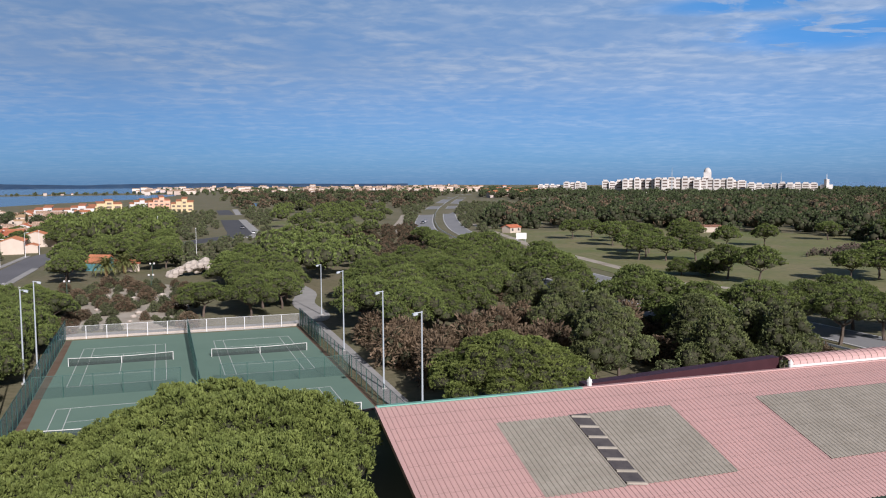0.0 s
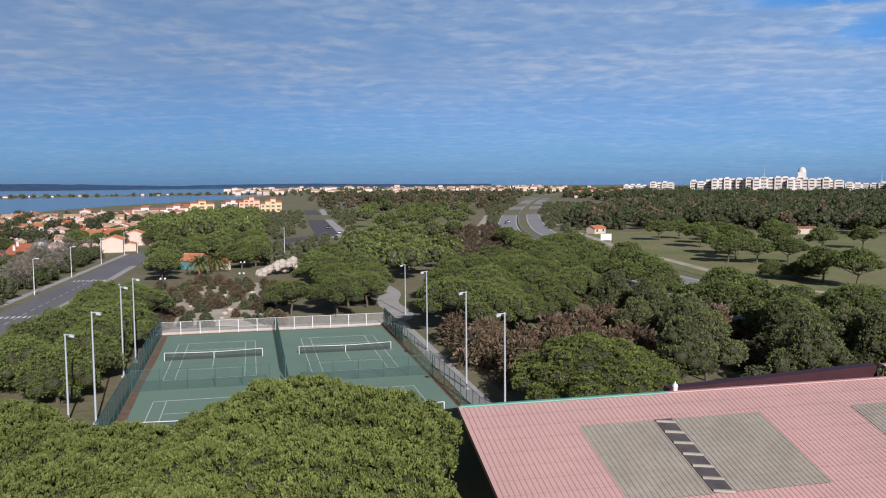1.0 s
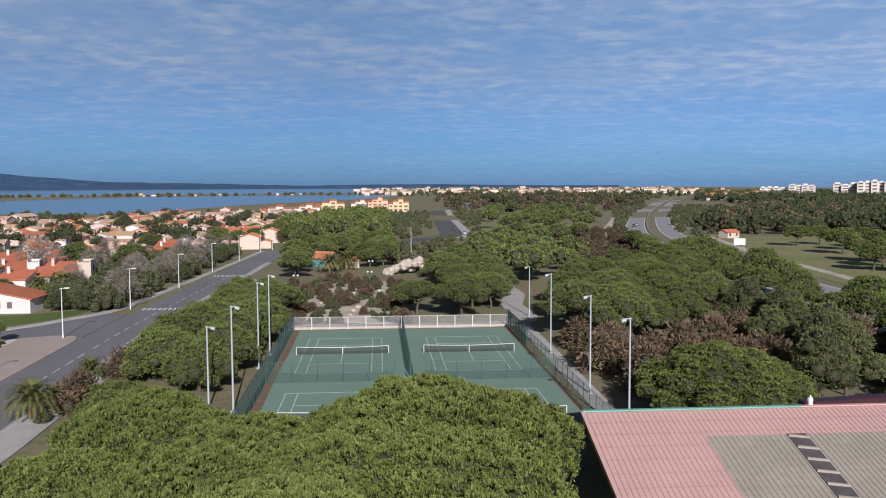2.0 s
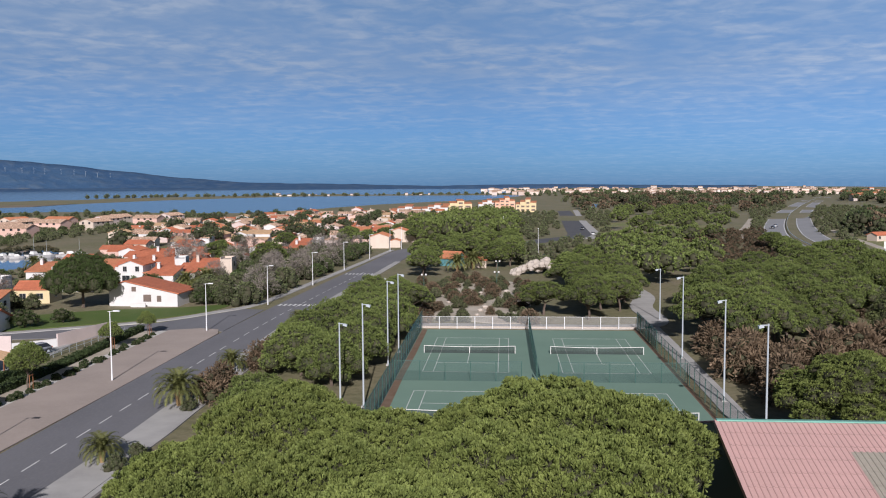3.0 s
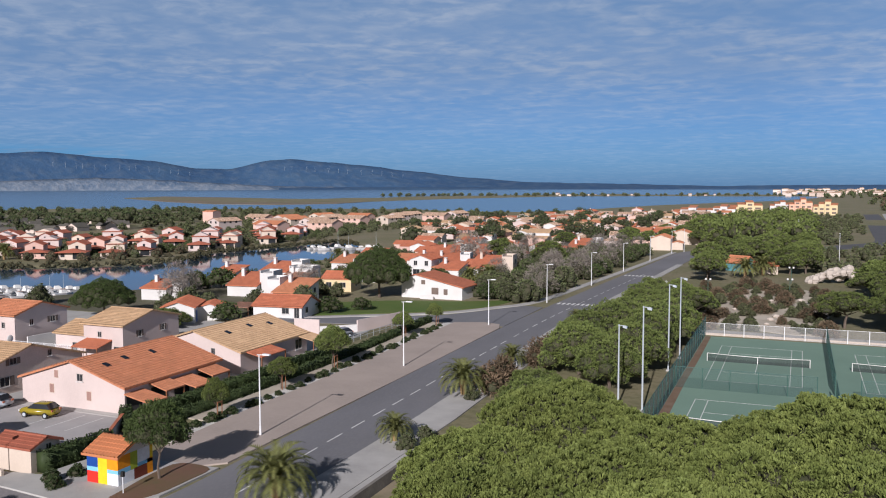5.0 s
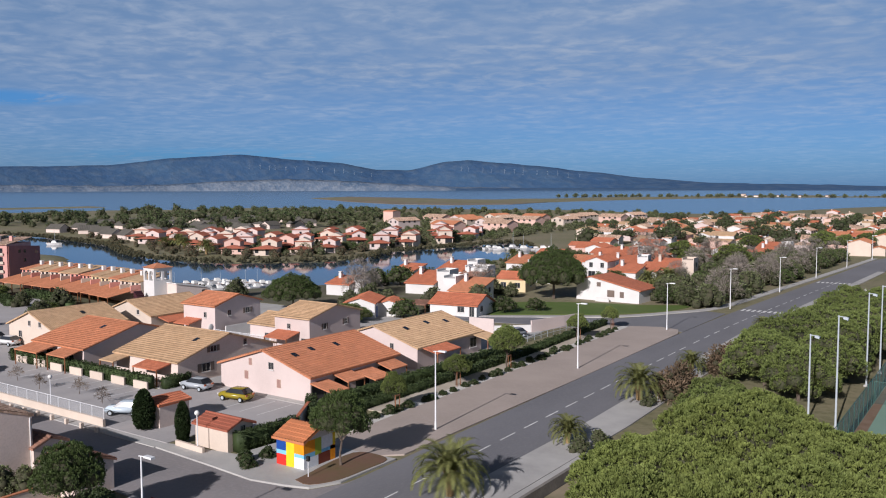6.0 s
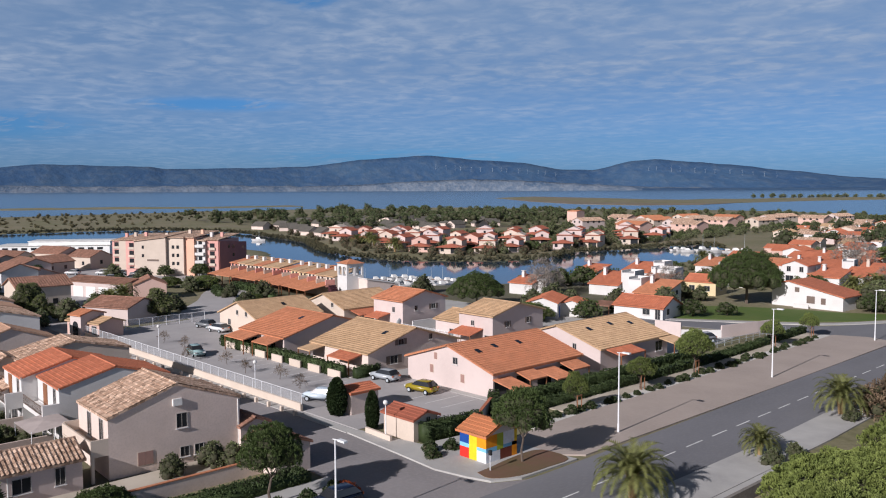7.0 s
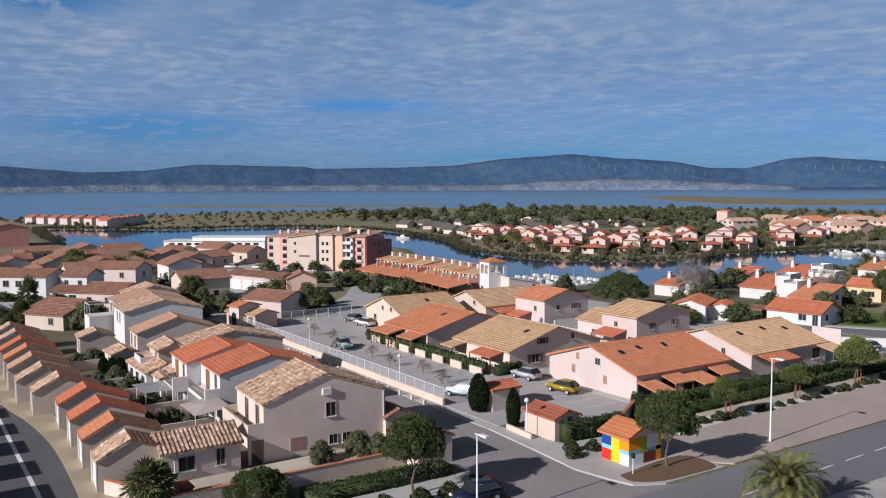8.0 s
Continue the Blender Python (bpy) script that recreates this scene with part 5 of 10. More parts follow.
def globe_lamp(x, y, height=3.4, heads=1):
    ob = thing("globe_lamp", x, y, 0, 0, "white lamp post with round opal globe", "lamp post", "globe lamps")
    part("pole", Geo().tube((0, 0, 0), (0, 0, height), 0.06, 0.045, 7), METAL_WHITE if heads == 1 else METAL_GREEN, ob)
    for k in range(heads):
        dx = 0 if heads == 1 else (-0.45, 0.45)[k]
        part("globe", Geo().ball(dx, 0, height + 0.2, 0.24, 0.24, 0.24, 10, 7), FRAME_WHITE, ob, "opal globe", True)
        if heads > 1:
            part("bracket", Geo().tube((0, 0, height - 0.1), (dx, 0, height), 0.03, 0.03, 5), METAL_GREEN, ob)
    return ob


CAR_BODY = {}


def car_meshes():
    """A small hatchback: its side outline swept across its width, narrower at the roof."""
    low_ = [(-2.0, 0.32), (-2.02, 0.62), (-1.9, 0.88), (-0.95, 0.98), (0.95, 1.0), (1.85, 0.98), (1.98, 0.6), (1.95, 0.32)]
    g = Geo()
    w = 0.84
    for y, k in ((-w, 1.0), (w, 1.0)):
        g.v += [(x, y * k, z) for x, z in low_]
    n = len(low_)
    g.f = [tuple(range(n)), tuple(range(2 * n - 1, n - 1, -1))] + [(i, n + i, n + (i + 1) % n, (i + 1) % n) for i in range(n)]
    cab = [(-1.0, 0.96), (-0.35, 1.42), (1.25, 1.44), (1.78, 0.97)]
    g2 = Geo()
    for y0, y1 in ((-0.80, -0.62), (0.80, 0.62)):
        g2.v += [(cab[0][0], y0, cab[0][1]), (cab[1][0], y1, cab[1][1]), (cab[2][0], y1, cab[2][1]), (cab[3][0], y0, cab[3][1])]
    g2.f = [(0, 1, 2, 3), (7, 6, 5, 4), (0, 4, 5, 1), (2, 6, 7, 3)]
    roof_ = Geo().add([(-0.42, -0.64, 1.42), (1.3, -0.64, 1.44), (1.3, 0.64, 1.44), (-0.42, 0.64, 1.42), (-0.3, -0.55, 1.48), (1.15, -0.55, 1.5), (1.15, 0.55, 1.5), (-0.3, 0.55, 1.48)],
                      [(0, 1, 5, 4), (1, 2, 6, 5), (2, 3, 7, 6), (3, 0, 4, 7), (4, 5, 6, 7), (3, 2, 1, 0)])
    return g, g2, roof_


def rounded(me, off):
    """The mesh with its edges rounded off."""
    bm = bmesh.new()
    bm.from_mesh(me)
    bmesh.ops.bevel(bm, geom=bm.edges[:], offset=off, segments=2, affect="EDGES", clamp_overlap=True)
    bm.to_mesh(me)
    bm.free()
    return me


def car(x, y, turn, colour, label, z=0.03):
    if colour not in CAR_BODY:
        m = material("car_paint", colour, tuple(c_ * 0.92 for c_ in colour), rough=0.25, bump=0, spec=0.5)
        a_, b_, c_ = car_meshes()
        CAR_BODY[colour] = (rounded(a_.mesh("car_body", m, True), 0.13), b_.mesh("car_glass", GLASS), rounded(c_.mesh("car_roof", m, True), 0.04))
    body_, glass_, roof_ = CAR_BODY[colour]
    ob = thing("car", x, y, z, turn, label, "car", "parked cars")
    part("body", body_, None, ob)
    part("glazing", glass_, None, ob, "dark car glazing")
    part("roof", roof_, None, ob)
    for sx in (-1.28, 1.22):
        for sy in (-0.8, 0.8):
            wh = part("wheel", Geo().tube((sx, sy - 0.1, 0.31), (sx, sy + 0.1, 0.31), 0.31, 0.31, 12), BLACK, ob)
            part("rim", Geo().tube((sx, sy - 0.115, 0.31), (sx, sy + 0.115, 0.31), 0.19, 0.19, 10), METAL_GREY, wh)
    for sy in (-0.6, 0.6):
        part("headlight", Geo().box(-2.04, sy - 0.18, 0.62, -1.93, sy + 0.18, 0.78), FRAME_WHITE, ob)
        part("tail_light", Geo().box(1.9, sy - 0.15, 0.72, 2.0, sy + 0.15, 0.9), ROOF_RED, ob)
    return ob


def boat(x, y, turn, s=1.0, z=-0.55):
    ob = thing("motor_boat", x, y, z, turn, "small white motor boat moored in the basin", "boat", "moored boats")
    pts = [(-2.6, 0.9), (0.6, 1.0), (2.0, 0.6), (2.9, 0.0), (2.0, -0.6), (0.6, -1.0), (-2.6, -0.9)]
    n = len(pts)
    g = Geo().add([(px * s * 0.9, py * s * 0.7, -0.1) for px, py in pts] + [(px * s, py * s, 0.75 * s) for px, py in pts],
                  [tuple(range(n, 2 * n))[::-1]] + [(i, n + i, n + (i + 1) % n, (i + 1) % n) for i in range(n)])
    part("hull", g, WALL_WHITE, ob)
    part("cabin", Geo().add([(-0.8 * s, -0.7 * s, 0.75 * s), (1.2 * s, -0.6 * s, 0.75 * s), (1.2 * s, 0.6 * s, 0.75 * s), (-0.8 * s, 0.7 * s, 0.75 * s),
                             (-0.6 * s, -0.55 * s, 1.5 * s), (0.5 * s, -0.5 * s, 1.5 * s), (0.5 * s, 0.5 * s, 1.5 * s), (-0.6 * s, 0.55 * s, 1.5 * s)],
                            [(0, 1, 5, 4), (1, 2, 6, 5), (2, 3, 7, 6), (3, 0, 4, 7), (4, 5, 6, 7)]), FRAME_WHITE, ob)
    part("windscreen", Geo().add([(1.22 * s, -0.55 * s, 0.85 * s), (1.22 * s, 0.55 * s, 0.85 * s), (0.62 * s, 0.46 * s, 1.4 * s), (0.62 * s, -0.46 * s, 1.4 * s)], [(0, 1, 2, 3)]), GLASS, ob)
    part("cockpit", Geo().box(-2.3 * s, -0.62 * s, 0.752 * s, -0.95 * s, 0.62 * s, 0.80 * s), (BLACK, WOOD, METAL_GREY)[int(abs(x * 3 + y)) % 3], ob, "dark boat cockpit")
    if int(abs(x * 7)) % 3 == 0:
        part("mast", Geo().tube((0.2 * s, 0, 1.4 * s), (0.2 * s, 0, 5.6 * s), 0.05, 0.03, 5), METAL_GREY, ob)
    return ob


def fence_run(name, x0, y0, x1, y1, height, gap, mesh_mat, post_mat, label, post=0.04, foot=0.0, square=False, rails=(1.0,), category="fence"):
    """A fence of posts, rails and netting panels between two points."""
    length, turn = math.hypot(x1 - x0, y1 - y0), math.degrees(math.atan2(y1 - y0, x1 - x0))
    ob = thing(name, x0, y0, foot, turn, label, category)
    n = max(1, round(length / gap))
    pm = (Geo().box(-post, -post, -0.1, post, post, height) if square else Geo().tube((0, 0, -0.1), (0, 0, height), post, post, 6)).mesh("post", post_mat)
    panel = Geo().box(0.02, -0.012, 0.03, length / n - 0.02, 0.012, height - 0.04).mesh("netting", mesh_mat)
    for i in range(n + 1):
        p_ = part("post", pm, None, ob)
        p_.location = (i * length / n, 0, 0)
        if i < n:
            q = part("netting", panel, None, ob)
            q.location = (i * length / n, 0, 0)
    for share in rails:
        part("rail", Geo().tube((0, 0, height * share - 0.02), (length, 0, height * share - 0.02), 0.028, 0.028, 5), post_mat, ob)
    return ob


# ---------- the sports ground ----------
single("court_slab", slab([(-8.6, 19.4), (26.2, 19.4), (26.6, -51), (-8.3, -51)], 0.02), COURT, "green coated hard surface of four tennis courts", "tennis court", "structure")
for k, (cx, cy) in enumerate(((0, 0), (17.75, 0), (0, -33.9), (17.75, -33.9))):
    lines = thing("court_markings", cx, cy, 0, 0, "white painted lines of a tennis court", "court marking", "court markings", "structure")
    for x0, y0, x1, y1 in [(sx * 5.485 - 0.04, -11.885, sx * 5.485 + 0.04, 11.885) for sx in (-1, 1)] + [(sx * 4.115 - 0.04, -11.885, sx * 4.115 + 0.04, 11.885) for sx in (-1, 1)] \
            + [(-5.485, s * 11.885 - 0.05, 5.485, s * 11.885 + 0.05) for s in (-1, 1)] + [(-4.115, s * 6.4 - 0.04, 4.115, s * 6.4 + 0.04) for s in (-1, 1)] + [(-0.04, -6.4, 0.04, 6.4)]:
        part("line", Geo().box(x0, y0, 0.022, x1, y1, 0.028), COURT_LINE, lines)
    net = thing("tennis_net", cx, cy, 0.02, 0, "tennis net with white headband on two posts", "tennis net", "tennis nets")
    for s in (-1, 1):
        part("post", Geo().tube((s * 6.4, 0, 0), (s * 6.4, 0, 1.09), 0.05, 0.05, 8), FRAME_WHITE, net)
    net_g, band_g = Geo(), Geo()
    for i in range(12):
        xa, xb = -6.36 + i * 1.06, -6.36 + (i + 1) * 1.06
        za, zb = (0.914 + 0.15 * (abs(v) / 6.4) ** 1.6 for v in (xa, xb))
        net_g.add([(xa, 0.004, 0.03), (xb, 0.004, 0.03), (xb, 0.004, zb), (xa, 0.004, za), (xa, -0.004, 0.03), (xb, -0.004, 0.03), (xb, -0.004, zb), (xa, -0.004, za)], [(0, 1, 2, 3), (7, 6, 5, 4)])
        band_g.add([(xa, 0.025, za - 0.02), (xb, 0.025, zb - 0.02), (xb, 0.025, zb + 0.04), (xa, 0.025, za + 0.04), (xa, -0.025, za - 0.02), (xb, -0.025, zb - 0.02), (xb, -0.025, zb + 0.04), (xa, -0.025, za + 0.04)],
                   [(3, 2, 1, 0), (4, 5, 6, 7), (2, 3, 7, 6), (0, 1, 5, 4)])
    part("netting", weld(net_g), NET, net)
    part("headband", weld(band_g), FRAME_WHITE, net)
    part("centre_strap", Geo().box(-0.04, -0.012, 0.02, 0.04, 0.012, 0.9), FRAME_WHITE, net)
fence_run("court_fence_north", -8.8, 20.6, 26.4, 20.9, 2.0, 2.9, MESH_LIGHT, METAL_WHITE, "light wire fence on pale concrete posts behind the courts", 0.05, 0, True, (1.0,))
wall_run([(-8.8, 20.95), (26.4, 21.25)], 0.32, 0.15, WALL_CREAM, "low pale wall behind the courts")
single("leaf_litter", slab([(-8.55, 19.3), (-7.7, 19.2), (-7.5, 0), (-7.55, -14), (-7.3, -30), (-7.4, -50.8), (-8.25, -50.8)], 0.026, 0.03), material("brown_pine_litter", (0.15, 0.095, 0.06), (0.20, 0.14, 0.10), scale=0.5, fine=4.0, bump=0.4, world_space=True), "brown pine needles gathered along the court fence", "leaf litter", "structure")
single("leaf_litter", slab([(26.35, 20.2), (25.7, 20.0), (25.9, 0), (26.0, -30), (26.1, -50.8), (26.5, -50.8)], 0.026, 0.03), bpy.data.materials["brown_pine_litter"], "brown pine needles gathered along the court fence", "leaf litter", "structure")
fence_run("court_fence_west", -8.7, 20.3, -8.2, -51, 3.0, 3.0, MESH_GREEN, METAL_GREEN, "court fence hung with blue-green windbreak mesh", 0.045)
fence_run("court_fence_east", 26.5, 20.6, 26.8, -51, 2.6, 2.6, MESH_DARK, METAL_GREEN, "green wire court fence on steel posts", 0.045)
fence_run("court_fence_windbreak", 26.55, 21.6, 26.6, 4.0, 2.8, 2.9, MESH_GREEN, METAL_GREEN, "stretch of court fence with blue-green windbreak mesh", 0.045)
fence_run("court_divider_far", 8.8, 19.2, 8.9, -14.6, 2.6, 3.0, MESH_GREEN, METAL_GREEN, "green windbreak fence between two courts", 0.045)
fence_run("court_divider_near", 8.9, -18, 8.9, -50, 2.6, 3.0, MESH_GREEN, METAL_GREEN, "green windbreak fence between two courts", 0.045)
fence_run("court_crossfence_west", -8.4, -16.9, 7.0, -16.9, 2.5, 3.1, MESH_DARK, METAL_GREEN, "light green wire fence across the courts", 0.04)
fence_run("court_crossfence_east", 11.4, -16.9, 26.6, -16.9, 2.5, 3.1, MESH_DARK, METAL_GREEN, "light green wire fence across the courts", 0.04)
for x, y, t, h in ((29.0, -2.0, 180, 11.2), (28.8, -25.0, 180, 11.2), (28.5, -41.0, 180, 11.2), (31.8, 30.7, 180, 9.0), (-10.1, -29.4, 0, 11.2), (-13.0, -27.5, 0, 8.8), (-10.4, -8.3, 0, 11.2), (-10.1, 0.5, 0, 11.2)):
    flood_post(x, y, t, h)

# sports hall with the pink ribbed roof
PINK_SHEET = material("pink_ribbed_sheeting", (0.55, 0.345, 0.325), (0.50, 0.32, 0.30), rough=0.55, scale=0.25, fine=2.0, bump=0.1, third=(0.48, 0.31, 0.29), band=("Y", 1.22, 0.07))
SKY_SHEET = material("weathered_translucent_sheeting", (0.37, 0.335, 0.285), (0.31, 0.28, 0.235), rough=0.5, scale=0.6, fine=3.0, bump=0.1, third=(0.26, 0.24, 0.20), band=("Y", 1.22, 0.10))
hall = thing("sports_hall", 18.1, -65.3, 0, 0, "large sports hall with pale pink ribbed roof and dark green gable", "building")
HALL_L, HALL_SLOPE, HALL_RUN, HALL_TOP = 60.0, 0.296, 13.6, 9.1
DARK_GREEN = material("dark_green_cladding", (0.018, 0.035, 0.028), (0.024, 0.042, 0.034), rough=0.5, scale=0.3, bump=0.1)
zt = HALL_TOP - HALL_RUN * HALL_SLOPE
part("wall", Geo().add([(0.15, -HALL_RUN, -0.2), (0.15, HALL_RUN, -0.2), (0.15, HALL_RUN, zt - 0.1), (0.15, 0, HALL_TOP - 0.12), (0.15, -HALL_RUN, zt - 0.1),
                        (HALL_L, -HALL_RUN, -0.2), (HALL_L, HALL_RUN, -0.2), (HALL_L, HALL_RUN, zt - 0.1), (HALL_L, 0, HALL_TOP - 0.12), (HALL_L, -HALL_RUN, zt - 0.1)],
                       [(0, 1, 2, 3, 4)[::-1], (5, 6, 7, 8, 9), (0, 4, 9, 5)[::-1], (1, 6, 7, 2)[::-1], (2, 7, 8, 3)[::-1], (4, 3, 8, 9)[::-1]]), DARK_GREEN, hall, "dark green gable wall")


def ribbed(x0, x1, y0, y1, lift_, mat_, name, label="", pitch=0.33, rib=0.05):
    """Ribbed sheeting on the hall's roof, ribs down the slope, overlapping in courses."""
    n = max(1, round((x1 - x0) / pitch))
    rows_ = max(1, round(abs(y1 - y0) / 1.22))
    for r_ in range(rows_):
        g = Geo()
        ya, yb = y0 + (y1 - y0) * r_ / rows_, y0 + (y1 - y0) * (r_ + 1) / rows_
        za, zb = HALL_TOP - abs(ya) * HALL_SLOPE + lift_, HALL_TOP - abs(yb) * HALL_SLOPE + lift_ + 0.008
        xs, hs = [], []
        for i in range(n):
            x = x0 + (x1 - x0) * i / n
            w = (x1 - x0) / n
            xs += [x, x + 0.55 * w, x + 0.65 * w, x + 0.90 * w]
            hs += [0, 0, rib, rib]
        xs.append(x1)
        hs.append(0)
        for x, h in zip(xs, hs):
            g.v += [(x, ya, za + h), (x, yb, zb + h)]
        for i in range(len(xs) - 1):
            q = (2 * i, 2 * i + 1, 2 * i + 3, 2 * i + 2)
            g.f.append(q if yb < ya else q[::-1])
        part(name, g, mat_, hall, label)


ribbed(0, HALL_L, 0, -HALL_RUN - 0.4, 0.0, PINK_SHEET, "roof_sheet", "pink ribbed roof sheeting")
ribbed(0, HALL_L, 0, HALL_RUN + 0.4, 0.0, PINK_SHEET, "roof_sheet")
for xa, xb in ((6.9, 12.0), (13.2, 19.5), (26.4, 39.2)):
    ribbed(xa, xb, -3.1, -10.4, 0.062, SKY_SHEET, "roof_light", "greyed translucent roof sheets")
gap = Geo()
DARK_GAP = material("dirty_dark_sheet", (0.06, 0.055, 0.06), (0.10, 0.09, 0.09), scale=1.2, fine=5, bump=0.2)
gap.add([(12.0, -3.1, HALL_TOP - 3.1 * HALL_SLOPE + 0.13), (13.2, -3.1, HALL_TOP - 3.1 * HALL_SLOPE + 0.13), (13.2, -10.4, HALL_TOP - 10.4 * HALL_SLOPE + 0.13), (12.0, -10.4, HALL_TOP - 10.4 * HALL_SLOPE + 0.13)], [(0, 3, 2, 1)])
part("roof_gap", gap, DARK_GAP, hall, "open strip of dark mottled sheeting")
for k in range(7):
    y = -3.3 - k * 1.15
    z = HALL_TOP + y * HALL_SLOPE + 0.04
    part("batten", Geo().add([(12.0, y, z + 0.08), (13.2, y - 0.25, z - 0.0), (13.2, y - 0.37, z - 0.03), (12.0, y - 0.12, z + 0.05), (12.0, y, z + 0.2), (13.2, y - 0.25, z + 0.12), (13.2, y - 0.37, z + 0.1), (12.0, y - 0.12, z + 0.17)],
                             [(4, 7, 6, 5), (3, 2, 6, 7), (0, 4, 5, 1), (0, 3, 7, 4), (1, 5, 6, 2)]), SKY_SHEET, hall)
part("verge", Geo().add([(-0.12, 0, HALL_TOP + 0.07), (-0.12, -HALL_RUN - 0.4, HALL_TOP - (HALL_RUN + 0.4) * HALL_SLOPE + 0.07), (0.12, -HALL_RUN - 0.4, HALL_TOP - (HALL_RUN + 0.4) * HALL_SLOPE + 0.07), (0.12, 0, HALL_TOP + 0.07),
                         (-0.12, 0, HALL_TOP - 0.25), (-0.12, -HALL_RUN - 0.4, HALL_TOP - (HALL_RUN + 0.4) * HALL_SLOPE - 0.25)], [(0, 1, 2, 3), (0, 4, 5, 1)]), PINK_SHEET, hall)
TEAL = material("teal_ridge_flashing", (0.20, 0.44, 0.36), rough=0.5, bump=0)
part("ridge_flashing", Geo().box(0, -0.16, HALL_TOP + 0.02, 14.5, 0.16, HALL_TOP + 0.11), TEAL, hall, "teal ridge flashing")
part("ridge_flashing", Geo().box(14.5, -0.16, HALL_TOP + 0.02, HALL_L, 0.16, HALL_TOP + 0.10), PINK_SHEET, hall)
MAROON = material("maroon_cladding", (0.055, 0.018, 0.024), rough=0.5, bump=0.05)
part("upper_fascia", Geo().add([(15.5, 1.4, HALL_TOP - 0.5), (32.2, 1.4, HALL_TOP - 0.5), (32.2, 1.4, HALL_TOP + 0.62), (15.5, 1.4, HALL_TOP - 0.12),
                                (15.5, 2.4, HALL_TOP - 0.5), (32.2, 2.4, HALL_TOP - 0.5), (32.2, 2.4, HALL_TOP + 0.62), (15.5, 2.4, HALL_TOP - 0.12)],
                               [(0, 1, 2, 3), (3, 2, 6, 7), (5, 4, 7, 6), (1, 5, 6, 2), (4, 0, 3, 7)]), MAROON, hall, "dark maroon fascia behind the ridge")
barrel = Geo()
for i in range(90):
    xa, xb = 32.2 + i * 0.31, 32.2 + (i + 1) * 0.31
    for seg in range(7):
        a0, a1 = math.pi * seg / 7, math.pi * (seg + 1) / 7
        rr = 0.62 + (0.035 if i % 2 else 0)
        barrel.add([(xa, 1.0 - rr * 1.3 * math.cos(a0), HALL_TOP + 0.25 + rr * 0.9 * math.sin(a0)), (xb, 1.0 - rr * 1.3 * math.cos(a0), HALL_TOP + 0.25 + rr * 0.9 * math.sin(a0)),
                    (xb, 1.0 - rr * 1.3 * math.cos(a1), HALL_TOP + 0.25 + rr * 0.9 * math.sin(a1)), (xa, 1.0 - rr * 1.3 * math.cos(a1), HALL_TOP + 0.25 + rr * 0.9 * math.sin(a1))], [(0, 1, 2, 3)])
part("barrel_ridge", barrel, PINK_SHEET, hall, "rounded pink ridge hood")
part("hood_edge", Geo().box(32.2, 0.1, HALL_TOP + 0.02, 60, 0.24, HALL_TOP + 0.25), FRAME_WHITE, hall)
for x in (15.2, 32.2):
    vent = thing("roof_vent", 18.1 + x, -65.1, HALL_TOP + 0.1, 0, "small white ventilator on the hall's ridge", "roof vent", "roof vents")
    part("neck", Geo().tube((0, 0, 0), (0, 0, 0.25), 0.16, 0.16, 8), FRAME_WHITE, vent)
    part("cowl", Geo().tube((0, 0, 0.25), (0, 0, 0.45), 0.2, 0.16, 8).tube((0, 0, 0.45), (0, 0, 0.62), 0.08, 0.03, 8), FRAME_WHITE, vent)

# ---------- the street: lamps, palms, planting ----------
for x, y in ((-42.1, -85.6), (-42.2, -52.2), (-42.9, -19.0), (-43.7, 16.2), (-42.1, 46.5), (-40.5, 79), (-39.7, 114), (-38.1, 148.5), (-36, 181)):
    lamp_post(x, y, 0, 6.4 if y < -80 else 7.85 if y < -40 else 8.6 if y < 10 else 7.8)
for x, y, s in ((-31.0, -66.2, 1.08), (-29.5, -49.0, 0.66), (-30.1, -30.2, 1.0), (-29.7, -13.6, 0.72), (-30.5, 24, 0.6), (-33.2, -86, 1.0)):
    palm(x, y, x * 37, s)
fan_palm(-57.4, -104.3, 20, 0.98)
street_pine(-42.6, -65.6, 20, 0.84, 1.28)
street_pine(-49.0, -86.6, 80, 0.84, 1.22)
for x, y, s, tall in ((-49.9, -48.8, 0.46, 1.45), (-50.9, -35.6, 0.60, 1.0), (-50.7, -23.9, 0.82, 1.08), (-52.4, 0.5, 0.55, 1.15), (-52.0, 12.5, 0.5, 1.2)):
    young_pine(x, y, y * 11, s, tall, "small staked street tree with a rounded crown")
    st = thing("tree_stakes", x + 0.45, y - 0.1, 0.05, 0, "pair of wooden tree stakes with a crossbar", "tree stake", "tree stakes")
    for sy in (-0.35, 0.35):
        part("stake", Geo().tube((0, sy, 0), (0, sy, 1.8), 0.06, 0.05, 5), WOOD, st)
    part("crossbar", Geo().box(-0.05, -0.4, 1.65, 0.05, 0.4, 1.78), WOOD, st)
rng = np.random.default_rng(5)
for k in range(34):
    y = -57 + k * 2.1
    low_bush(-49.6 - max(0.0, y + 32) * 0.025 + rng.uniform(-0.35, 0.35), y + rng.uniform(-0.7, 0.7), k * 40, rng.uniform(0.6, 1.1), rng.uniform(0.7, 1.0))
hedge(-53.2, -55.5, -53.0, -16, 0.95, 0.9, seed=2)
hedge(-53.0, -16, -54.6, 16, 0.95, 0.9, seed=3)
hedge(-56.2, -50, -55.8, -14, 1.25, 0.9, seed=4)
hedge(-52.3, -81.4, -52.5, -94, 0.75, 2.2, seed=5)
hedge(-52.6, -60.8, -53.0, -68.0, 1.7, 1.0, seed=6)
hedge(-58.8, -52.3, -53.6, -57.0, 1.2, 1.0, seed=7)
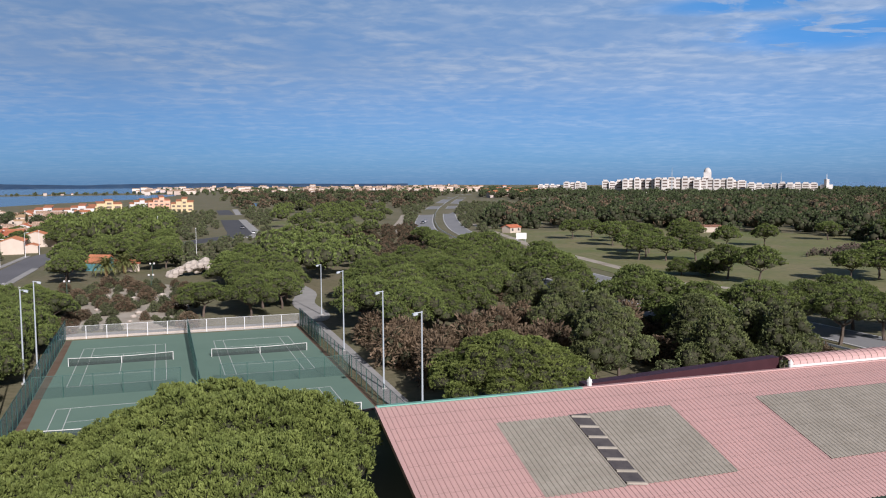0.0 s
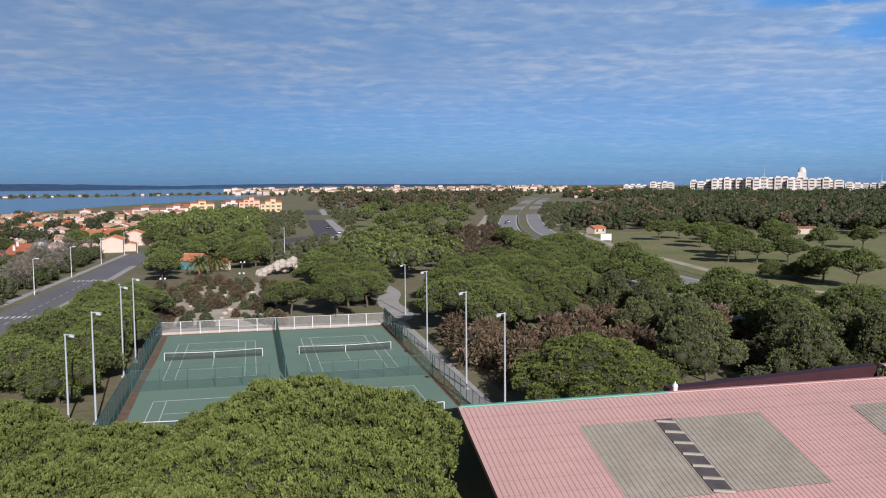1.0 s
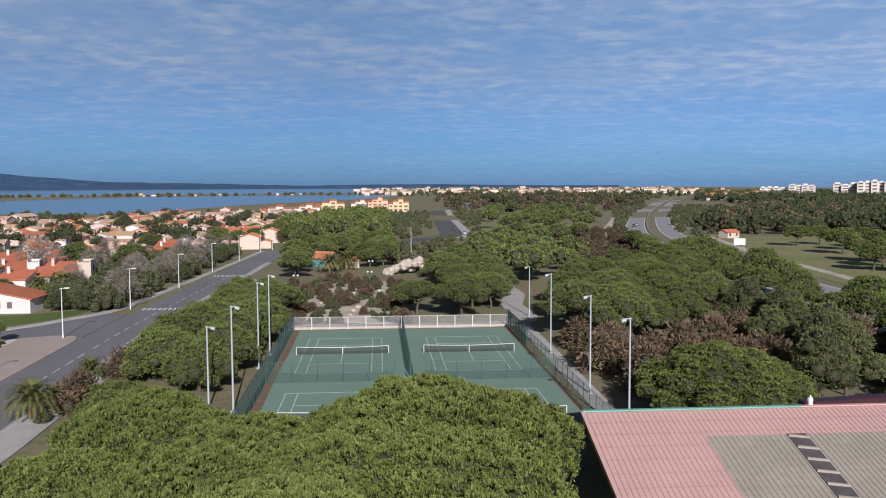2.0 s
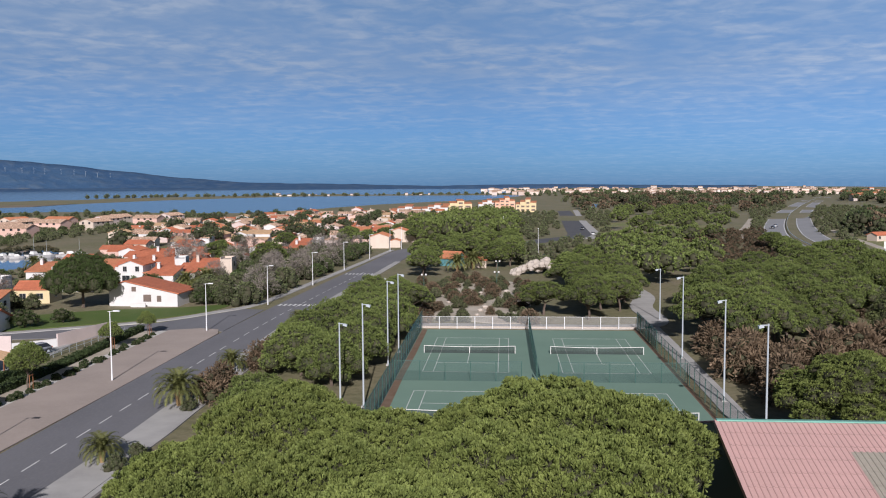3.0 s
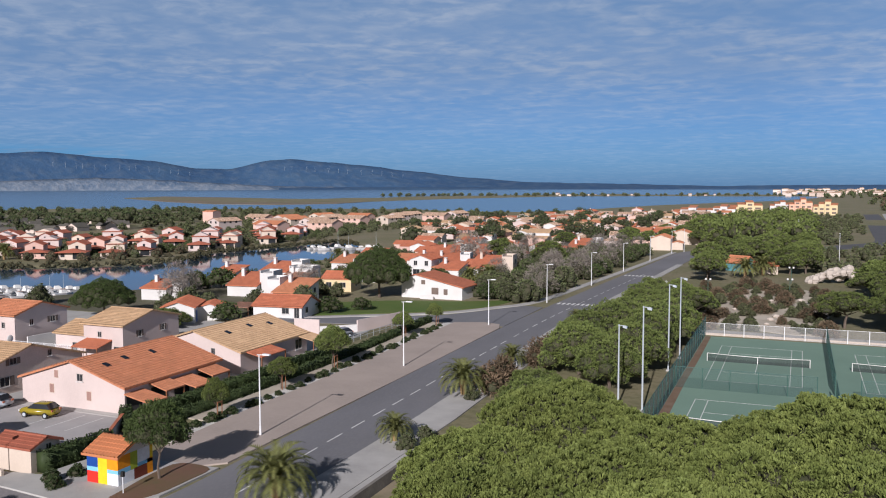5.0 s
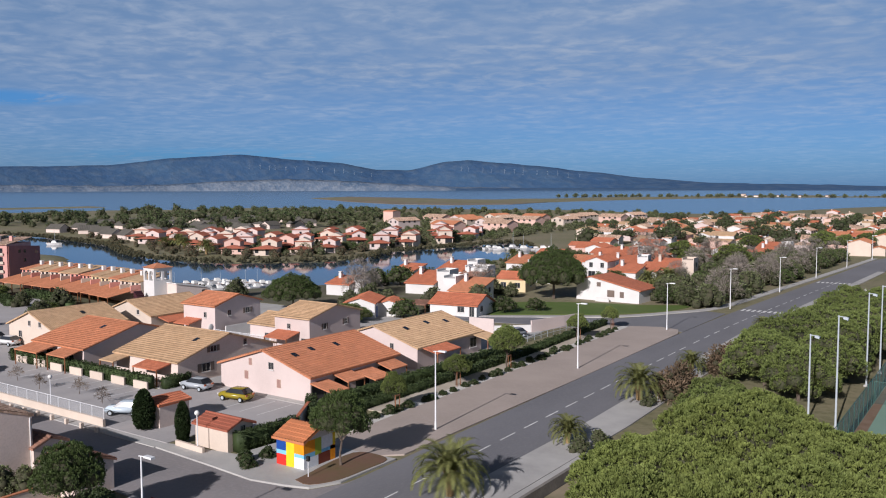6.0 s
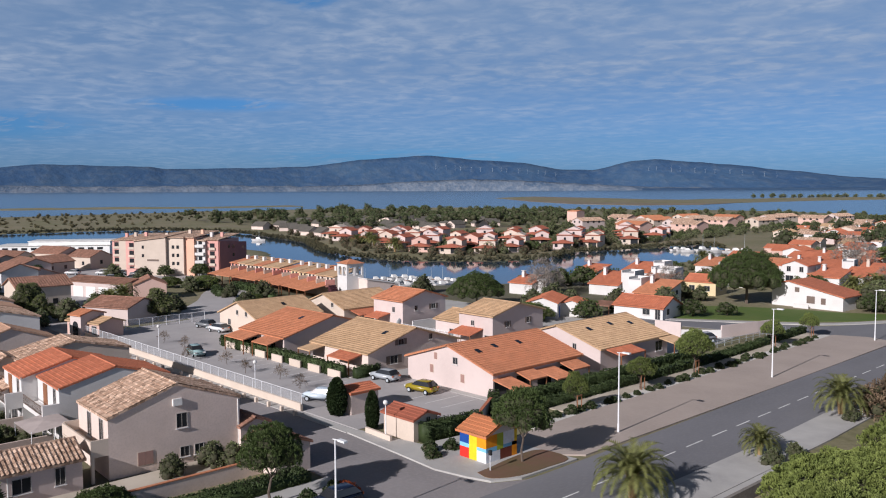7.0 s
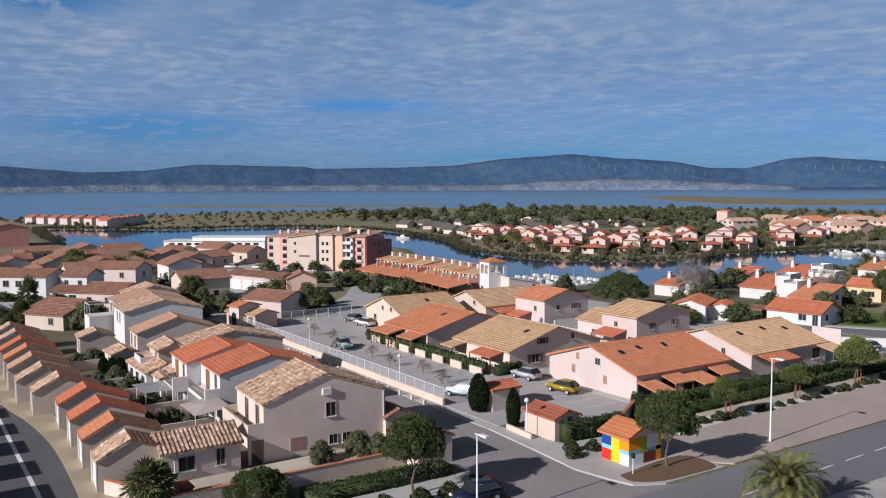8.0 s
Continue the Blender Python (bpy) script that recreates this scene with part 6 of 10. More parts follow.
for x, y in ((-47.4, -82.0), (-47.2, -84.5), (-47.6, -90), (-47.0, -93), (-47.3, -87)):
    low_bush(x, y, x * 90, 1.2)
for x, y in ((-48.9, -70.4), (-49.5, -67.5), (-50.3, -69.3)):
    low_bush(x, y, x * 90, 1.0)
red_shrub(-46.4, -81.4, 0, 1.0, 0.9)
red_shrub(-47.4, -80.9, 60, 0.8, 0.9)
fence_run("walkway_railing", -28.2, -31, -29.0, -8, 1.0, 1.6, MESH_LIGHT, METAL_WHITE, "white metal railing beside the walkway", 0.03, 0, False, (1.0, 0.5), "railing")
wall_run([(-25.1, -150), (-25.1, -90), (-25.1, -54.4)], 1.0, 0.3, material("stained_grey_concrete", (0.235, 0.215, 0.19), (0.17, 0.155, 0.14), scale=0.7, fine=5.0, bump=0.4, third=(0.13, 0.12, 0.105)), "low stained concrete wall beside the walkway")
single("pavement_east_edge", slab([(-27.05, -150), (-25.26, -150), (-25.26, -54.6), (-27.05, -50)], 0.085), CONCRETE, "pale concrete edge of the walkway", "pavement", "structure")
single("bank_ground", slab([(-24.9, -96), (-9, -96), (-9, -52), (-24.9, -50)], 0.06, 0.2), material("sandy_dry_bank", (0.30, 0.245, 0.175), (0.19, 0.17, 0.10), scale=0.3, fine=3.0, bump=0.5, depth=0.05, world_space=True), "sandy bank of dry grass below the pines", "bank", "structure")
for x, y in ((-27.5, -50.5), (-27.0, -47.5), (-28.3, -32)):
    olive_shrub(x, y, x * 70, 0.5)
for x, y in ((-26.8, -11.5), (-26.4, -8.5), (-27.6, -28), (-27.4, -24)):
    brown_shrub(x, y, y * 50, 0.9)

# painted kiosk at the corner
KIOSK_TILE = material("burnt_orange_tiles", (0.50, 0.19, 0.085), (0.42, 0.16, 0.075), scale=0.6, fine=3.0, bump=0.35)
kiosk = thing("painted_kiosk", -46.0, -66.3, 0.1, 0, "small kiosk painted in bright colour blocks under an orange roof", "kiosk")
part("wall", gable_body(3.2, 3.9, 2.35, 3.2), WALL_WHITE, kiosk)
for s in (-1, 1):
    part("roof", roof_slope(3.2, 1.95, 2.35, 3.2, 0.3, s, 0.36, 0.11, course=0.42), KIOSK_TILE, kiosk)
paints = {"blue": (0.01, 0.06, 0.28), "yellow": (0.78, 0.55, 0.02), "orange": (0.8, 0.28, 0.01), "red": (0.62, 0.03, 0.02), "white": (0.75, 0.77, 0.8), "sky": (0.2, 0.5, 0.72), "brown": (0.18, 0.04, 0.02), "green": (0.35, 0.42, 0.04)}
paints = {k: material(k + "_wall_paint", v, tuple(c_ * 0.85 for c_ in v), rough=0.6, bump=0.05, scale=2.0) for k, v in paints.items()}
for x0, x1, z0, z1, c in ((-1.6, -0.45, 1.3, 2.35, "blue"), (-0.45, 0.5, 0.55, 2.35, "yellow"), (0.5, 1.6, 1.25, 2.35, "orange"), (-1.6, -0.45, 0.0, 0.95, "red"), (-0.45, 0.5, 0.0, 0.55, "yellow"), (0.5, 1.6, 0.0, 0.95, "white"),
                          (-1.6, -0.45, 0.95, 1.3, "sky"), (0.5, 1.6, 0.95, 1.25, "sky")):
    part("painted_panel", Geo().box(x0, -1.963, z0, x1, -1.95, z1), paints[c], kiosk, c + " painted block")
for y0, y1, z0, z1, c in ((-1.95, -0.6, 1.3, 2.35, "orange"), (-0.6, 0.2, 0.9, 2.35, "green"), (0.2, 1.6, 1.25, 2.35, "white"), (-1.95, -0.2, 0.0, 0.9, "white"), (-0.2, 1.3, 0.0, 0.95, "brown"), (1.3, 1.95, 0.0, 1.3, "orange"),
                          (0.2, 1.95, 0.95, 1.25, "sky"), (-1.95, -0.6, 0.9, 1.3, "sky"), (1.6, 1.95, 1.3, 2.35, "yellow")):
    part("painted_panel", Geo().box(1.6, y0, z0, 1.613, y1, z1), paints[c], kiosk, c + " painted block")
sign = thing("sign_post", -42.9, -69.3, 0.1, 0, "thin white post with a small dark box", "sign post")
part("pole", Geo().tube((0, 0, 0), (0, 0, 1.7), 0.04, 0.04, 6), METAL_WHITE, sign)
part("box", Geo().box(-0.13, -0.1, 1.35, 0.13, 0.1, 1.75), BLACK, sign)

# ---------- houses by the car park ----------
oh = house(-67.0, -43.5, 15.6, 14.6, 2.75, 5.0, 90, WALL_PINK, ROOF_ORANGE, "long pale pink house with a low orange tiled roof", [("-x", -1.2, 3.0, 0.75, 0.75), ("-x", -2.4, 1.0, 0.6, 0.95, 2), ("-x", 2.2, 3.1, 0.5, 0.8, 2), ("-x", 2.9, 1.4, 0.6, 0.95, 2)],
           skylights=[(-5.4, 0.36, -1), (-2.2, 0.30, -1), (2.0, 0.32, -1)], pitch=0.5, rib=0.14)
for k, (a0, a1, z) in enumerate(((-7.9, -5.0, 2.15), (-4.2, -1.2, 2.55), (-0.5, 2.6, 2.2), (3.6, 6.8, 2.55))):
    lean_to(oh, a0, a1, -10.6 + 0.9 * (k % 2), -7.32, z - 0.75, z - 0.1, ROOF_ORANGE)
    part("terrace_door", Geo().box(a0 + 0.3, -7.34, 0.1, a1 - 0.3, -7.29, 1.95), GLASS, oh)
bh = house(-67.2, -23.2, 15.6, 14.4, 2.75, 5.0, 90, WALL_PINK, ROOF_SAND, "long pale pink house with a low sand-coloured tiled roof", [("-x", -3.0, 2.2, 0.55, 0.8), ("-x", 2.2, 3.0, 0.5, 0.7), ("-y", 5.6, 0.9, 1.6, 1.3)],
           skylights=[(-4.0, 0.35, -1), (1.2, 0.3, -1), (5.0, 0.4, -1)])
lean_to(bh, -7.0, -1.5, -9.9, -6.9, 2.1, 2.75, ROOF_RED)
lean_to(bh, 5.2, 8.6, -10.0, -7.0, 2.1, 2.7, ROOF_SAND)
lb = house(-84.6, -46.5, 12.2, 15.6, 2.75, 5.1, 0, WALL_GREY, ROOF_SAND, "house with a broad sand-coloured tiled roof and grey-pink gable", [("+x", -2.4, 3.3, 0.9, 0.7, 1), ("+x", 2.8, 3.4, 0.5, 0.7), ("+x", -3.6, 1.0, 1.2, 1.0, 1), ("+x", 3.6, 1.6, 0.7, 0.4)], skylights=[(3.2, 0.35, -1)])
lean_to(lb, 0.2, 4.9, -10.0, -7.2, 1.95, 2.6, ROOF_RED)
lean_to(lb, -6.1, -3.2, -10.3, -7.4, 2.1, 2.6, ROOF_SAND)
mo = house(-101.3, -47.6, 11.6, 16.4, 2.75, 5.0, 0, WALL_PINK, ROOF_ORANGE, "low house with a broad orange tiled roof", [("-y", -2, 0.8, 1.4, 1.2), ("-y", 3, 0.1, 1.0, 2.1)], skylights=[(1.5, 0.3, -1)])
lean_to(mo, -5.6, -0.2, -11.2, -7.9, 2.0, 2.7, ROOF_ORANGE)
lean_to(mo, 1.4, 5.6, -10.8, -7.9, 2.0, 2.7, ROOF_ORANGE)
fb = house(-117.5, -44.4, 12.2, 12.0, 2.9, 5.1, 90, WALL_CREAM, ROOF_SAND, "cream gabled house with a sand-coloured tiled roof", [("-x", -2.6, 3.1, 0.6, 0.7), ("-x", 0.2, 3.1, 0.6, 0.7), ("-x", 2.8, 1.2, 0.8, 0.9), ("-x", -3.6, 1.2, 0.7, 0.9)], skylights=[(1.0, 0.4, -1)])
fb2 = house(-117.2, -27.8, 12.2, 12.0, 2.9, 5.0, 90, WALL_CREAM, ROOF_SAND, "second cream gabled house with a sand-coloured roof", [("-x", -2.6, 3.0, 0.6, 0.7), ("-x", 1.2, 1.4, 0.6, 0.8)])
lean_to(fb2, -5.0, 0.0, -9.0, -5.8, 2.0, 2.7, ROOF_RED)
lean_to(fb2, 1.0, 5.5, -9.0, -5.8, 2.0, 2.7, ROOF_RED)
sq1 = house(-104.2, -25.2, 7.6, 9.6, 4.9, 6.3, 0, WALL_PINK, ROOF_ORANGE, "two-storey pale pink house with an orange roof", [("+x", -1.9, 3.2, 0.6, 0.8), ("+x", 2.0, 3.2, 0.9, 0.8, 1), ("-y", 1.5, 3.0, 0.6, 0.8)])
lean_to(sq1, -3.2, 0.6, -7.4, -4.8, 2.0, 2.6, ROOF_RED)
sq2 = house(-83.0, -25.0, 7.0, 11.2, 4.8, 6.2, 0, WALL_PINK, ROOF_SAND, "two-storey pale pink house with a sand-coloured roof", [("+x", -2.4, 3.0, 0.6, 0.8, 1), ("+x", 2.2, 3.2, 0.6, 0.8, 1), ("-y", -0.6, 3.1, 0.6, 0.7), ("-y", 2.4, 0.6, 1.0, 1.3)])
sq2b = house(-89.4, -26.2, 5.6, 8.0, 3.1, 4.3, 0, WALL_PINK, ROOF_SAND, "low annexe with a sand-coloured roof", [("-y", 0.8, 0.7, 0.8, 1.2)])
lean_to(sq2, -3.0, 1.6, -8.4, -5.6, 2.0, 2.7, ROOF_RED)
wall_run([(-70.4, -2.4), (-66.0, -1.9)], 2.3, 0.25, WALL_PINK, "pale pink garden wall panel")
wall_run([(-61.4, 2.2), (-59.4, 9.9), (-58.6, 14.0)], 1.9, 0.25, WALL_PINK, "long pale pink garden wall")
wall_run([(-66.0, -1.9), (-61.4, 2.2)], 1.2, 0.2, WALL_WHITE, "low white wall of a yard")
fence_run("yard_railing", -58.0, -9.5, -56.6, 14.0, 1.0, 2.0, MESH_DARK, METAL_GREY, "grey railing beside the clipped hedge", 0.03, 0, False, (1.0, 0.5), "railing")
car(-61.4, -3.4, 60, (0.30, 0.31, 0.33), "grey van parked behind the hedge")
st_ = thing("outdoor_stair", -60.8, -15.6, 0, 0, "white rendered outdoor steps with parapet", "stairs")
for k in range(6):
    part("step", Geo().box(-0.6 - 0.3 * k, -1.0, -0.05, -0.3 - 0.3 * k, 1.0, 0.18 * (k + 1)), WALL_WHITE, st_)
part("parapet", Geo().add([(-2.4, -1.2, 0), (0, -1.2, 0), (0, -1.2, 0.9), (-2.4, -1.2, 2.0), (-2.4, -1.0, 0), (0, -1.0, 0), (0, -1.0, 0.9), (-2.4, -1.0, 2.0)], [(0, 1, 2, 3), (7, 6, 5, 4), (3, 2, 6, 7), (1, 5, 6, 2), (0, 3, 7, 4)]), WALL_WHITE, st_)
cy_ = house(-92.6, -22.6, 3.2, 3.0, 2.2, 2.9, 90, WALL_WHITE, ROOF_RED, "small white courtyard shed with red roof", name="outbuilding", over=0.2)
wall_run([(-99.6, -28.6), (-99.4, -21.2), (-88.0, -20.6)], 1.7, 0.2, WALL_WHITE, "white courtyard wall")
fence_run("courtyard_fence", -100.0, -31.2, -87.0, -31.0, 1.6, 2.2, RAIL, METAL_WHITE, "white slatted courtyard fence", 0.05)
part("satellite_dish", Geo().ball(-5.0, 6.6, 4.0, 0.12, 0.5, 0.5, 8, 6), FRAME_WHITE, lb, "white satellite dish")
gate = house(-55.7, -67.0, 4.4, 3.0, 2.05, 2.6, 0, WALL_CREAM, ROOF_DEEP, "small cream outbuilding with a red tiled roof", [("+x", 0.3, 1.5, 0.5, 0.6)], name="outbuilding", over=0.25)
shed = house(-66.6, -65.3, 3.6, 3.2, 2.2, 2.6, 90, WALL_GREY, ROOF_RED, "small garage with a low red roof", name="outbuilding", over=0.2)
wall_run([(-53.4, -65.3), (-53.0, -60.5), (-56.5, -55.0)], 1.3, 0.25, WALL_GREY, "garden wall with red tile coping", ROOF_RED)
cypress(-66.0, -68.2, 0, 0.92, 0.95)
cypress(-59.6, -68.6, 90, 0.62, 1.35)
globe_lamp(-55.9, -69.9)
globe_lamp(-80.6, -69.2)
globe_lamp(-112.6, -66.2)
wall_run([(-55.0, -70.0), (-59.0, -69.8)], 0.6, 0.25, WALL_CREAM, "low cream wall beside the pavement")
wall_run([(-70.0, -69.9), (-134.0, -69.9)], 0.85, 0.3, WALL_CREAM, "long cream wall of the car park")
fence_run("car_park_railing", -70.0, -69.9, -134.0, -69.9, 1.1, 2.0, RAIL, METAL_WHITE, "white railing on the car park wall", 0.03, 0.85, False, (1.0,), "railing")
fence_run("car_park_fence", -133.8, -69.5, -133.8, -48, 1.7, 2.4, RAIL, METAL_WHITE, "white mesh fence at the end of the car park", 0.04, 0.0, False, (1.0,))
for k in range(19):
    b_ = thing("bollard", -69.0 - k * 2.6, -71.35, 0, 0, "short pale concrete bollard at the roadside", "bollard", "bollards along the street")
    part("shaft", Geo().box(-0.16, -0.16, -0.05, 0.16, 0.16, 0.5), WALL_CREAM, b_)
    part("cap", Geo().add([(-0.16, -0.16, 0.5), (0.16, -0.16, 0.5), (0.16, 0.16, 0.5), (-0.16, 0.16, 0.5), (-0.09, -0.09, 0.58), (0.09, -0.09, 0.58), (0.09, 0.09, 0.58), (-0.09, 0.09, 0.58)],
                          [(0, 1, 5, 4), (1, 2, 6, 5), (2, 3, 7, 6), (3, 0, 4, 7), (4, 5, 6, 7)]), WALL_CREAM, b_)
for k in range(7):
    x = -79.5 - k * 4.4
    wall_run([(x, -57.9 + (0.3 if k > 4 else 0)), (x - 2.6, -57.9 + (0.3 if k > 4 else 0))], 0.95, 0.2, WALL_CREAM, "short cream garden wall panel")
    hedge(x - 4.3, -57.2, x - 0.2, -57.2, 1.5, 0.9, seed=30 + k)
hedge(-78.6, -52.6, -78.4, -56.5, 1.3, 0.9, seed=41)
car(-75.0, -54.4, 5, (0.36, 0.39, 0.42), "silver grey hatchback parked by the houses")
car(-67.3, -55.2, 8, (0.28, 0.215, 0.02), "mustard yellow hatchback parked by the pink house")
car(-105.7, -63.9, 170, (0.25, 0.36, 0.36), "pale green hatchback parked in the car park")
car(-121.2, -52.0, 8, (0.62, 0.62, 0.62), "white hatchback parked in the car park")
car(-126.3, -51.6, 10, (0.16, 0.17, 0.18), "dark grey hatchback parked in the car park")
car(-72.4, -65.8, 30, (0.5, 0.58, 0.64), "pale blue hatchback parked near the cypress")
car(-45.4, -83.2, 88, (0.012, 0.018, 0.04), "dark blue car parked on the street")

# ---------- terrace south of the side street ----------
nh = house(-66.3, -87.2, 7.6, 11.6, 5.0, 7.0, -3, WALL_GREY, ROOF_MOTTLED, "two-storey grey-pink house with mottled tiled roof and balcony",
           [("+x", 0.4, 3.3, 0.9, 1.2), ("+x", 0.6, 0.75, 0.75, 0.8), ("+x", 1.9, 0.75, 0.75, 0.8), ("+x", -2.8, 0.7, 1.3, 1.1, 2), ("-y", 2.2, 2.75, 0.9, 2.0), ("-y", -0.8, 2.75, 0.9, 2.0)], over=0.12, rib=0.09, pitch=0.24)
bal = part("balcony", Geo().box(-3.8, -7.2, 2.35, 3.64, -5.8, 2.52), WALL_CREAM, nh)
part("parapet", Geo().box(-3.8, -7.2, 2.55, 3.62, -7.05, 3.4).box(3.65, -7.2, 2.1, 3.8, -5.8, 3.5).box(-3.8, -7.05, 2.62, -3.65, -5.8, 3.5), WALL_CREAM, bal)
for px in (-3.7, 3.6):
    part("pillar", Geo().box(px, -7.2, -0.1, px + 0.25, -6.95, 2.45), WALL_CREAM, nh)
part("air_unit", Geo().box(3.8, -0.4, 5.25, 4.02, 0.4, 5.85), FRAME_WHITE, nh, "white air conditioning unit")
part("drain_pipe", Geo().tube((3.86, 5.6, 0), (3.86, 5.6, 4.9), 0.05, 0.05, 6), FRAME_WHITE, nh)
corner_garage = house(-56.4, -81.3, 4.6, 3.4, 2.3, 2.95, 0, WALL_GREY, ROOF_BROWN, "low grey garage with dark brown tiles at the corner", name="outbuilding", over=0.2)
annex = house(-64.0, -80.3, 4.5, 3.0, 2.3, 2.9, 0, WALL_GREY, ROOF_BROWN, "low lean-to annexe with brown tiles", name="outbuilding", over=0.15)
ext = house(-64.2, -98.75, 6.4, 4.2, 2.5, 3.6, 90, WALL_PINK, ROOF_MOTTLED, "single-storey wing with heavy mottled canal tiles", [("-y", -1.3, 0.9, 1.3, 1.1), ("-y", 1.5, 0.9, 0.7, 1.3)], over=0.25, rib=0.14, pitch=0.36)
part("drain_pipe", Geo().tube((-2.3, -2.2, 0), (-2.3, -2.2, 2.4), 0.05, 0.05, 6), FRAME_WHITE, ext)
single("patio", slab([(-62.0, -101.6), (-56.5, -101.2), (-56.5, -83.6), (-62.6, -83.6)], 0.05), SAND, "pale sandy patio beside the grey-pink house", "patio", "structure")
planter = single("planter", Geo().box(-0.9, -0.5, 0.05, 0.9, 0.5, 0.95).box(-1.0, -0.6, 0.95, 1.0, 0.6, 1.05), ROOF_DEEP, "low red tiled planter at the patio's edge", "planter")
planter.location = (-58.6, -101.4, 0)
for x, y, W, D in ((-80.0, -86.8, 7.2, 10.6), (-87.2, -88.3, 6.8, 9.8)):
    t_ = house(x, y, W, D, 4.9, 6.3, -3, WALL_WHITE, ROOF_RED, "two-storey white terrace house with bright red roof and wooden doors", [("-y", 2.2, 2.75, 0.8, 2.0), ("-y", 0.4, 0.1, 2.0, 2.1)], over=0.12, group="terrace houses")
    f_ = -D / 2
    b_ = part("balcony", Geo().box(-W / 2, f_ - 1.4, 2.1, W / 2 - 0.3, f_, 2.5), WALL_WHITE, t_)
    part("railing", Geo().box(-W / 2, f_ - 1.4, 2.5, W / 2 - 0.3, f_ - 1.34, 2.57).box(-W / 2, f_ - 1.4, 3.3, W / 2 - 0.3, f_ - 1.33, 3.38), SHUTTER, b_)
    for i in range(26):
        part("baluster", Geo().box(-W / 2 + 0.05 + i * 0.25, f_ - 1.39, 2.55, -W / 2 + 0.08 + i * 0.25, f_ - 1.36, 3.32), SHUTTER, b_)
    part("party_wall", Geo().box(W / 2 - 0.27, f_ - 1.5, 2.0, W / 2, f_, 3.6), WALL_WHITE, t_)
    part("pillar", Geo().box(W / 2 - 0.27, f_ - 1.5, -0.1, W / 2, f_ - 1.2, 2.0), WALL_WHITE, t_)
    part("door", Geo().box(-1.6, f_ - 0.04, 2.5, -0.2, f_, 4.7), WOOD, t_, "brown wooden balcony door")
    part("ridge_edge", Geo().box(W / 2 - 0.02, f_ - 0.1, 4.78, W / 2 + 0.16, f_, 5.06), FRAME_WHITE, t_)
TERRACE = [(-96.4, -84.5, 5.4, 12.2, 4.8, 6.2, WALL_CREAM, ROOF_MOTTLED), (-107.6, -88.0, 4.8, 10.2, 5.0, 6.7, WALL_GREY, ROOF_ROSE), 
           (-129.6, -84.2, 9.0, 11.6, 5.0, 6.4, WALL_WHITE, ROOF_MOTTLED), (-140.6, -83.0, 8.0, 11.0, 4.9, 6.2, WALL_CREAM, ROOF_ROSE), (-152.5, -79.5, 7.0, 9.0, 4.6, 6.0, WALL_GREY, ROOF_MOTTLED), (-122.5, -95.0, 4.0, 4.5, 2.6, 3.4, WALL_CREAM, ROOF_MOTTLED)]
for x, y, W, D, e, r, wm, rm in TERRACE:
    house(x, y, W, D, e, r, -3, wm, rm, "cream terrace house with mottled canal tile roof" if rm is ROOF_MOTTLED else "terrace house with weathered tiled roof", [("-y", -1.2, e - 1.9, 0.7, 1.5), ("-y", 1.0, e - 1.9, 0.7, 1.5)], over=0.2, rib=0.09, pitch=0.26, group="terrace houses")
# low wings and the small upper storey between the mottled and the sand-coloured roofs
for x, y, W, D, e, r, wm in ((-96.6, -93.2, 8.4, 4.6, 2.6, 3.4, WALL_WHITE), (-90.6, -92.7, 3.2, 4.2, 2.5, 3.3, WALL_WHITE), (-107.6, -94.6, 4.4, 3.4, 2.6, 3.2, WALL_CREAM)):
    house(x, y, W, D, e, r, 0, wm, ROOF_MOTTLED, "low tiled wing with white garden doors", [("-y", u, 0.1, 1.2, 2.0) for u in ((-2.4, 0.2, 2.8) if W > 6 else (0.4,))], over=0.25, rib=0.09, pitch=0.26, group="terrace houses")
up_ = house(-97.6, -91.4, 4.9, 3.6, 4.5, 5.2, -3, WALL_CREAM, ROOF_MOTTLED, "small upper storey with a white-walled balcony", [("-y", 1.3, 2.9, 0.8, 1.7)], over=0.3, rib=0.09, pitch=0.26, group="terrace houses")
part("balcony", Geo().box(-2.5, -3.6, 2.6, 1.2, -1.8, 2.8).box(-2.5, -3.6, 2.8, 1.2, -3.48, 3.7).box(1.08, -3.48, 2.8, 1.2, -1.8, 3.7).box(-2.5, -3.48, 2.8, -2.38, -1.8, 3.7), WALL_WHITE, up_)
ter = thing("roof_terrace", -137.4, -91.2, 0, 0, "white roof terrace with a slim metal frame", "terrace")
part("wall", Geo().box(-1.9, -2.0, -0.1, 1.9, 2.0, 3.4), WALL_WHITE, ter)
for px in (-1.85, 0, 1.85):
    for py in (-1.95, 1.95):
        part("post", Geo().box(px - 0.04, py - 0.04, 3.4, px + 0.04, py + 0.04, 5.3), METAL_WHITE, ter)
part("rail", Geo().box(-1.9, -2.0, 5.25, 1.9, -1.9, 5.35).box(-1.9, 1.9, 5.25, 1.9, 2.0, 5.35).box(1.8, -1.9, 5.25, 1.9, 1.9, 5.35).box(-1.9, -1.9, 5.25, -1.8, 1.9, 5.35), METAL_WHITE, ter)
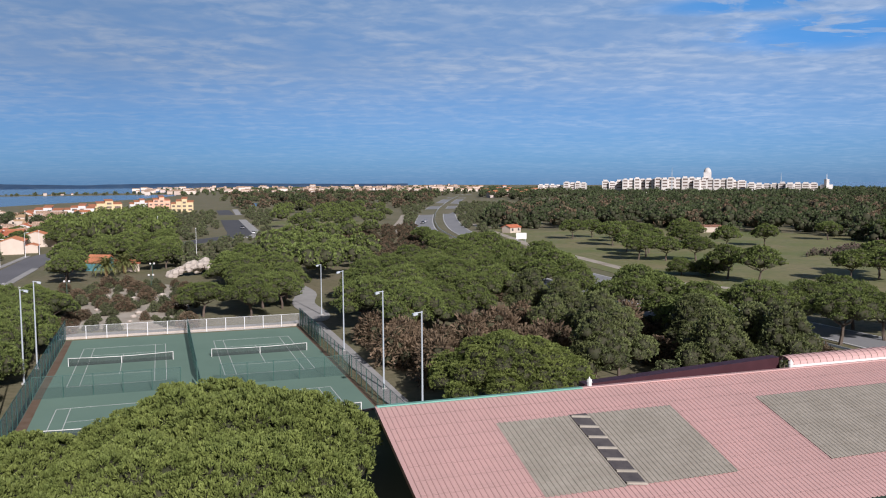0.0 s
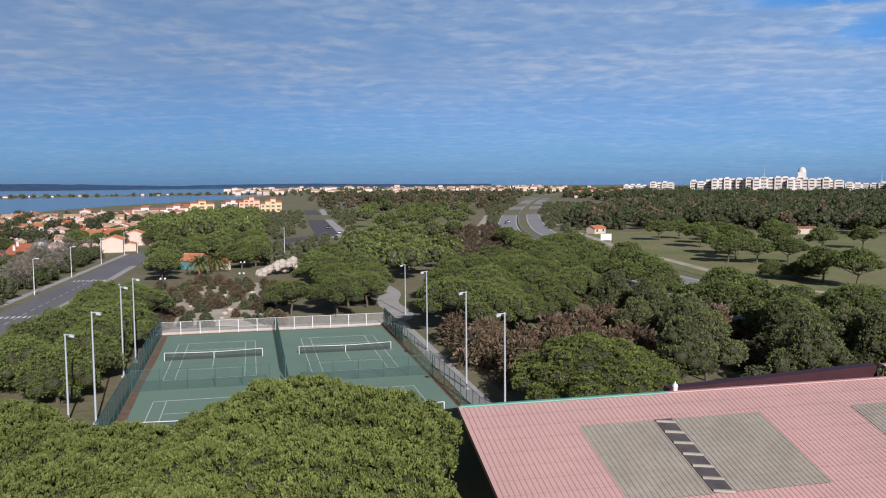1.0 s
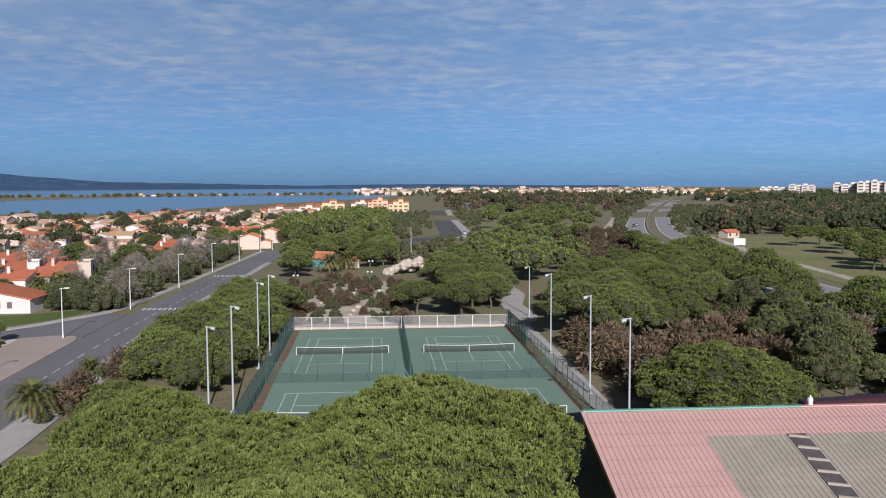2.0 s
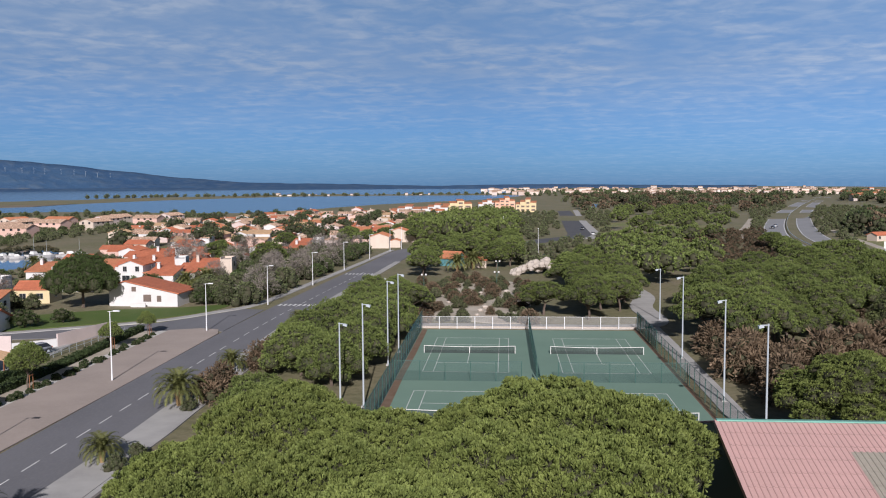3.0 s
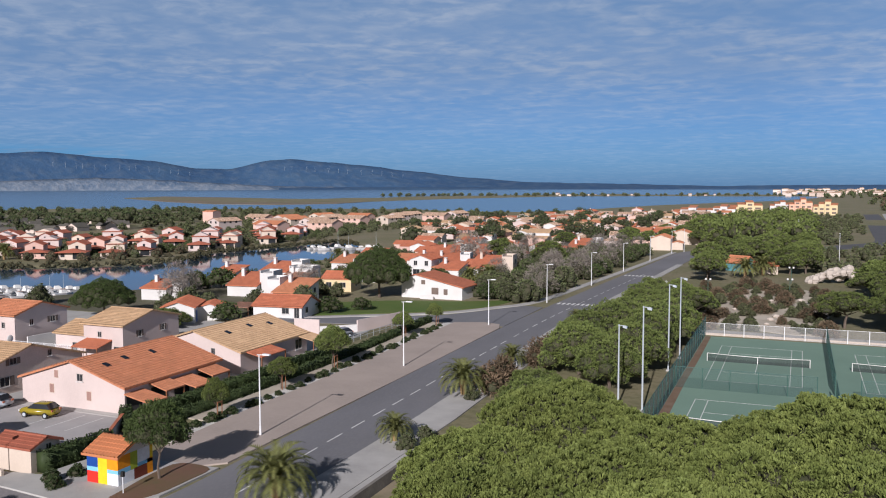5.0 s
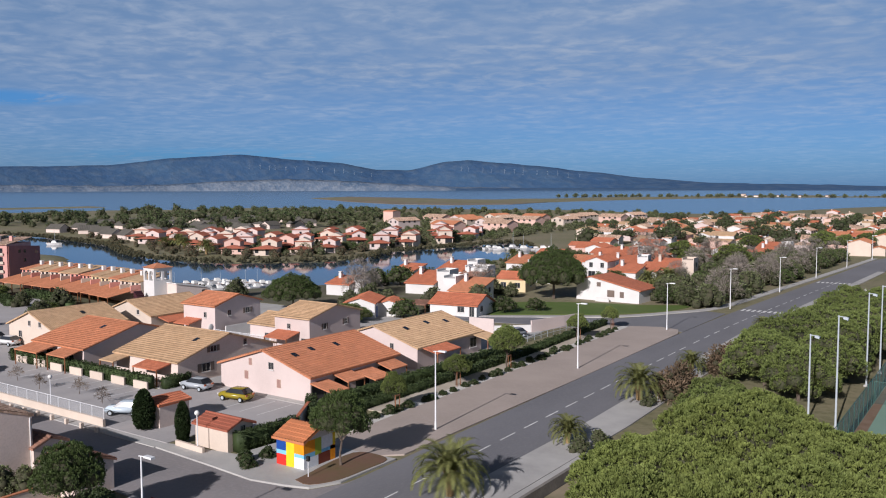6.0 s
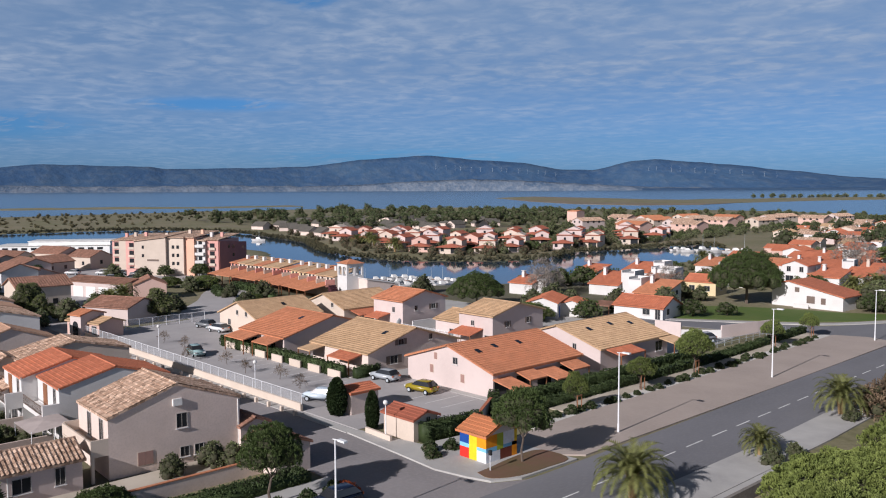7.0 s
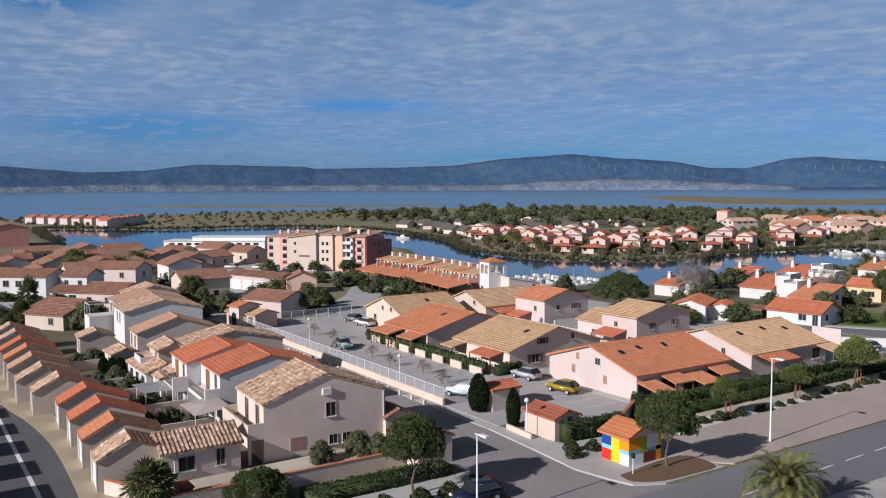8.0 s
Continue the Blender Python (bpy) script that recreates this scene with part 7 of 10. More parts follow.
GARAGE = ((-64.6, -106.5, ROOF_MOTTLED), (-71.2, -106.3, ROOF_ORANGE), (-78.1, -106.0, ROOF_RED), (-84.9, -105.9, ROOF_RED), (-91.7, -107.3, ROOF_MOTTLED), (-98.3, -108.0, ROOF_MOTTLED), (-105.5, -108.0, ROOF_ROSE),
          (-112.0, -107.7, ROOF_ORANGE), (-118.6, -107.5, ROOF_RED), (-125.4, -107.4, ROOF_MOTTLED), (-132.2, -107.3, ROOF_MOTTLED))
for x, y, rm in GARAGE:
    g_ = thing("garage", x, y + 2.5, 0, -4, "single garage with pale walls and tiled roof", "garage", "garages along the lane")
    w_, r0, r1, top_ = 3.0, 2.5, 3.9, 3.75
    part("wall", Geo().add([(sx * w_ / 2, yy, zz) for sx in (-1, 1) for yy, zz in ((-r0, -0.2), (r1, -0.2), (r1, 2.35), (0, top_), (-r0, 2.4))],
                           [(4, 3, 2, 1, 0), (5, 6, 7, 8, 9), (0, 5, 9, 4), (1, 2, 7, 6), (2, 3, 8, 7), (3, 4, 9, 8)]), WALL_CREAM, g_)
    part("roof", roof_slope(w_, r0, 2.4, top_, 0.15, -1, 0.26, 0.06, course=0.4), rm, g_)
    # the slope away from the sun gets darker tiles: its shade is in the colour
    part("roof", roof_slope(w_, r1, 2.35, top_, 0.15, 1, 0.30, 0.10, course=0.4), ROOF_DEEP if rm is ROOF_RED else ROOF_BROWN, g_, "ribbed rear roof slope with shade painted into its tiles")
    part("ridge_cap", Geo().tube((-w_ / 2 - 0.15, 0, top_ + 0.14), (w_ / 2 + 0.15, 0, top_ + 0.14), 0.12, 0.12, 8), rm, g_)
    part("garage_door", Geo().box(-1.15, -r0 - 0.03, 0.0, 1.15, -r0 + 0.02, 2.05), FRAME_WHITE, g_, "white up-and-over garage door")
    for sx in (-1, 1):
        part("door_jamb", Geo().box(sx * 1.34 - 0.16, -r0 - 0.14, -0.1, sx * 1.34 + 0.16, -r0 - 0.04, 2.3), WALL_WHITE, g_, "white gate pillar beside the door")
for k in range(11):
    g_ = house(-58.0 - k * 7.0, -119.4, 3.8, 6.0, 3.0, 3.6, 0, WALL_CREAM, ROOF_MOTTLED, "single garage with pale walls and tiled roof", name="garage", over=0.2, rib=0.08, pitch=0.26, group="garages along the lane")
wall_run([(-62.6, -106.2), (-56.2, -102.8), (-56.1, -93.6), (-56.1, -83.2)], 1.15, 0.25, WALL_GREY, "rendered garden wall with terracotta coping", ROOF_ORANGE)
for k, x in enumerate((-75.0, -83.5, -91.8, -98.0, -111)):
    wall_run([(x, -93.5), (x, -100.2)], 1.3, 0.2, WALL_GREY, "rendered wall between back gardens")
    olive_shrub(x - 3, -97.0, x * 50, 0.75)
    olive_shrub(x - 1.4, -95.2, x * 30, 0.6)
    low_bush(x - 4.2, -96.0, x * 20, 1.5)
    olive_shrub(x - 5.2, -98.6, x * 80, 0.5)
for x, y in ((-60.6, -88.8), (-60.0, -85.5), (-58.8, -84.3), (-57.0, -97.2)):
    olive_shrub(x, y, y * 33, 0.62 if y < -86 else 0.75)
ball_bush(-54.4, -97.0, 10, 0.80, 0.95)
for x, y in ((-103.9, -96.5), (-103.2, -95.6), (-102.6, -94.8)):
    cypress(x, y - 1.2, x * 20, 0.62)
CANVAS = material("grey_canvas_canopy", (0.42, 0.36, 0.34), rough=0.9, bump=0.05)
can = thing("canvas_canopy", -75.4, -94.2, 0, 0, "grey fabric canopy over a terrace on thin posts", "canopy")
part("fabric", Geo().add([(-2.4, -1.8, 2.3), (2.4, -1.8, 2.2), (2.4, 1.8, 2.6), (-2.4, 1.8, 2.7), (0, 0, 2.62)], [(0, 1, 4), (1, 2, 4), (2, 3, 4), (3, 0, 4)]), CANVAS, can)
for px, py in ((-2.3, -1.7), (2.3, -1.7), (2.3, 1.7), (-2.3, 1.7)):
    part("post", Geo().tube((px, py, 0), (px, py, 2.4), 0.04, 0.04, 6), METAL_WHITE, can)
per = thing("pergola", -86.6, -95.9, 0, 0, "white wooden pergola in a back garden", "pergola")
for px in (-1.8, 1.8):
    for py in (-1.6, 1.6):
        part("post", Geo().box(px - 0.06, py - 0.06, 0, px + 0.06, py + 0.06, 2.3), FRAME_WHITE, per)
for k in range(8):
    part("beam", Geo().box(-2.1 + k * 0.6, -2.0, 2.3, -2.03 + k * 0.6, 2.0, 2.42), FRAME_WHITE, per)
for k, (x, y) in enumerate(((-78.5, -64.5), (-84.5, -63.5), (-90.5, -64.8), (-97, -63.8), (-103.0, -66.5), (-112, -62.5), (-118, -63))):
    bare_tree(x, y, k * 70, 0.85, 1.0)


# ---------- houses round the basin ----------
rng = np.random.default_rng(21)


def villa(x, y, wall, roof, tall=True, W=None, D=None, turn=None, label=None, group="houses round the basin"):
    """A small holiday villa: a main gabled part, often with a lower wing, windows and a chimney."""
    W, D = W or rng.uniform(7.0, 10.0), D or rng.uniform(6.0, 7.5)
    turn = turn if turn is not None else float(rng.choice([0, 90])) + rng.uniform(-6, 6)
    e = (4.4 if tall else 2.6) + rng.uniform(-0.2, 0.3)
    r = e + D * 0.17
    win = [(f, u, z, 0.9, 1.1) for f in ("-y", "+x") for u in (-1.7, 1.5) for z in ((0.9, 3.0) if tall else (0.9,)) if rng.uniform() < 0.55]
    h = house(x, y, W, D, e, r, turn, wall, roof, label or "holiday villa with pale walls and tiled roof", win, chimney=(rng.uniform(-2, 2), 0.9, r + 0.7) if rng.uniform() < 0.35 else None, over=0.3, pitch=0.6, group=group, simple=True)
    if rng.uniform() < 0.75:
        wz = e - 1.9 if tall else e - 0.5
        wing = part("wing", gable_body(W * 0.6, 4.0, wz, wz + 0.6), wall, h)
        wing.location = (float(rng.choice([-1, 1])) * W * 0.2, -D / 2 - 1.9, 0)
        for s in (-1, 1):
            rf = part("wing_roof", roof_slope(W * 0.6, 2.0, wz, wz + 0.6, 0.25, s, 0.6), roof, h)
            rf.location = wing.location
    return h


def shed_roof(W, D, z0, z1, over=0.3, thick=0.18, pitch=0.5, rib=0.07):
    """A single tiled slope over 0..W by 0..D, from height z0 at x = 0 to z1 at x = W, ribs down the slope."""
    g = Geo()
    k = (z1 - z0) / W
    n = max(4, int((D + 2 * over) / (pitch / 2)))
    for i in range(n + 1):
        y, h = -over + (D + 2 * over) * i / n, rib if i % 2 else 0.0
        za, zb = z0 - k * over, z1 + k * over
        g.v += [(-over, y, za + thick + h), (W + over, y, zb + thick + h), (W + over, y, zb), (-over, y, za)]
    for i in range(n):
        a_, b_ = 4 * i, 4 * i + 4
        g.f += [(a_, a_ + 1, b_ + 1, b_), (a_ + 1, a_ + 2, b_ + 2, b_ + 1), (a_ + 2, a_ + 3, b_ + 3, b_ + 2), (a_ + 3, a_, b_, b_ + 3)]
    g.f += [(0, 3, 2, 1), (4 * n, 4 * n + 1, 4 * n + 2, 4 * n + 3)]
    return g


def slope_villa(x, y, turn, W, D, z0, z1, label, wall, roof, tower=None, windows=(), chimney=None):
    """A villa under one tiled slope; tower: a flat-topped block (x0, y0, x1, y1, top) that stands against it."""
    h = thing("house", x, y, 0, turn, label, "house", "houses round the basin")
    g = Geo().add([(0, 0, -0.2), (W, 0, -0.2), (W, 0, z1), (0, 0, z0), (0, D, -0.2), (W, D, -0.2), (W, D, z1), (0, D, z0)],
                  [(0, 1, 2, 3), (5, 4, 7, 6), (1, 5, 6, 2), (4, 0, 3, 7), (3, 2, 6, 7)])
    part("wall", g, wall, h)
    part("roof", shed_roof(W, D, z0, z1), roof, h)
    if tower:
        x0, y0, x1, y1, top = tower
        t_ = part("stair_tower", Geo().box(x0, y0, -0.2, x1, y1, top), wall, h)
        part("parapet", Geo().box(x0, y0, top, x1, y0 + 0.2, top + 0.5).box(x0, y1 - 0.2, top, x1, y1, top + 0.5).box(x1 - 0.2, y0 + 0.2, top, x1, y1 - 0.2, top + 0.5), wall, t_)
        part("window", Geo().box((x0 + x1) / 2 - 0.45, y0 - 0.04, top - 1.9, (x0 + x1) / 2 + 0.45, y0 + 0.02, top - 0.7), GLASS, t_)
    for wx, wz, ww, wh in windows:
        part("window", Geo().box(wx - ww / 2, -0.05, wz, wx + ww / 2, 0.02, wz + wh), GLASS, h)
    if chimney:
        cx, cy, top = chimney
        c_ = part("chimney", Geo().box(cx - 0.4, cy - 0.35, 0.5, cx + 0.4, cy + 0.35, top), wall, h)
        part("chimney_cap", Geo().box(cx - 0.3, cy - 0.25, top, cx - 0.2, cy + 0.25, top + 0.25).box(cx + 0.2, cy - 0.25, top, cx + 0.3, cy + 0.25, top + 0.25).box(cx - 0.5, cy - 0.42, top + 0.25, cx + 0.5, cy + 0.42, top + 0.36), wall, c_)
    return h


def hip_roof(W, D, z, rise_, over=0.35):
    """Four slopes to a short ridge along y."""
    x, y, m = W / 2 + over, D / 2 + over, max(0.4, D / 2 - W / 2)
    return Geo().add([(-x, -y, z), (x, -y, z), (x, y, z), (-x, y, z), (0, -m, z + rise_), (0, m, z + rise_), (-x, -y, z - 0.15), (x, -y, z - 0.15), (x, y, z - 0.15), (-x, y, z - 0.15)],
                     [(0, 1, 4), (1, 2, 5, 4), (2, 3, 5), (3, 0, 4, 5), (0, 6, 7, 1), (1, 7, 8, 2), (2, 8, 9, 3), (3, 9, 6, 0), (6, 9, 8, 7)])


WATERSIDE = {}


def waterside_villa(x, y, turn, wall, kind_):
    """A villa on the island: a raised gabled or hipped block behind a broad low wing, with a dark panel for the shade
    of a veranda.
    """
    key = (wall.name, kind_)
    if key not in WATERSIDE:
        w0, d0, e0 = ((6.2, 6.5, 4.5), (7.0, 6.0, 4.9), (5.4, 7.0, 4.3))[kind_]
        block = gable_body(d0, w0, e0, e0 + w0 * 0.2)
        block.v = [(-vy, vx, vz) for vx, vy, vz in block.v]
        top = Geo()
        if kind_ == 1:
            top = hip_roof(w0, d0, e0, 1.1)
        else:
            for s_ in (-1, 1):
                piece = roof_slope(d0, w0 / 2, e0, e0 + w0 * 0.2, 0.3, s_, 0.6)
                top.add([(-vy, vx, vz) for vx, vy, vz in piece.v], piece.f)
        low_ = Geo().box(-5.0, -6.6, -0.2, 3.4, -d0 / 2 + 0.2, 2.3)
        skirt = hip_roof(9.0, 5.6, 2.3, 1.0)
        skirt.v = [(vx - 0.8, vy - d0 / 2 - 1.2, vz) for vx, vy, vz in skirt.v]
        WATERSIDE[key] = [m_.mesh(n_, mt) for m_, n_, mt in ((block, "wall", wall), (top, "roof", ROOF_DEEP), (low_, "wing", wall), (skirt, "wing_roof", ROOF_DEEP))]
        # flat dark panel in place of the veranda's shade; the wall has no recess
        WATERSIDE[key].append(Geo().box(-0.5, -6.68, 0.1, 3.0, -6.55, 2.1).mesh("veranda_opening", GLASS))
        WATERSIDE[key].append(Geo().box(-0.45, -d0 / 2 - 0.05, 3.0, 0.45, -d0 / 2 + 0.02, 4.0).mesh("window", GLASS))
        WATERSIDE[key].append(Geo().box(-4.2, -6.66, 0.8, -3.0, -6.56, 1.9).mesh("window", GLASS))
    ob = thing("house", x, y, 0, turn, "waterside villa with pale walls, red roofs and a dark panel for veranda shade", "house", "waterside villas")
    for me in WATERSIDE[key]:
        part(me.name.split(".")[0], me, None, ob)
    flip = -1.0 if int(x * 3 + y) % 2 else 1.0
    ob.scale = (flip * rng.uniform(0.8, 1.05), rng.uniform(0.85, 1.1), rng.uniform(0.88, 1.08))
    return ob


# near white villas between lawn and basin
lh_ = thing("house", -70.0, 44.0, 0, -2, "white house with a long red roof sloping down beside the lawn", "house")
part("wall", Geo().add([(0, 0, -0.2), (10.6, 0, -0.2), (10.6, 0, 2.5), (0, 0, 4.8), (-3.5, 0, 4.0), (-3.5, 0, -0.2), (0, 9, -0.2), (10.6, 9, -0.2), (10.6, 9, 2.5), (0, 9, 4.8), (-3.5, 9, 4.0), (-3.5, 9, -0.2)],
                       [(0, 1, 2, 3), (0, 3, 4, 5), (7, 6, 9, 8), (11, 10, 9, 6), (1, 7, 8, 2), (11, 5, 4, 10), (3, 2, 8, 9), (4, 3, 9, 10)]), WALL_WHITE, lh_)
part("roof", Geo().add([(-0.1, -0.3, 4.85), (11.0, -0.3, 2.45), (11.0, 9.3, 2.45), (-0.1, 9.3, 4.85), (-0.1, -0.3, 5.05), (11.0, -0.3, 2.65), (11.0, 9.3, 2.65), (-0.1, 9.3, 5.05)], [(4, 5, 6, 7), (0, 1, 5, 4), (1, 2, 6, 5), (2, 3, 7, 6), (3, 0, 4, 7), (3, 2, 1, 0)]), ROOF_RED, lh_)
part("roof", Geo().add([(-3.9, -0.3, 3.9), (-0.1, -0.3, 4.85), (-0.1, 9.3, 4.85), (-3.9, 9.3, 3.9), (-3.9, -0.3, 4.1), (-0.1, -0.3, 5.05), (-0.1, 9.3, 5.05), (-3.9, 9.3, 4.1)], [(4, 5, 6, 7), (0, 1, 5, 4), (3, 0, 4, 7), (2, 3, 7, 6), (3, 2, 1, 0)]), ROOF_RED, lh_)
for wx, wz, ww, wh in ((3.6, 0.9, 1.6, 1.4), (6.4, 0.9, 0.9, 1.2), (1.2, 2.9, 0.9, 0.9)):
    part("window", Geo().box(wx, -0.05, wz, wx + ww, 0.02, wz + wh), SHUTTER, lh_)
part("low_wall", Geo().box(1.5, -1.2, -0.1, 4.5, -1.0, 0.7), WALL_WHITE, lh_)
for x, y, turn, deep_, wide_, z0, z1, wall, roof, tower, label in (
        (-102.0, 32.0, 98, 7.0, 7.0, 2.3, 4.4, WALL_WHITE, ROOF_RED, (1.5, -3.2, 6.0, 0.0, 5.0), "white villa with a red roof slope and flat-topped stair tower"),
        (-86.0, 24.5, 95, 7.5, 6.5, 2.4, 4.4, WALL_WHITE, ROOF_ORANGE, (3.0, 6.5, 7.0, 9.5, 4.6), "white villa with one orange roof slope and a terrace"),
        (-98.4, 44.5, 95, 6.5, 6.0, 2.6, 3.8, WALL_WHITE, ROOF_BROWN, (5.0, 0.0, 9.0, 6.0, 4.6), "white villa with a brown roof and a raised terrace"),
        (-111.0, 57.0, 92, 7.0, 7.5, 2.6, 4.4, WALL_WHITE, ROOF_RED, (2.5, -3.0, 6.5, 0.0, 4.9), "white villa by the water with a red roof slope"),
        (-122.5, 52.0, 92, 6.0, 6.4, 2.4, 3.6, WALL_WHITE, ROOF_RED, None, "small white house with a red roof beside the basin"),
        (-116.0, 20.0, 96, 5.5, 6.0, 2.4, 3.6, WALL_WHITE, ROOF_RED, (2.0, -2.4, 5.0, 0.0, 3.4), "white cottage with a red roof slope and chimneys"),
        (-73.8, 77.5, 92, 7.0, 6.5, 2.5, 3.9, WALL_WHITE, ROOF_RED, None, "white villa with a low red roof among shrubs"),
        (-66.5, 88.0, 94, 7.5, 8.0, 2.6, 4.8, WALL_CREAM, ROOF_RED, (2.0, -3.0, 6.5, 0.0, 5.2), "cream villa with a red roof slope and white chimney"),
        (-87.5, 66.0, 98, 7.0, 7.0, 2.6, 4.4, WALL_WHITE, ROOF_RED, (2.0, 7.0, 6.0, 10.0, 5.0), "white villa with a red roof and tall chimney"),
        (-104.0, 82.0, 95, 7.5, 8.5, 2.8, 4.4, WALL_WHITE, ROOF_ORANGE, None, "white villa with an orange roof near the quay")):
    slope_villa(x, y, turn, deep_, wide_, z0, z1, label, wall, roof, tower, [(deep_ * 0.4, 0.9, 0.9, 1.1), (deep_ * 0.75, 2.0 if z1 > 4.2 else 1.0, 0.8, 0.9)], (deep_ * 0.7, wide_ * 0.8, z1 + 0.9))
house(-91.5, 50.0, 7.0, 6.5, 2.8, 4.1, 8, WALL_YELLOW, ROOF_RED, "yellow villa with a red roof by the basin", [("-y", -1.8, 0.9, 1.2, 1.1), ("-y", 1.6, 0.9, 1.2, 1.1), ("+x", 0.0, 1.0, 0.9, 1.0)], chimney=(2.6, 1.2, 5.2), over=0.25, pitch=0.5)
low_house = house(-82.2, 13.2, 9.5, 7.6, 2.1, 3.6, 8, WALL_WHITE, ROOF_RED, "white house with a broad low red roof beside the hedge", [("-y", 1.6, 0.8, 1.3, 1.0), ("+x", -1.6, 0.8, 1.0, 1.0), ("-y", 3.8, 0.1, 0.9, 1.8)], over=0.35, pitch=0.45)
lean_to(low_house, -9.0, -4.9, -5.4, -1.4, 1.8, 2.2, ROOF_BROWN)
tall_villa = house(-85.0, 83.0, 8.0, 6.0, 4.7, 5.8, 92, WALL_WHITE, ROOF_RED, "tall white villa with a red roof and a covered terrace", [("-x", -1.6, 3.2, 0.9, 1.2), ("-x", 1.4, 3.2, 0.9, 1.2), ("-x", 1.2, 0.3, 1.8, 1.9), ("-y", 1.6, 3.1, 0.9, 1.1)], chimney=(1.0, 1.0, 6.8), over=0.3, pitch=0.5)
lean_to(tall_villa, -4.8, 1.0, -6.4, -3.1, 2.3, 2.9, ROOF_ORANGE)
bd_ = villa(-95.8, 1.2, WALL_WHITE, ROOF_RED, False, 9.0, 5.5, 118, "small white house with bright blue doors and red roof")
for u_ in (-2.6, 2.4):
    part("blue_door", Geo().box(u_ - 0.5, -2.82, 0.05, u_ + 0.5, -2.74, 2.1), BLUE_DOOR, bd_, "bright blue door")
for x, y, c in ((-92, 100, 0), (-101, 108, 1), (-84, 96, 0), (-84, 118, 2), (-72, 92, 0), (-96, 126, 0), (-106, 134, 1), (-118, 120, 1), (-82, 138, 0), (-70, 150, 0), (-62, 155, 0), (-90, 152, 1), (-104, 160, 2), (-116, 150, 0), (-126, 160, 1),
                (-78, 166, 0), (-96, 176, 1), (-110, 184, 0), (-130, 186, 2), (-66, 174, 0)):
    if int(x + y) % 3 == 0:
        slope_villa(x + 4, y - 3, rng.uniform(82, 104), 7.5, 8.0, 2.6, 4.6, "pale villa with one roof slope and a tall chimney", (WALL_WHITE, WALL_SALMON, WALL_CREAM)[c], (ROOF_RED, ROOF_ORANGE)[int(x) % 2], (2.0, -2.8, 6.0, 0.0, 4.9), [(3.0, 1.0, 1.1, 1.1)], (5.4, 6.0, 5.3))
    else:
        villa(x, y, (WALL_WHITE, WALL_SALMON, WALL_CREAM)[c], (ROOF_RED, ROOF_ORANGE)[int(x) % 2], bool(int(y) % 2))
village = scatter([(-60, 190), (-150, 190), (-175, 260), (-185, 340), (-160, 450), (-120, 540), (-60, 520), (-50, 400), (-44, 300), (-44, 215)], 15.5, 8)
for x, y in village:
    villa(x, y, (WALL_WHITE, WALL_CREAM, WALL_PINK, WALL_SALMON)[int(rng.integers(4))], (ROOF_ORANGE, ROOF_MOTTLED, ROOF_SAND, ROOF_MOTTLED, ROOF_RED)[int(rng.integers(5))], rng.uniform() < 0.4)
for x, y in ((-39, 233), (-42, 200), (-50, 250), (-55, 480), (-44, 493), (-66, 505)):
    villa(x, y, WALL_WHITE if y > 400 else WALL_CREAM, ROOF_ORANGE, True)
# the island across the basin
for x, y in ((-214, 92), (-229, 88), (-221, 107), (-240, 104), (-258, 110), (-272, 112), (-214, 126), (-232, 128), (-250, 128), (-268, 128), (-220, 146), (-238, 148), (-256, 150), (-208, 190), (-224, 172), (-244, 172), (-262, 176),
             (-220, 208), (-240, 196), (-232, 222), (-290, 118), (-309, 124), (-206, 100), (-204, 112), (-248, 96), (-262, 100), (-280, 104), (-300, 108), (-318, 116), (-200, 136), (-198, 152), (-206, 162), (-280, 124), (-296, 134), (-214, 176), (-198, 176), (-204, 206), (-212, 222), (-276, 142), (-290, 148)):
    waterside_villa(x, y, rng.uniform(15, 40), (WALL_PINK, WALL_SALMON, WALL_CREAM, WALL_WHITE)[int(abs(x)) % 4], int(abs(x + y)) % 3)
for k, (x, y) in enumerate(scatter([(-200, 84), (-300, 110), (-320, 140), (-280, 200), (-240, 330), (-200, 400), (-190, 200)], 11.0, 51)):
    if k % 4 == 0:
        garden_tree(x, y, k * 50, rng.uniform(0.35, 0.55), 0.9, "garden tree among the waterside villas")
for k, (x, y) in enumerate(((-240, 240), (-256, 262), (-240, 282), (-222, 262), (-262, 296), (-285, 262), (-236, 318), (-258, 330), (-280, 316), (-300, 316), (-218, 330), (-232, 372), (-252, 356), (-236, 396), (-212, 420), (-210, 380), (-276, 350))):
    house(x, y, 16, 9, 4.4, 6.0, 78 if k % 3 else -8, (WALL_SALMON, WALL_CREAM, WALL_PINK)[k % 3], ROOF_MOTTLED if k % 4 else ROOF_ORANGE, "long two-storey row of holiday flats with tiled roof", [("-x", -2, 3.2, 1.2, 1.2), ("-x", 2, 3.2, 1.2, 1.2), ("-y", -4, 3.2, 1.4, 1.2), ("-y", 0, 3.2, 1.4, 1.2), ("-y", 4, 3.2, 1.4, 1.2)], over=0.4, pitch=0.6, group="holiday flats", simple=True)
house(-300, 270, 7, 7, 9.0, 9.5, 0, WALL_SALMON, ROOF_ORANGE, "square salmon tower house", over=0.1, pitch=0.6)
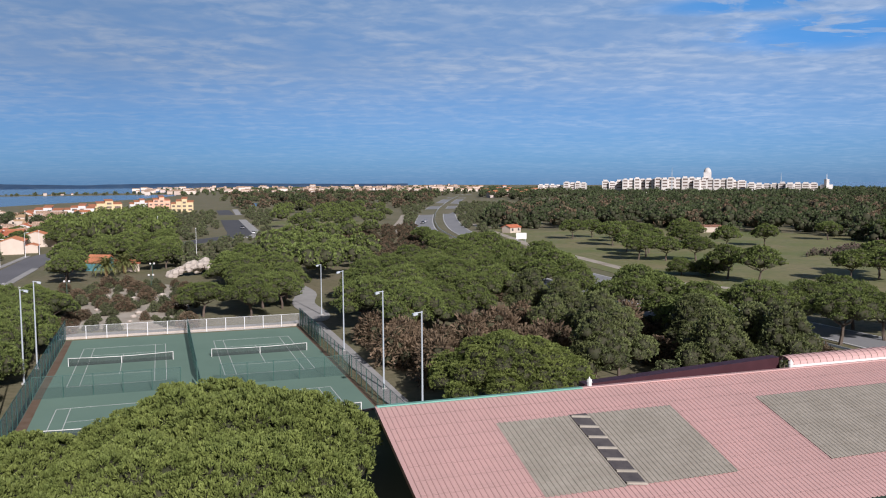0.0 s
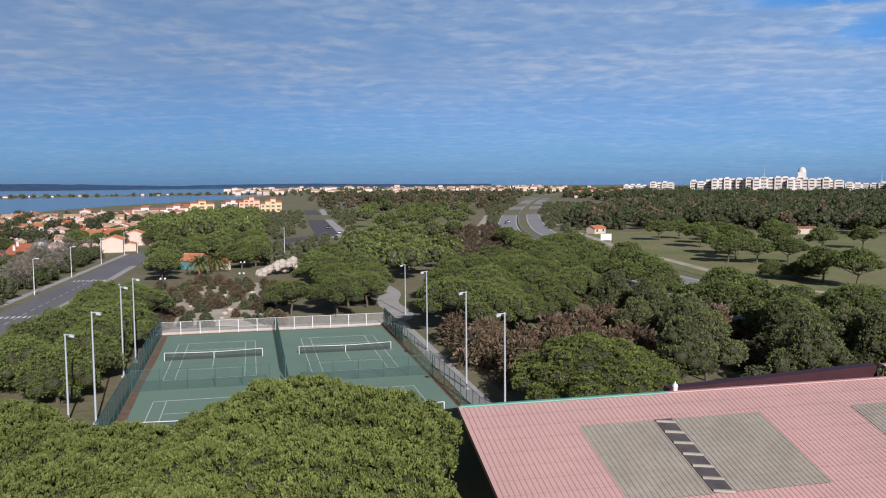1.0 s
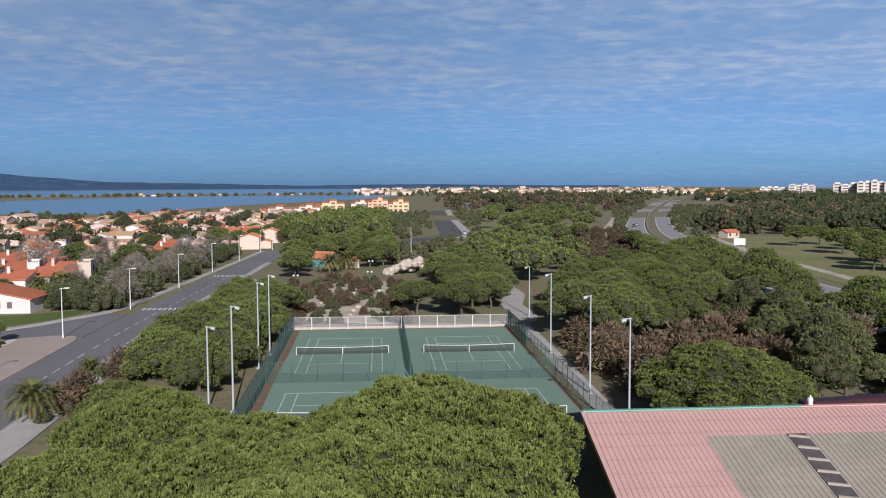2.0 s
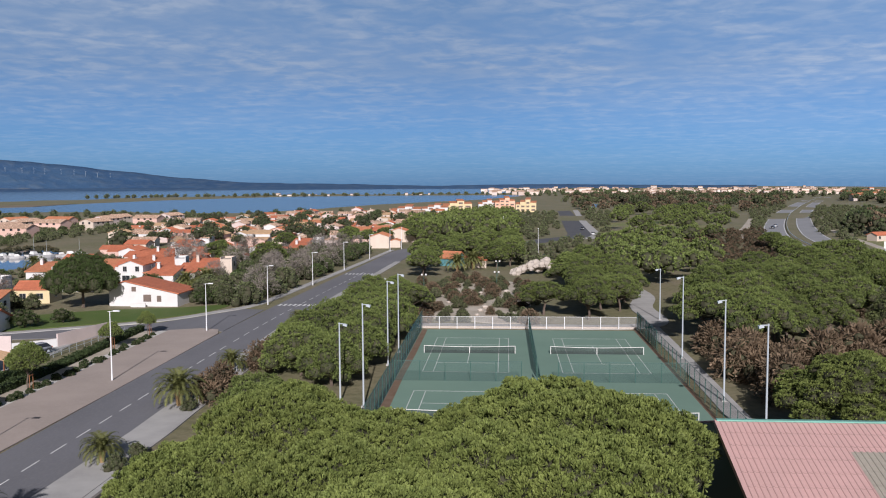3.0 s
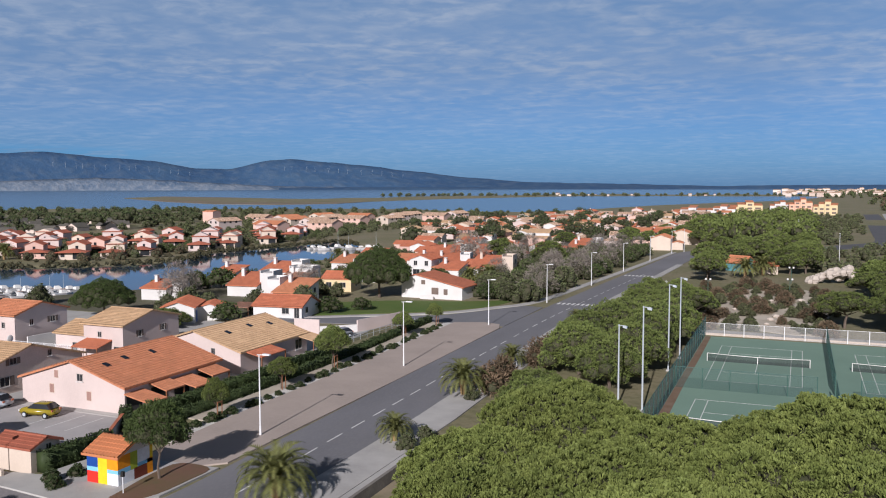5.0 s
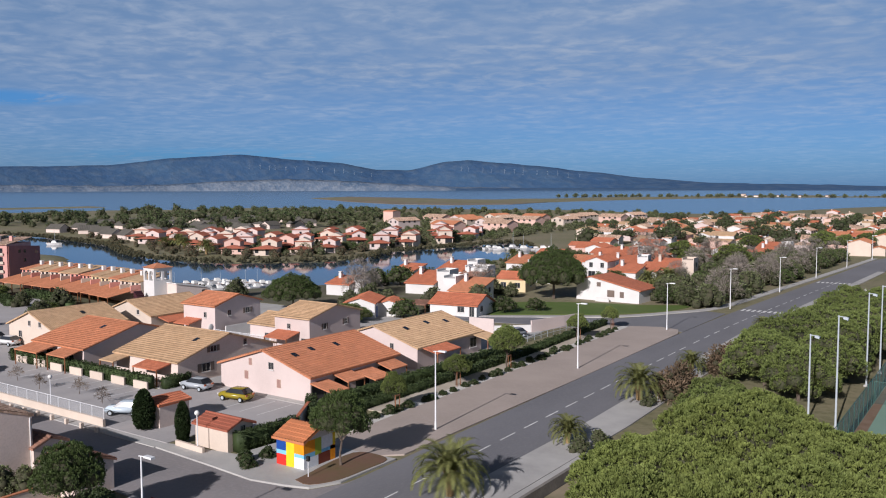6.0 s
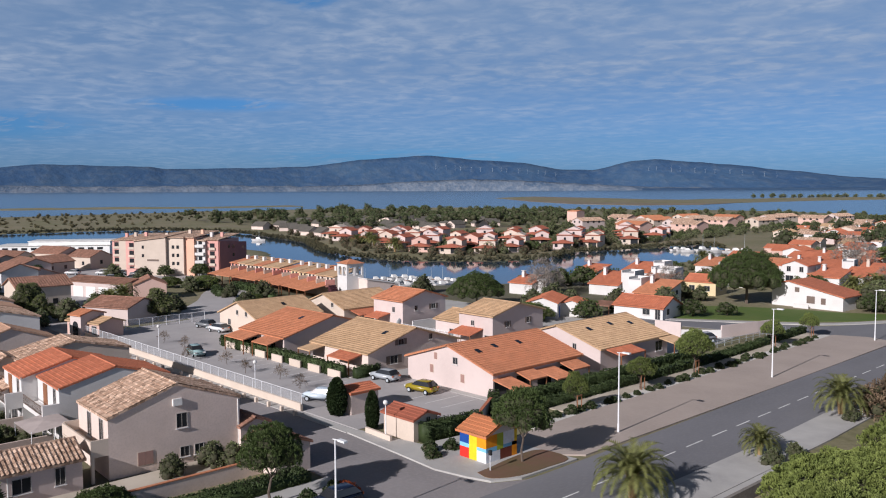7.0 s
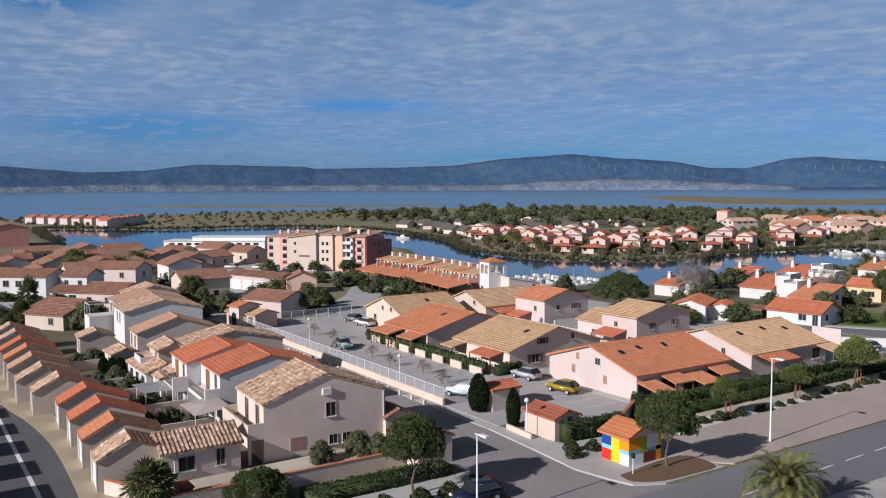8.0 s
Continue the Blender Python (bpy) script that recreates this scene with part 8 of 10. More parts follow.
for x, y in scatter([(-330, 112), (-420, 130), (-470, 200), (-470, 280), (-380, 300), (-340, 240), (-310, 150)], 21, 5):
    house(x, y, 9, 7, 2.1, 4.2, float(rng.uniform(-20, 100)), WALL_GREY, material("grey_thatch", (0.115, 0.105, 0.09), (0.085, 0.08, 0.07), fine=4) if "grey_thatch" not in bpy.data.materials else bpy.data.materials["grey_thatch"], "low cabin with grey weathered roof", over=0.4, pitch=0.8, group="cabins", simple=True)
# left village beyond the garages
for k, (x, y) in enumerate(((-206, -80), (-208, -58), (-214, -52), (-222, -88), (-226, -74), (-232, -62), (-240, -96), (-244, -82), (-250, -68), (-249, -54), (-256, -90), (-262, -76), (-268, -62),
                            (-274, -98), (-280, -84), (-284, -70), (-279, -56), (-243, -44), (-262, -46), (-292, -94), (-298, -78), (-302, -62), (-196, -110), (-220, -106), (-172, -64))):
    near = x > -212
    house(x, y, 13 if not near else 10, 8, 3.0 if not near else 4.6, 4.5 if not near else 6.2, 90 if k % 4 == 0 else 0, (WALL_CREAM, WALL_WHITE, WALL_PINK)[k % 3], ROOF_BROWN, "village house with weathered brown tiled roof",
          [("+x", -1.5, 1.0, 0.9, 1.1), ("+x", 1.5, 1.0, 0.9, 1.1), ("-y", -2, 1.0, 1.0, 1.1), ("-y", 2, 1.0, 1.0, 1.1)], over=0.4, pitch=0.5, group="village houses", simple=True)
gr = house(-181.0, -46.6, 18, 7, 3.2, 4.0, 20, WALL_PINK, ROOF_BROWN, "row of white garages with arched end", over=0.2, name="garage_row")
for k in range(4):
    part("garage_door", Geo().box(-6.6 + k * 3.9, -3.56, 0, -3.6 + k * 3.9, -3.48, 2.3), FRAME_WHITE, gr)
house(-194.1, -94.0, 14, 8, 5.0, 6.3, 45, WALL_WHITE, ROOF_BROWN, "white two-storey house with a long brown tiled roof", [("-y", u, 2.9, 1.4, 1.3) for u in (-5.0, -2.4, 0.6, 4.6)], over=0.25)
house(-187.1, -84.6, 6.2, 6.0, 5.0, 6.3, 45, WALL_WHITE, ROOF_BROWN, "white two-storey house with a brown tiled roof", [("-y", -1.7, 3.0, 0.9, 1.2), ("-y", 1.5, 3.0, 0.9, 1.2)], over=0.25)
house(-180.4, -87.4, 7.0, 6.0, 2.6, 3.5, 45, WALL_WHITE, ROOF_BROWN, "low brown tiled porch wing", [("-y", -1.6, 0.1, 1.6, 2.0), ("-y", 1.6, 0.1, 1.6, 2.0)], over=0.3)
house(-174.6, -81.2, 9.0, 10.0, 2.8, 4.3, 45, WALL_PINK, ROOF_BROWN, "low house with a broad reddish brown tiled roof", [("-y", -2, 0.9, 1.0, 1.1), ("-y", 2, 0.9, 1.0, 1.1)], over=0.3)
house(-199.0, -72.4, 8.0, 7.0, 5.0, 6.3, 45, WALL_PINK, ROOF_BROWN, "pale pink gabled house with weathered tiles", [("-y", 0.5, 3.0, 1.0, 1.2), ("+x", 0.0, 3.0, 1.0, 1.2)], over=0.25)
house(-150.5, -95.0, 8.4, 7.0, 2.5, 3.6, 35, WALL_CREAM, ROOF_BROWN, "low cream house with dark brown tiles", [("-y", 1.5, 0.9, 1.0, 1.1)], over=0.3)
house(-158.0, -92.5, 9.0, 8.0, 2.5, 3.7, 35, WALL_PINK, ROOF_BROWN, "low pink house with dark brown tiles", [("-y", -1.5, 0.9, 1.0, 1.1)], over=0.3)
wall_run([(-171.6, -99.4), (-174.6, -113.0)], 2.2, 0.25, WALL_WHITE, "tall white rendered wall at the end of the lane")
fan_palm(-156.2, -100.4, 40, 0.85, 1.35)
fan_palm(-167.0, -97.6, 140, 0.85, 2.2)
olive_shrub(-146.2, -91.6, 20, 1.5)
olive_shrub(-143.4, -92.6, 90, 1.3)
gh = house(-133.0, -67.6, 8.4, 4.4, 2.3, 3.0, 14, WALL_SALMON, ROOF_SAND, "cream gatehouse with an arched doorway and red gable", [("-y", -2.9, 0.2, 1.2, 1.7), ("-y", 2.9, 0.2, 1.2, 1.7)], over=0.3)
part("porch_tower", gable_body(2.8, 4.2, 3.6, 4.2), WALL_PINK, gh).location = (0, -1.4, 0)
for s_ in (-1, 1):
    part("porch_roof", roof_slope(2.8, 2.1, 3.6, 4.2, 0.3, s_), ROOF_ORANGE, gh).location = (0, -1.4, 0)
# the shaded doorway is a dark panel laid on the wall
ag = Geo().box(-0.65, -3.56, 0, 0.65, -3.48, 2.0)
ag.add([(0.65 * math.cos(math.pi * i / 8), -3.56, 2.0 + 0.65 * math.sin(math.pi * i / 8)) for i in range(9)], [tuple(range(9))])
part("arch_opening", ag, GLASS, gh, "dark arched panel for the shade of a doorway")
house(-171.0, -41.6, 7.0, 6.5, 3.2, 4.6, -20, WALL_SALMON, ROOF_BROWN, "pink gabled house with an arched window", [("-y", 0.0, 0.6, 1.5, 1.9)], over=0.2)
single("village_road", slab([(-150, -79), (-150, -71.5), (-170, -60), (-196, -58), (-205, -45), (-196, -36), (-168, -50), (-140, -47), (-137, -52), (-145, -62), (-137, -71.5)], 0.003), PARKING, "pale asphalt yard and road between the village houses", "road", "structure")
for k, (x, y, s_, t_) in enumerate(((-157, -71, 0.75, 1.1), (-153.0, -69.5, 0.6, 1.0), (-160.5, -68.5, 0.7, 1.1), (-141, -53.5, 0.78, 0.9), (-146, -50.5, 0.65, 0.75))):
    dark_pine(x, y, k * 60, s_, t_, "dense dark green garden tree")
house(-144, -58.5, 9.5, 8, 2.9, 4.2, 25, WALL_PINK, ROOF_BROWN, "low pink house with brown tiles", over=0.3)
house(-380, -78, 24, 14, 7.5, 9.0, 0, WALL_ROSE, ROOF_BROWN, "large rose-coloured building by the quay", over=0.3)
for k in range(7):
    house(-606 + k * 9, -36 + k * 5.5, 7, 9, 4.0, 5.6, 30, WALL_PINK, ROOF_RED, "distant waterside house with red roof", over=0.3, pitch=0.8, group="far houses", simple=True)
for k in range(6):
    house(-520 - k * 8, -8 + k * 5, 7, 9, 4.0, 5.6, 30, WALL_PINK, ROOF_RED, "distant waterside house with red roof", over=0.3, pitch=0.8, group="far houses", simple=True)
BRIGHT_WHITE = material("bright_white_panels", (0.80, 0.80, 0.79), (0.76, 0.76, 0.75), bump=0.05)
wb = thing("white_hall", -296, -18, 0, 56, "long flat white building by the water", "building")
part("wall", Geo().box(-18, -6, -0.2, 18, 6, 4.3).box(-8, -5.0, 4.3, 18, 5.0, 5.6), BRIGHT_WHITE, wb)
for k in range(11):
    part("window", Geo().box(-16 + k * 3, -6.05, 2.9, -14.2 + k * 3, -5.99, 3.7), GLASS, wb)
part("roof", Geo().box(-18.3, -6.3, 4.3, 18.3, 6.3, 4.5).box(-8.2, -5.2, 5.6, 18.2, 5.2, 5.85), FRAME_WHITE, wb)

# pink apartment block
WALL_PEACH = material("peach_render", (0.74, 0.43, 0.31), (0.68, 0.39, 0.28), scale=0.35, fine=7.0, bump=0.12)
blk = thing("apartment_block", -229.5, -26.0, 0, 35, "stepped apartment block in salmon, cream and rose render", "building")
# rose of the end wall, deepened in colour for the grazing light there
DARK_ROSE = material("deep_rose_render", (0.44, 0.17, 0.145), (0.38, 0.15, 0.13), scale=0.35, fine=7.0, bump=0.12)
PALE_ROSE = material("pale_rose_render", (0.62, 0.34, 0.30), (0.56, 0.30, 0.265), scale=0.35, fine=7.0, bump=0.12)
# along the front: start, end, how far it stands forward, height at its start and end, render, openings
SEG = [(0.0, 2.6, 0.0, 11.0, 11.0, PALE_ROSE, "loggia"), (2.6, 5.4, 1.2, 11.3, 11.3, WALL_CREAM, ""), (5.4, 8.8, 2.6, 11.4, 11.4, PALE_ROSE, "loggia"), (8.8, 17.8, 4.4, 11.2, 12.6, WALL_CREAM, "gable"),
       (17.8, 22.4, 3.4, 12.4, 12.4, WALL_CREAM, "pairs"), (22.4, 25.0, 2.6, 12.4, 12.4, WALL_PEACH, ""), (25.0, 27.6, 1.6, 11.6, 11.2, WALL_WHITE, "balcony"), (27.6, 31.0, 0.8, 11.6, 11.6, PALE_ROSE, "loggia")]
for x0, x1, out_, h0, h1, m_, kind_ in SEG:
    x0, x1, y0 = x0 * 1.13, x1 * 1.13, -out_
    g = Geo().add([(x0, y0, -0.2), (x1, y0, -0.2), (x1, y0, h1), (x0, y0, h0), (x0, 13, -0.2), (x1, 13, -0.2), (x1, 13, h1), (x0, 13, h0)],
                  [(0, 1, 2, 3), (5, 4, 7, 6), (1, 5, 6, 2), (4, 0, 3, 7), (3, 2, 6, 7)])
    part("wall", g, m_, blk)
    rf = shed_roof(13.6 + out_, x1 - x0, 0.0, 1.3, 0.2, 0.15, 0.7, 0.06)
    k_ = (h1 - h0) / (x1 - x0)
    rf.v = [(x0 + (x1 - x0) - vy, y0 - 0.3 + vx, h0 + k_ * (x1 - x0 - vy) + vz) for vx, vy, vz in rf.v]
    part("roof", rf, ROOF_MOTTLED, blk)
    mid = (x0 + x1) / 2
    if kind_ == "loggia":
        for j in range(4):
            lo = part("loggia", Geo().box(mid - 0.75, y0 - 0.03, 1.3 + j * 2.6, mid + 0.75, y0 + 0.05, 2.7 + j * 2.6), GLASS, blk)
            part("parapet", Geo().box(mid - 0.95, y0 - 0.4, 0.5 + j * 2.6, mid + 0.95, y0 - 0.02, 1.3 + j * 2.6), WALL_CREAM, lo)
    elif kind_ == "pairs":
        for j in range(3):
            for wx in (-0.75, 0.75):
                part("window", Geo().box(mid + wx - 0.4, y0 - 0.05, 3.4 + j * 2.7, mid + wx + 0.4, y0 + 0.02, 4.5 + j * 2.7), GLASS, blk)
    elif kind_ == "gable":
        for j in range(2):
            part("window", Geo().box(x0 + 2.5, y0 - 0.05, 6.0 + j * 2.8, x0 + 3.2, y0 + 0.02, 7.0 + j * 2.8), GLASS, blk)
        part("sign_bar", Geo().box(x0 + 4.2, y0 - 0.09, 4.7, x0 + 7.9, y0 - 0.02, 5.3), SHUTTER, blk, "dark lettering reduced to a bar")
        part("porch", Geo().box(x0 - 1.6, y0 - 1.6, -0.2, x0 + 1.4, y0, 2.2), PALE_ROSE, blk)
    elif kind_ == "balcony":
        for j in range(4):
            part("balcony", Geo().box(x0 + 0.1, y0 - 0.9, 1.4 + j * 2.6, x1 - 0.1, y0 - 0.02, 2.3 + j * 2.6), WALL_WHITE, blk)
            part("window", Geo().box(mid - 0.6, y0 - 0.04, 2.4 + j * 2.6, mid + 0.6, y0 + 0.02, 3.6 + j * 2.6), GLASS, blk)
    part("chimney", Geo().box(mid - 0.4, 5.4, h0, mid + 0.4, 6.2, h0 + 2.2), m_, blk)
blk.scale = (0.92, 0.9, 0.82)
part("wall", Geo().add([(29.5, -0.5, -0.2), (35.3, -0.5, -0.2), (35.3, 18, -0.2), (29.5, 18, -0.2), (29.5, -0.5, 11.3), (35.3, -0.5, 11.3), (35.3, 18, 9.9), (29.5, 18, 9.9)],
                       [(0, 1, 5, 4), (1, 2, 6, 5), (2, 3, 7, 6), (3, 0, 4, 7), (4, 5, 6, 7)]), DARK_ROSE, blk, "rose end wall with side shade painted into its colour")
for wy, wz in ((5.0, 8.6), (8.0, 8.4), (8.0, 5.6), (15.0, 7.6)):
    part("window", Geo().box(35.28, wy, wz, 35.36, wy + 1.3, wz + 1.0), GLASS, blk)

# terraced quay houses with the little bell tower
def quay_row(x, y, turn, walls, width):
    """A row of narrow houses: upper storey under a sand-coloured roof, broad tiled porch on dark posts before it."""
    c, d = math.cos(radians(turn)), math.sin(radians(turn))
    for k, wm in enumerate(walls):
        q = thing("quay_house", x + c * width * (k + 0.5), y + d * width * (k + 0.5), 0, turn, "narrow quay house with a broad tiled porch roof", "house", "quay houses")
        h, e = width / 2 - 0.02, 4.5 + 0.12 * (k % 2)
        part("wall", Geo().box(-h, 0, -0.2, h, 6.5, e), wm, q)
        part("roof", Geo().add([(-h, -0.4, e - 0.1), (h, -0.4, e - 0.1), (h, 6.6, e + 1.1), (-h, 6.6, e + 1.1), (-h, -0.4, e + 0.1), (h, -0.4, e + 0.1), (h, 6.6, e + 1.3), (-h, 6.6, e + 1.3)],
                               [(4, 5, 6, 7), (0, 1, 5, 4), (0, 4, 7, 3), (1, 2, 6, 5), (2, 3, 7, 6)]), ROOF_SAND if k % 3 else ROOF_ORANGE, q)
        part("party_wall", Geo().box(h - 0.25, -2.2, 2.6, h, 0, e - 0.5), WALL_ROSE if k % 2 else WALL_CREAM, q)
        lean_to(q, -h, h, -6.6 - 0.25 * (k % 3), -0.6, 2.1, 3.2, ROOF_ORANGE, True, "porch_roof")
        for wx in (-0.95, 0.75):
            part("window", Geo().box(wx - 0.38, -0.05, 3.45, wx + 0.38, 0.02, 4.3), GLASS, q)
        part("chimney", Geo().box(-0.45, 3.6, e, 0.35, 4.3, e + 1.75), WALL_WHITE, q)


quay_row(-190.5, -11.2, 0.5, (WALL_ROSE, WALL_CREAM, WALL_CREAM, WALL_CREAM, WALL_CREAM, WALL_ROSE), 3.9)
quay_row(-166.6, -10.8, -7, (WALL_ROSE, WALL_YELLOW, WALL_YELLOW, WALL_CREAM, WALL_CREAM, WALL_CREAM), 4.2)
tw = thing("bell_tower", -138.6, -12.0, 0, -7, "small white bell tower with arched openings", "tower")
part("shaft", Geo().box(-2.0, -2.0, -0.2, 2.0, 2.0, 5.2), WALL_WHITE, tw)
bel = part("belfry", Geo().box(-2.0, -2.0, 7.1, 2.0, 2.0, 7.7), WALL_WHITE, tw)
for sx in (-1.78, 0, 1.78):
    for sy in (-1.78, 0, 1.78):
        if sx or sy:
            part("pillar", Geo().box(sx - 0.22, sy - 0.22, 5.2, sx + 0.22, sy + 0.22, 7.1), WALL_WHITE, bel)
            if sx and sy == 0 or sy and sx == 0:
                arch = Geo()
                for side_ in (-1, 1):
                    cx = side_ * 0.89
                    for i in range(6):
                        a0, a1 = math.pi * i / 6, math.pi * (i + 1) / 6
                        p0, p1 = (cx - 0.67 * math.cos(a0), 6.5 + 0.6 * math.sin(a0)), (cx - 0.67 * math.cos(a1), 6.5 + 0.6 * math.sin(a1))
                        if sx:
                            arch.add([(sx + o, u, w) for o in (-0.18, 0.18) for u, w in (p0, p1, (p1[0], 7.1), (p0[0], 7.1))], [(3, 2, 1, 0), (4, 5, 6, 7), (0, 1, 5, 4)])
                        else:
                            arch.add([(u, sy + o, w) for o in (-0.18, 0.18) for u, w in (p0, p1, (p1[0], 7.1), (p0[0], 7.1))], [(0, 1, 2, 3), (7, 6, 5, 4), (4, 5, 1, 0)])
                part("arch", arch, WALL_WHITE, bel)
part("roof", Geo().add([(-2.3, -2.3, 7.7), (2.3, -2.3, 7.7), (2.3, 2.3, 7.7), (-2.3, 2.3, 7.7), (0, 0, 8.6)], [(0, 1, 4), (1, 2, 4), (2, 3, 4), (3, 0, 4), (3, 2, 1, 0)]), ROOF_ORANGE, tw)
qb = thing("quay_hall", -135.5, -7.0, 0, -7, "white quay building with a sloping roof beside the tower", "house")
part("wall", Geo().add([(-3, -4.5, -0.2), (3, -4.5, -0.2), (3, 3.0, -0.2), (-3, 3.0, -0.2), (-3, -4.5, 4.6), (3, -4.5, 4.6), (3, 3.0, 3.2), (-3, 3.0, 3.2)], [(0, 1, 5, 4), (1, 2, 6, 5), (2, 3, 7, 6), (3, 0, 4, 7), (4, 5, 6, 7)]), WALL_GREY, qb)
part("roof", Geo().add([(-3.2, -4.7, 4.62), (3.2, -4.7, 4.62), (3.2, 3.2, 3.22), (-3.2, 3.2, 3.22), (-3.2, -4.7, 4.8), (3.2, -4.7, 4.8), (3.2, 3.2, 3.4), (-3.2, 3.2, 3.4)], [(4, 5, 6, 7), (0, 1, 5, 4), (1, 2, 6, 5), (2, 3, 7, 6), (3, 0, 4, 7)]), WALL_WHITE, qb)
part("window", Geo().box(2.98, 1.2, 1.9, 3.05, 2.2, 3.0), GLASS, qb)
stair = thing("quay_stair", -139.0, -16.0, 0, -7, "maroon painted outdoor stair", "stairs")
for k in range(9):
    part("step", Geo().box(-1.0 + 0.4 * k, -0.8, -0.05, -0.6 + 0.4 * k, 0.8, 3.2 - 0.33 * k), MAROON, stair)
single("quay_drive", slab(smooth_line([(-128, -47), (-140, -49), (-150, -44), (-160, -36), (-171, -29), (-178, -22), (-172, -19), (-160, -24), (-150, -33), (-143, -38), (-128, -38), (-128, -47)], 3)[:-1], 0.006), PARKING, "curved pale drive before the quay houses", "road", "structure")
for k, (x0, y0, x1, y1) in enumerate(((-170, -26.5, -162, -29.5), (-174, -19.4, -158, -20.4), (-156, -21.5, -147, -26.0), (-152, -26.5, -146, -30.0))):
    hedge(x0, y0, x1, y1, 1.4, 1.6, seed=60 + k, size=0.3, dense=9)
for k, (x, y, s_) in enumerate(((-181, -23, 0.75), (-176, -26, 0.7), (-147, -31, 0.6), (-186, -30, 0.7))):
    round_pine(x, y, k * 60, s_, 0.6, "rounded garden tree by the quay drive")
for k in range(26):
    boat(-166 + (k % 9) * 2.5 + rng.uniform(-0.4, 0.4), 11.5 + (k // 9) * 5.8 + (k % 9) * 0.55 + rng.uniform(-1.3, 1.3), 75 + rng.uniform(-14, 14), rng.uniform(0.6, 0.9))
for k in range(9):
    boat(-166 + k * 2.9, 160 + rng.uniform(-3, 6), 60 + rng.uniform(-20, 20), rng.uniform(0.9, 1.3))
boat(-330, 80, 30, 1.2)

# ---------- park and north side ----------
sh = house(-10.5, 130.0, 5.6, 5.4, 2.3, 3.9, -28, material("turquoise_render", (0.10, 0.26, 0.29), rough=0.7, bump=0.05), ROOF_ORANGE, "park pavilion with orange roof and turquoise wall", over=0.4)
house(-3.5, 124.0, 6, 4, 2.2, 2.8, 0, WALL_CREAM, ROOF_RED, "small booth with a dark red roof", name="booth")
ROCK = material("pale_limestone", (0.52, 0.46, 0.40), (0.38, 0.33, 0.29), scale=0.8, fine=3.0, bump=0.8, depth=0.1)
rock = thing("rock_mound", 14, 106, 0, 0, "mound of pale limestone boulders", "rock mound")
rock.scale = (1.25, 1.2, 1.35)
for k in range(60):
    x, y = rng.uniform(-5.5, 5.5), rng.uniform(-2.5, 2.5)
    s = rng.uniform(0.5, 1.1)
    z = 1.9 * math.exp(-(x / 4.4) ** 4) * rng.uniform(0.5, 1.3)
    g = Geo().ball(0, 0, 0, s, s * rng.uniform(0.7, 1.1), s * rng.uniform(0.6, 0.9), 6, 4)
    g.v = [(vx * rng.uniform(0.8, 1.2), vy * rng.uniform(0.8, 1.2), vz * rng.uniform(0.8, 1.2)) for vx, vy, vz in g.v]
    b_ = part("boulder", g, ROCK, rock)
    b_.location = (x, y, z)
for k in range(26):
    x, y = rng.uniform(-9, 9), rng.uniform(30, 82)
    s = rng.uniform(0.35, 0.8)
    g = Geo().ball(0, 0, 0, s, s * 0.8, s * 0.6, 6, 4)
    g.v = [(vx * rng.uniform(0.8, 1.2), vy * rng.uniform(0.8, 1.2), vz) for vx, vy, vz in g.v]
    b_ = single("boulder", g, ROCK, "pale limestone boulder on sandy ground", "boulder", group="park boulders")
    b_.location = (x, y, s * 0.3)
for x, y, n_ in ((3, 74, 2), (3, 101, 2), (-13, 68, 2), (-20, 60, 2)):
    globe_lamp(x, y, 3.6, n_)
for x, y, h_ in ((4, 240, 10), (16, 170, 8.5), (-33, 190, 8)):
    lamp_post(x, y, 90, h_)

# ---------- trees near the flight ----------
for k, (x, y, s, tl) in enumerate(((4.9, -61.0, 0.96, 0.93), (8.3, -62.0, 1.10, 0.93), (11.0, -67.0, 1.12, 0.95), (-10.6, -60.5, 0.97, 0.96), (-13.0, -69.5, 0.9, 0.90), (-4.5, -73.5, 1.0, 0.92), (4.2, -70.0, 1.0, 0.95),
                                   (9.8, -73.0, 1.0, 0.98), (-10.4, -78.0, 0.92, 0.93), (0.0, -80.0, 1.0, 0.96), (9.5, -82.0, 0.95, 0.96), (-3.2, -64.0, 0.93, 0.91))):
    near_pine(x, y, k * 77, s, tl)
dome_pine(39.0, -37.5, 40, 1.14, 0.84)
for k, (x, y, s) in enumerate(((-15.5, -20, 0.85), (-20.5, -14.5, 0.95), (-14.5, -11, 0.9), (-21, -6, 1.0), (-14.5, -2, 0.9), (-20, 3.5, 1.0), (-14.0, 7, 0.95), (-19.5, 12, 0.95), (-13.5, 16, 0.9), (-18, 21, 0.85), (-24.0, -1, 0.75), (-19.5, -37, 0.75), (-16.5, -45, 0.85), (-22.0, 16, 0.75), (-20, 29, 0.85), (-16, 33, 0.8), (-21.5, 37, 0.85), (-17, 43, 0.8), (-21, 48, 0.8), (-17, 54, 0.7))):
    round_pine(x, y, k * 60, s * 1.12, 1.05)
round_pine(-15.6, -28.5, 10, 0.42, 0.8, "round bushy shrub beside the courts")
COURT_BOX = [(-12, 26), (29.5, 26), (29.5, -55), (-12, -55)]
HALL_BOX = [(15, -50), (82, -50), (82, -82), (15, -82)]
HW_BAND = band_outline(HW, -17, 13)
HW_WIDE = band_outline(HW, -24, 26)
PARK_BOX = [(-11, 24), (11, 24), (13, 72), (9, 90), (-3, 94), (-15, 80), (-15, 56)]
PATH_BOX = band_outline([(31, 24), (31, 46), (34, 62), (33, 82)], -3.5, 3.5)
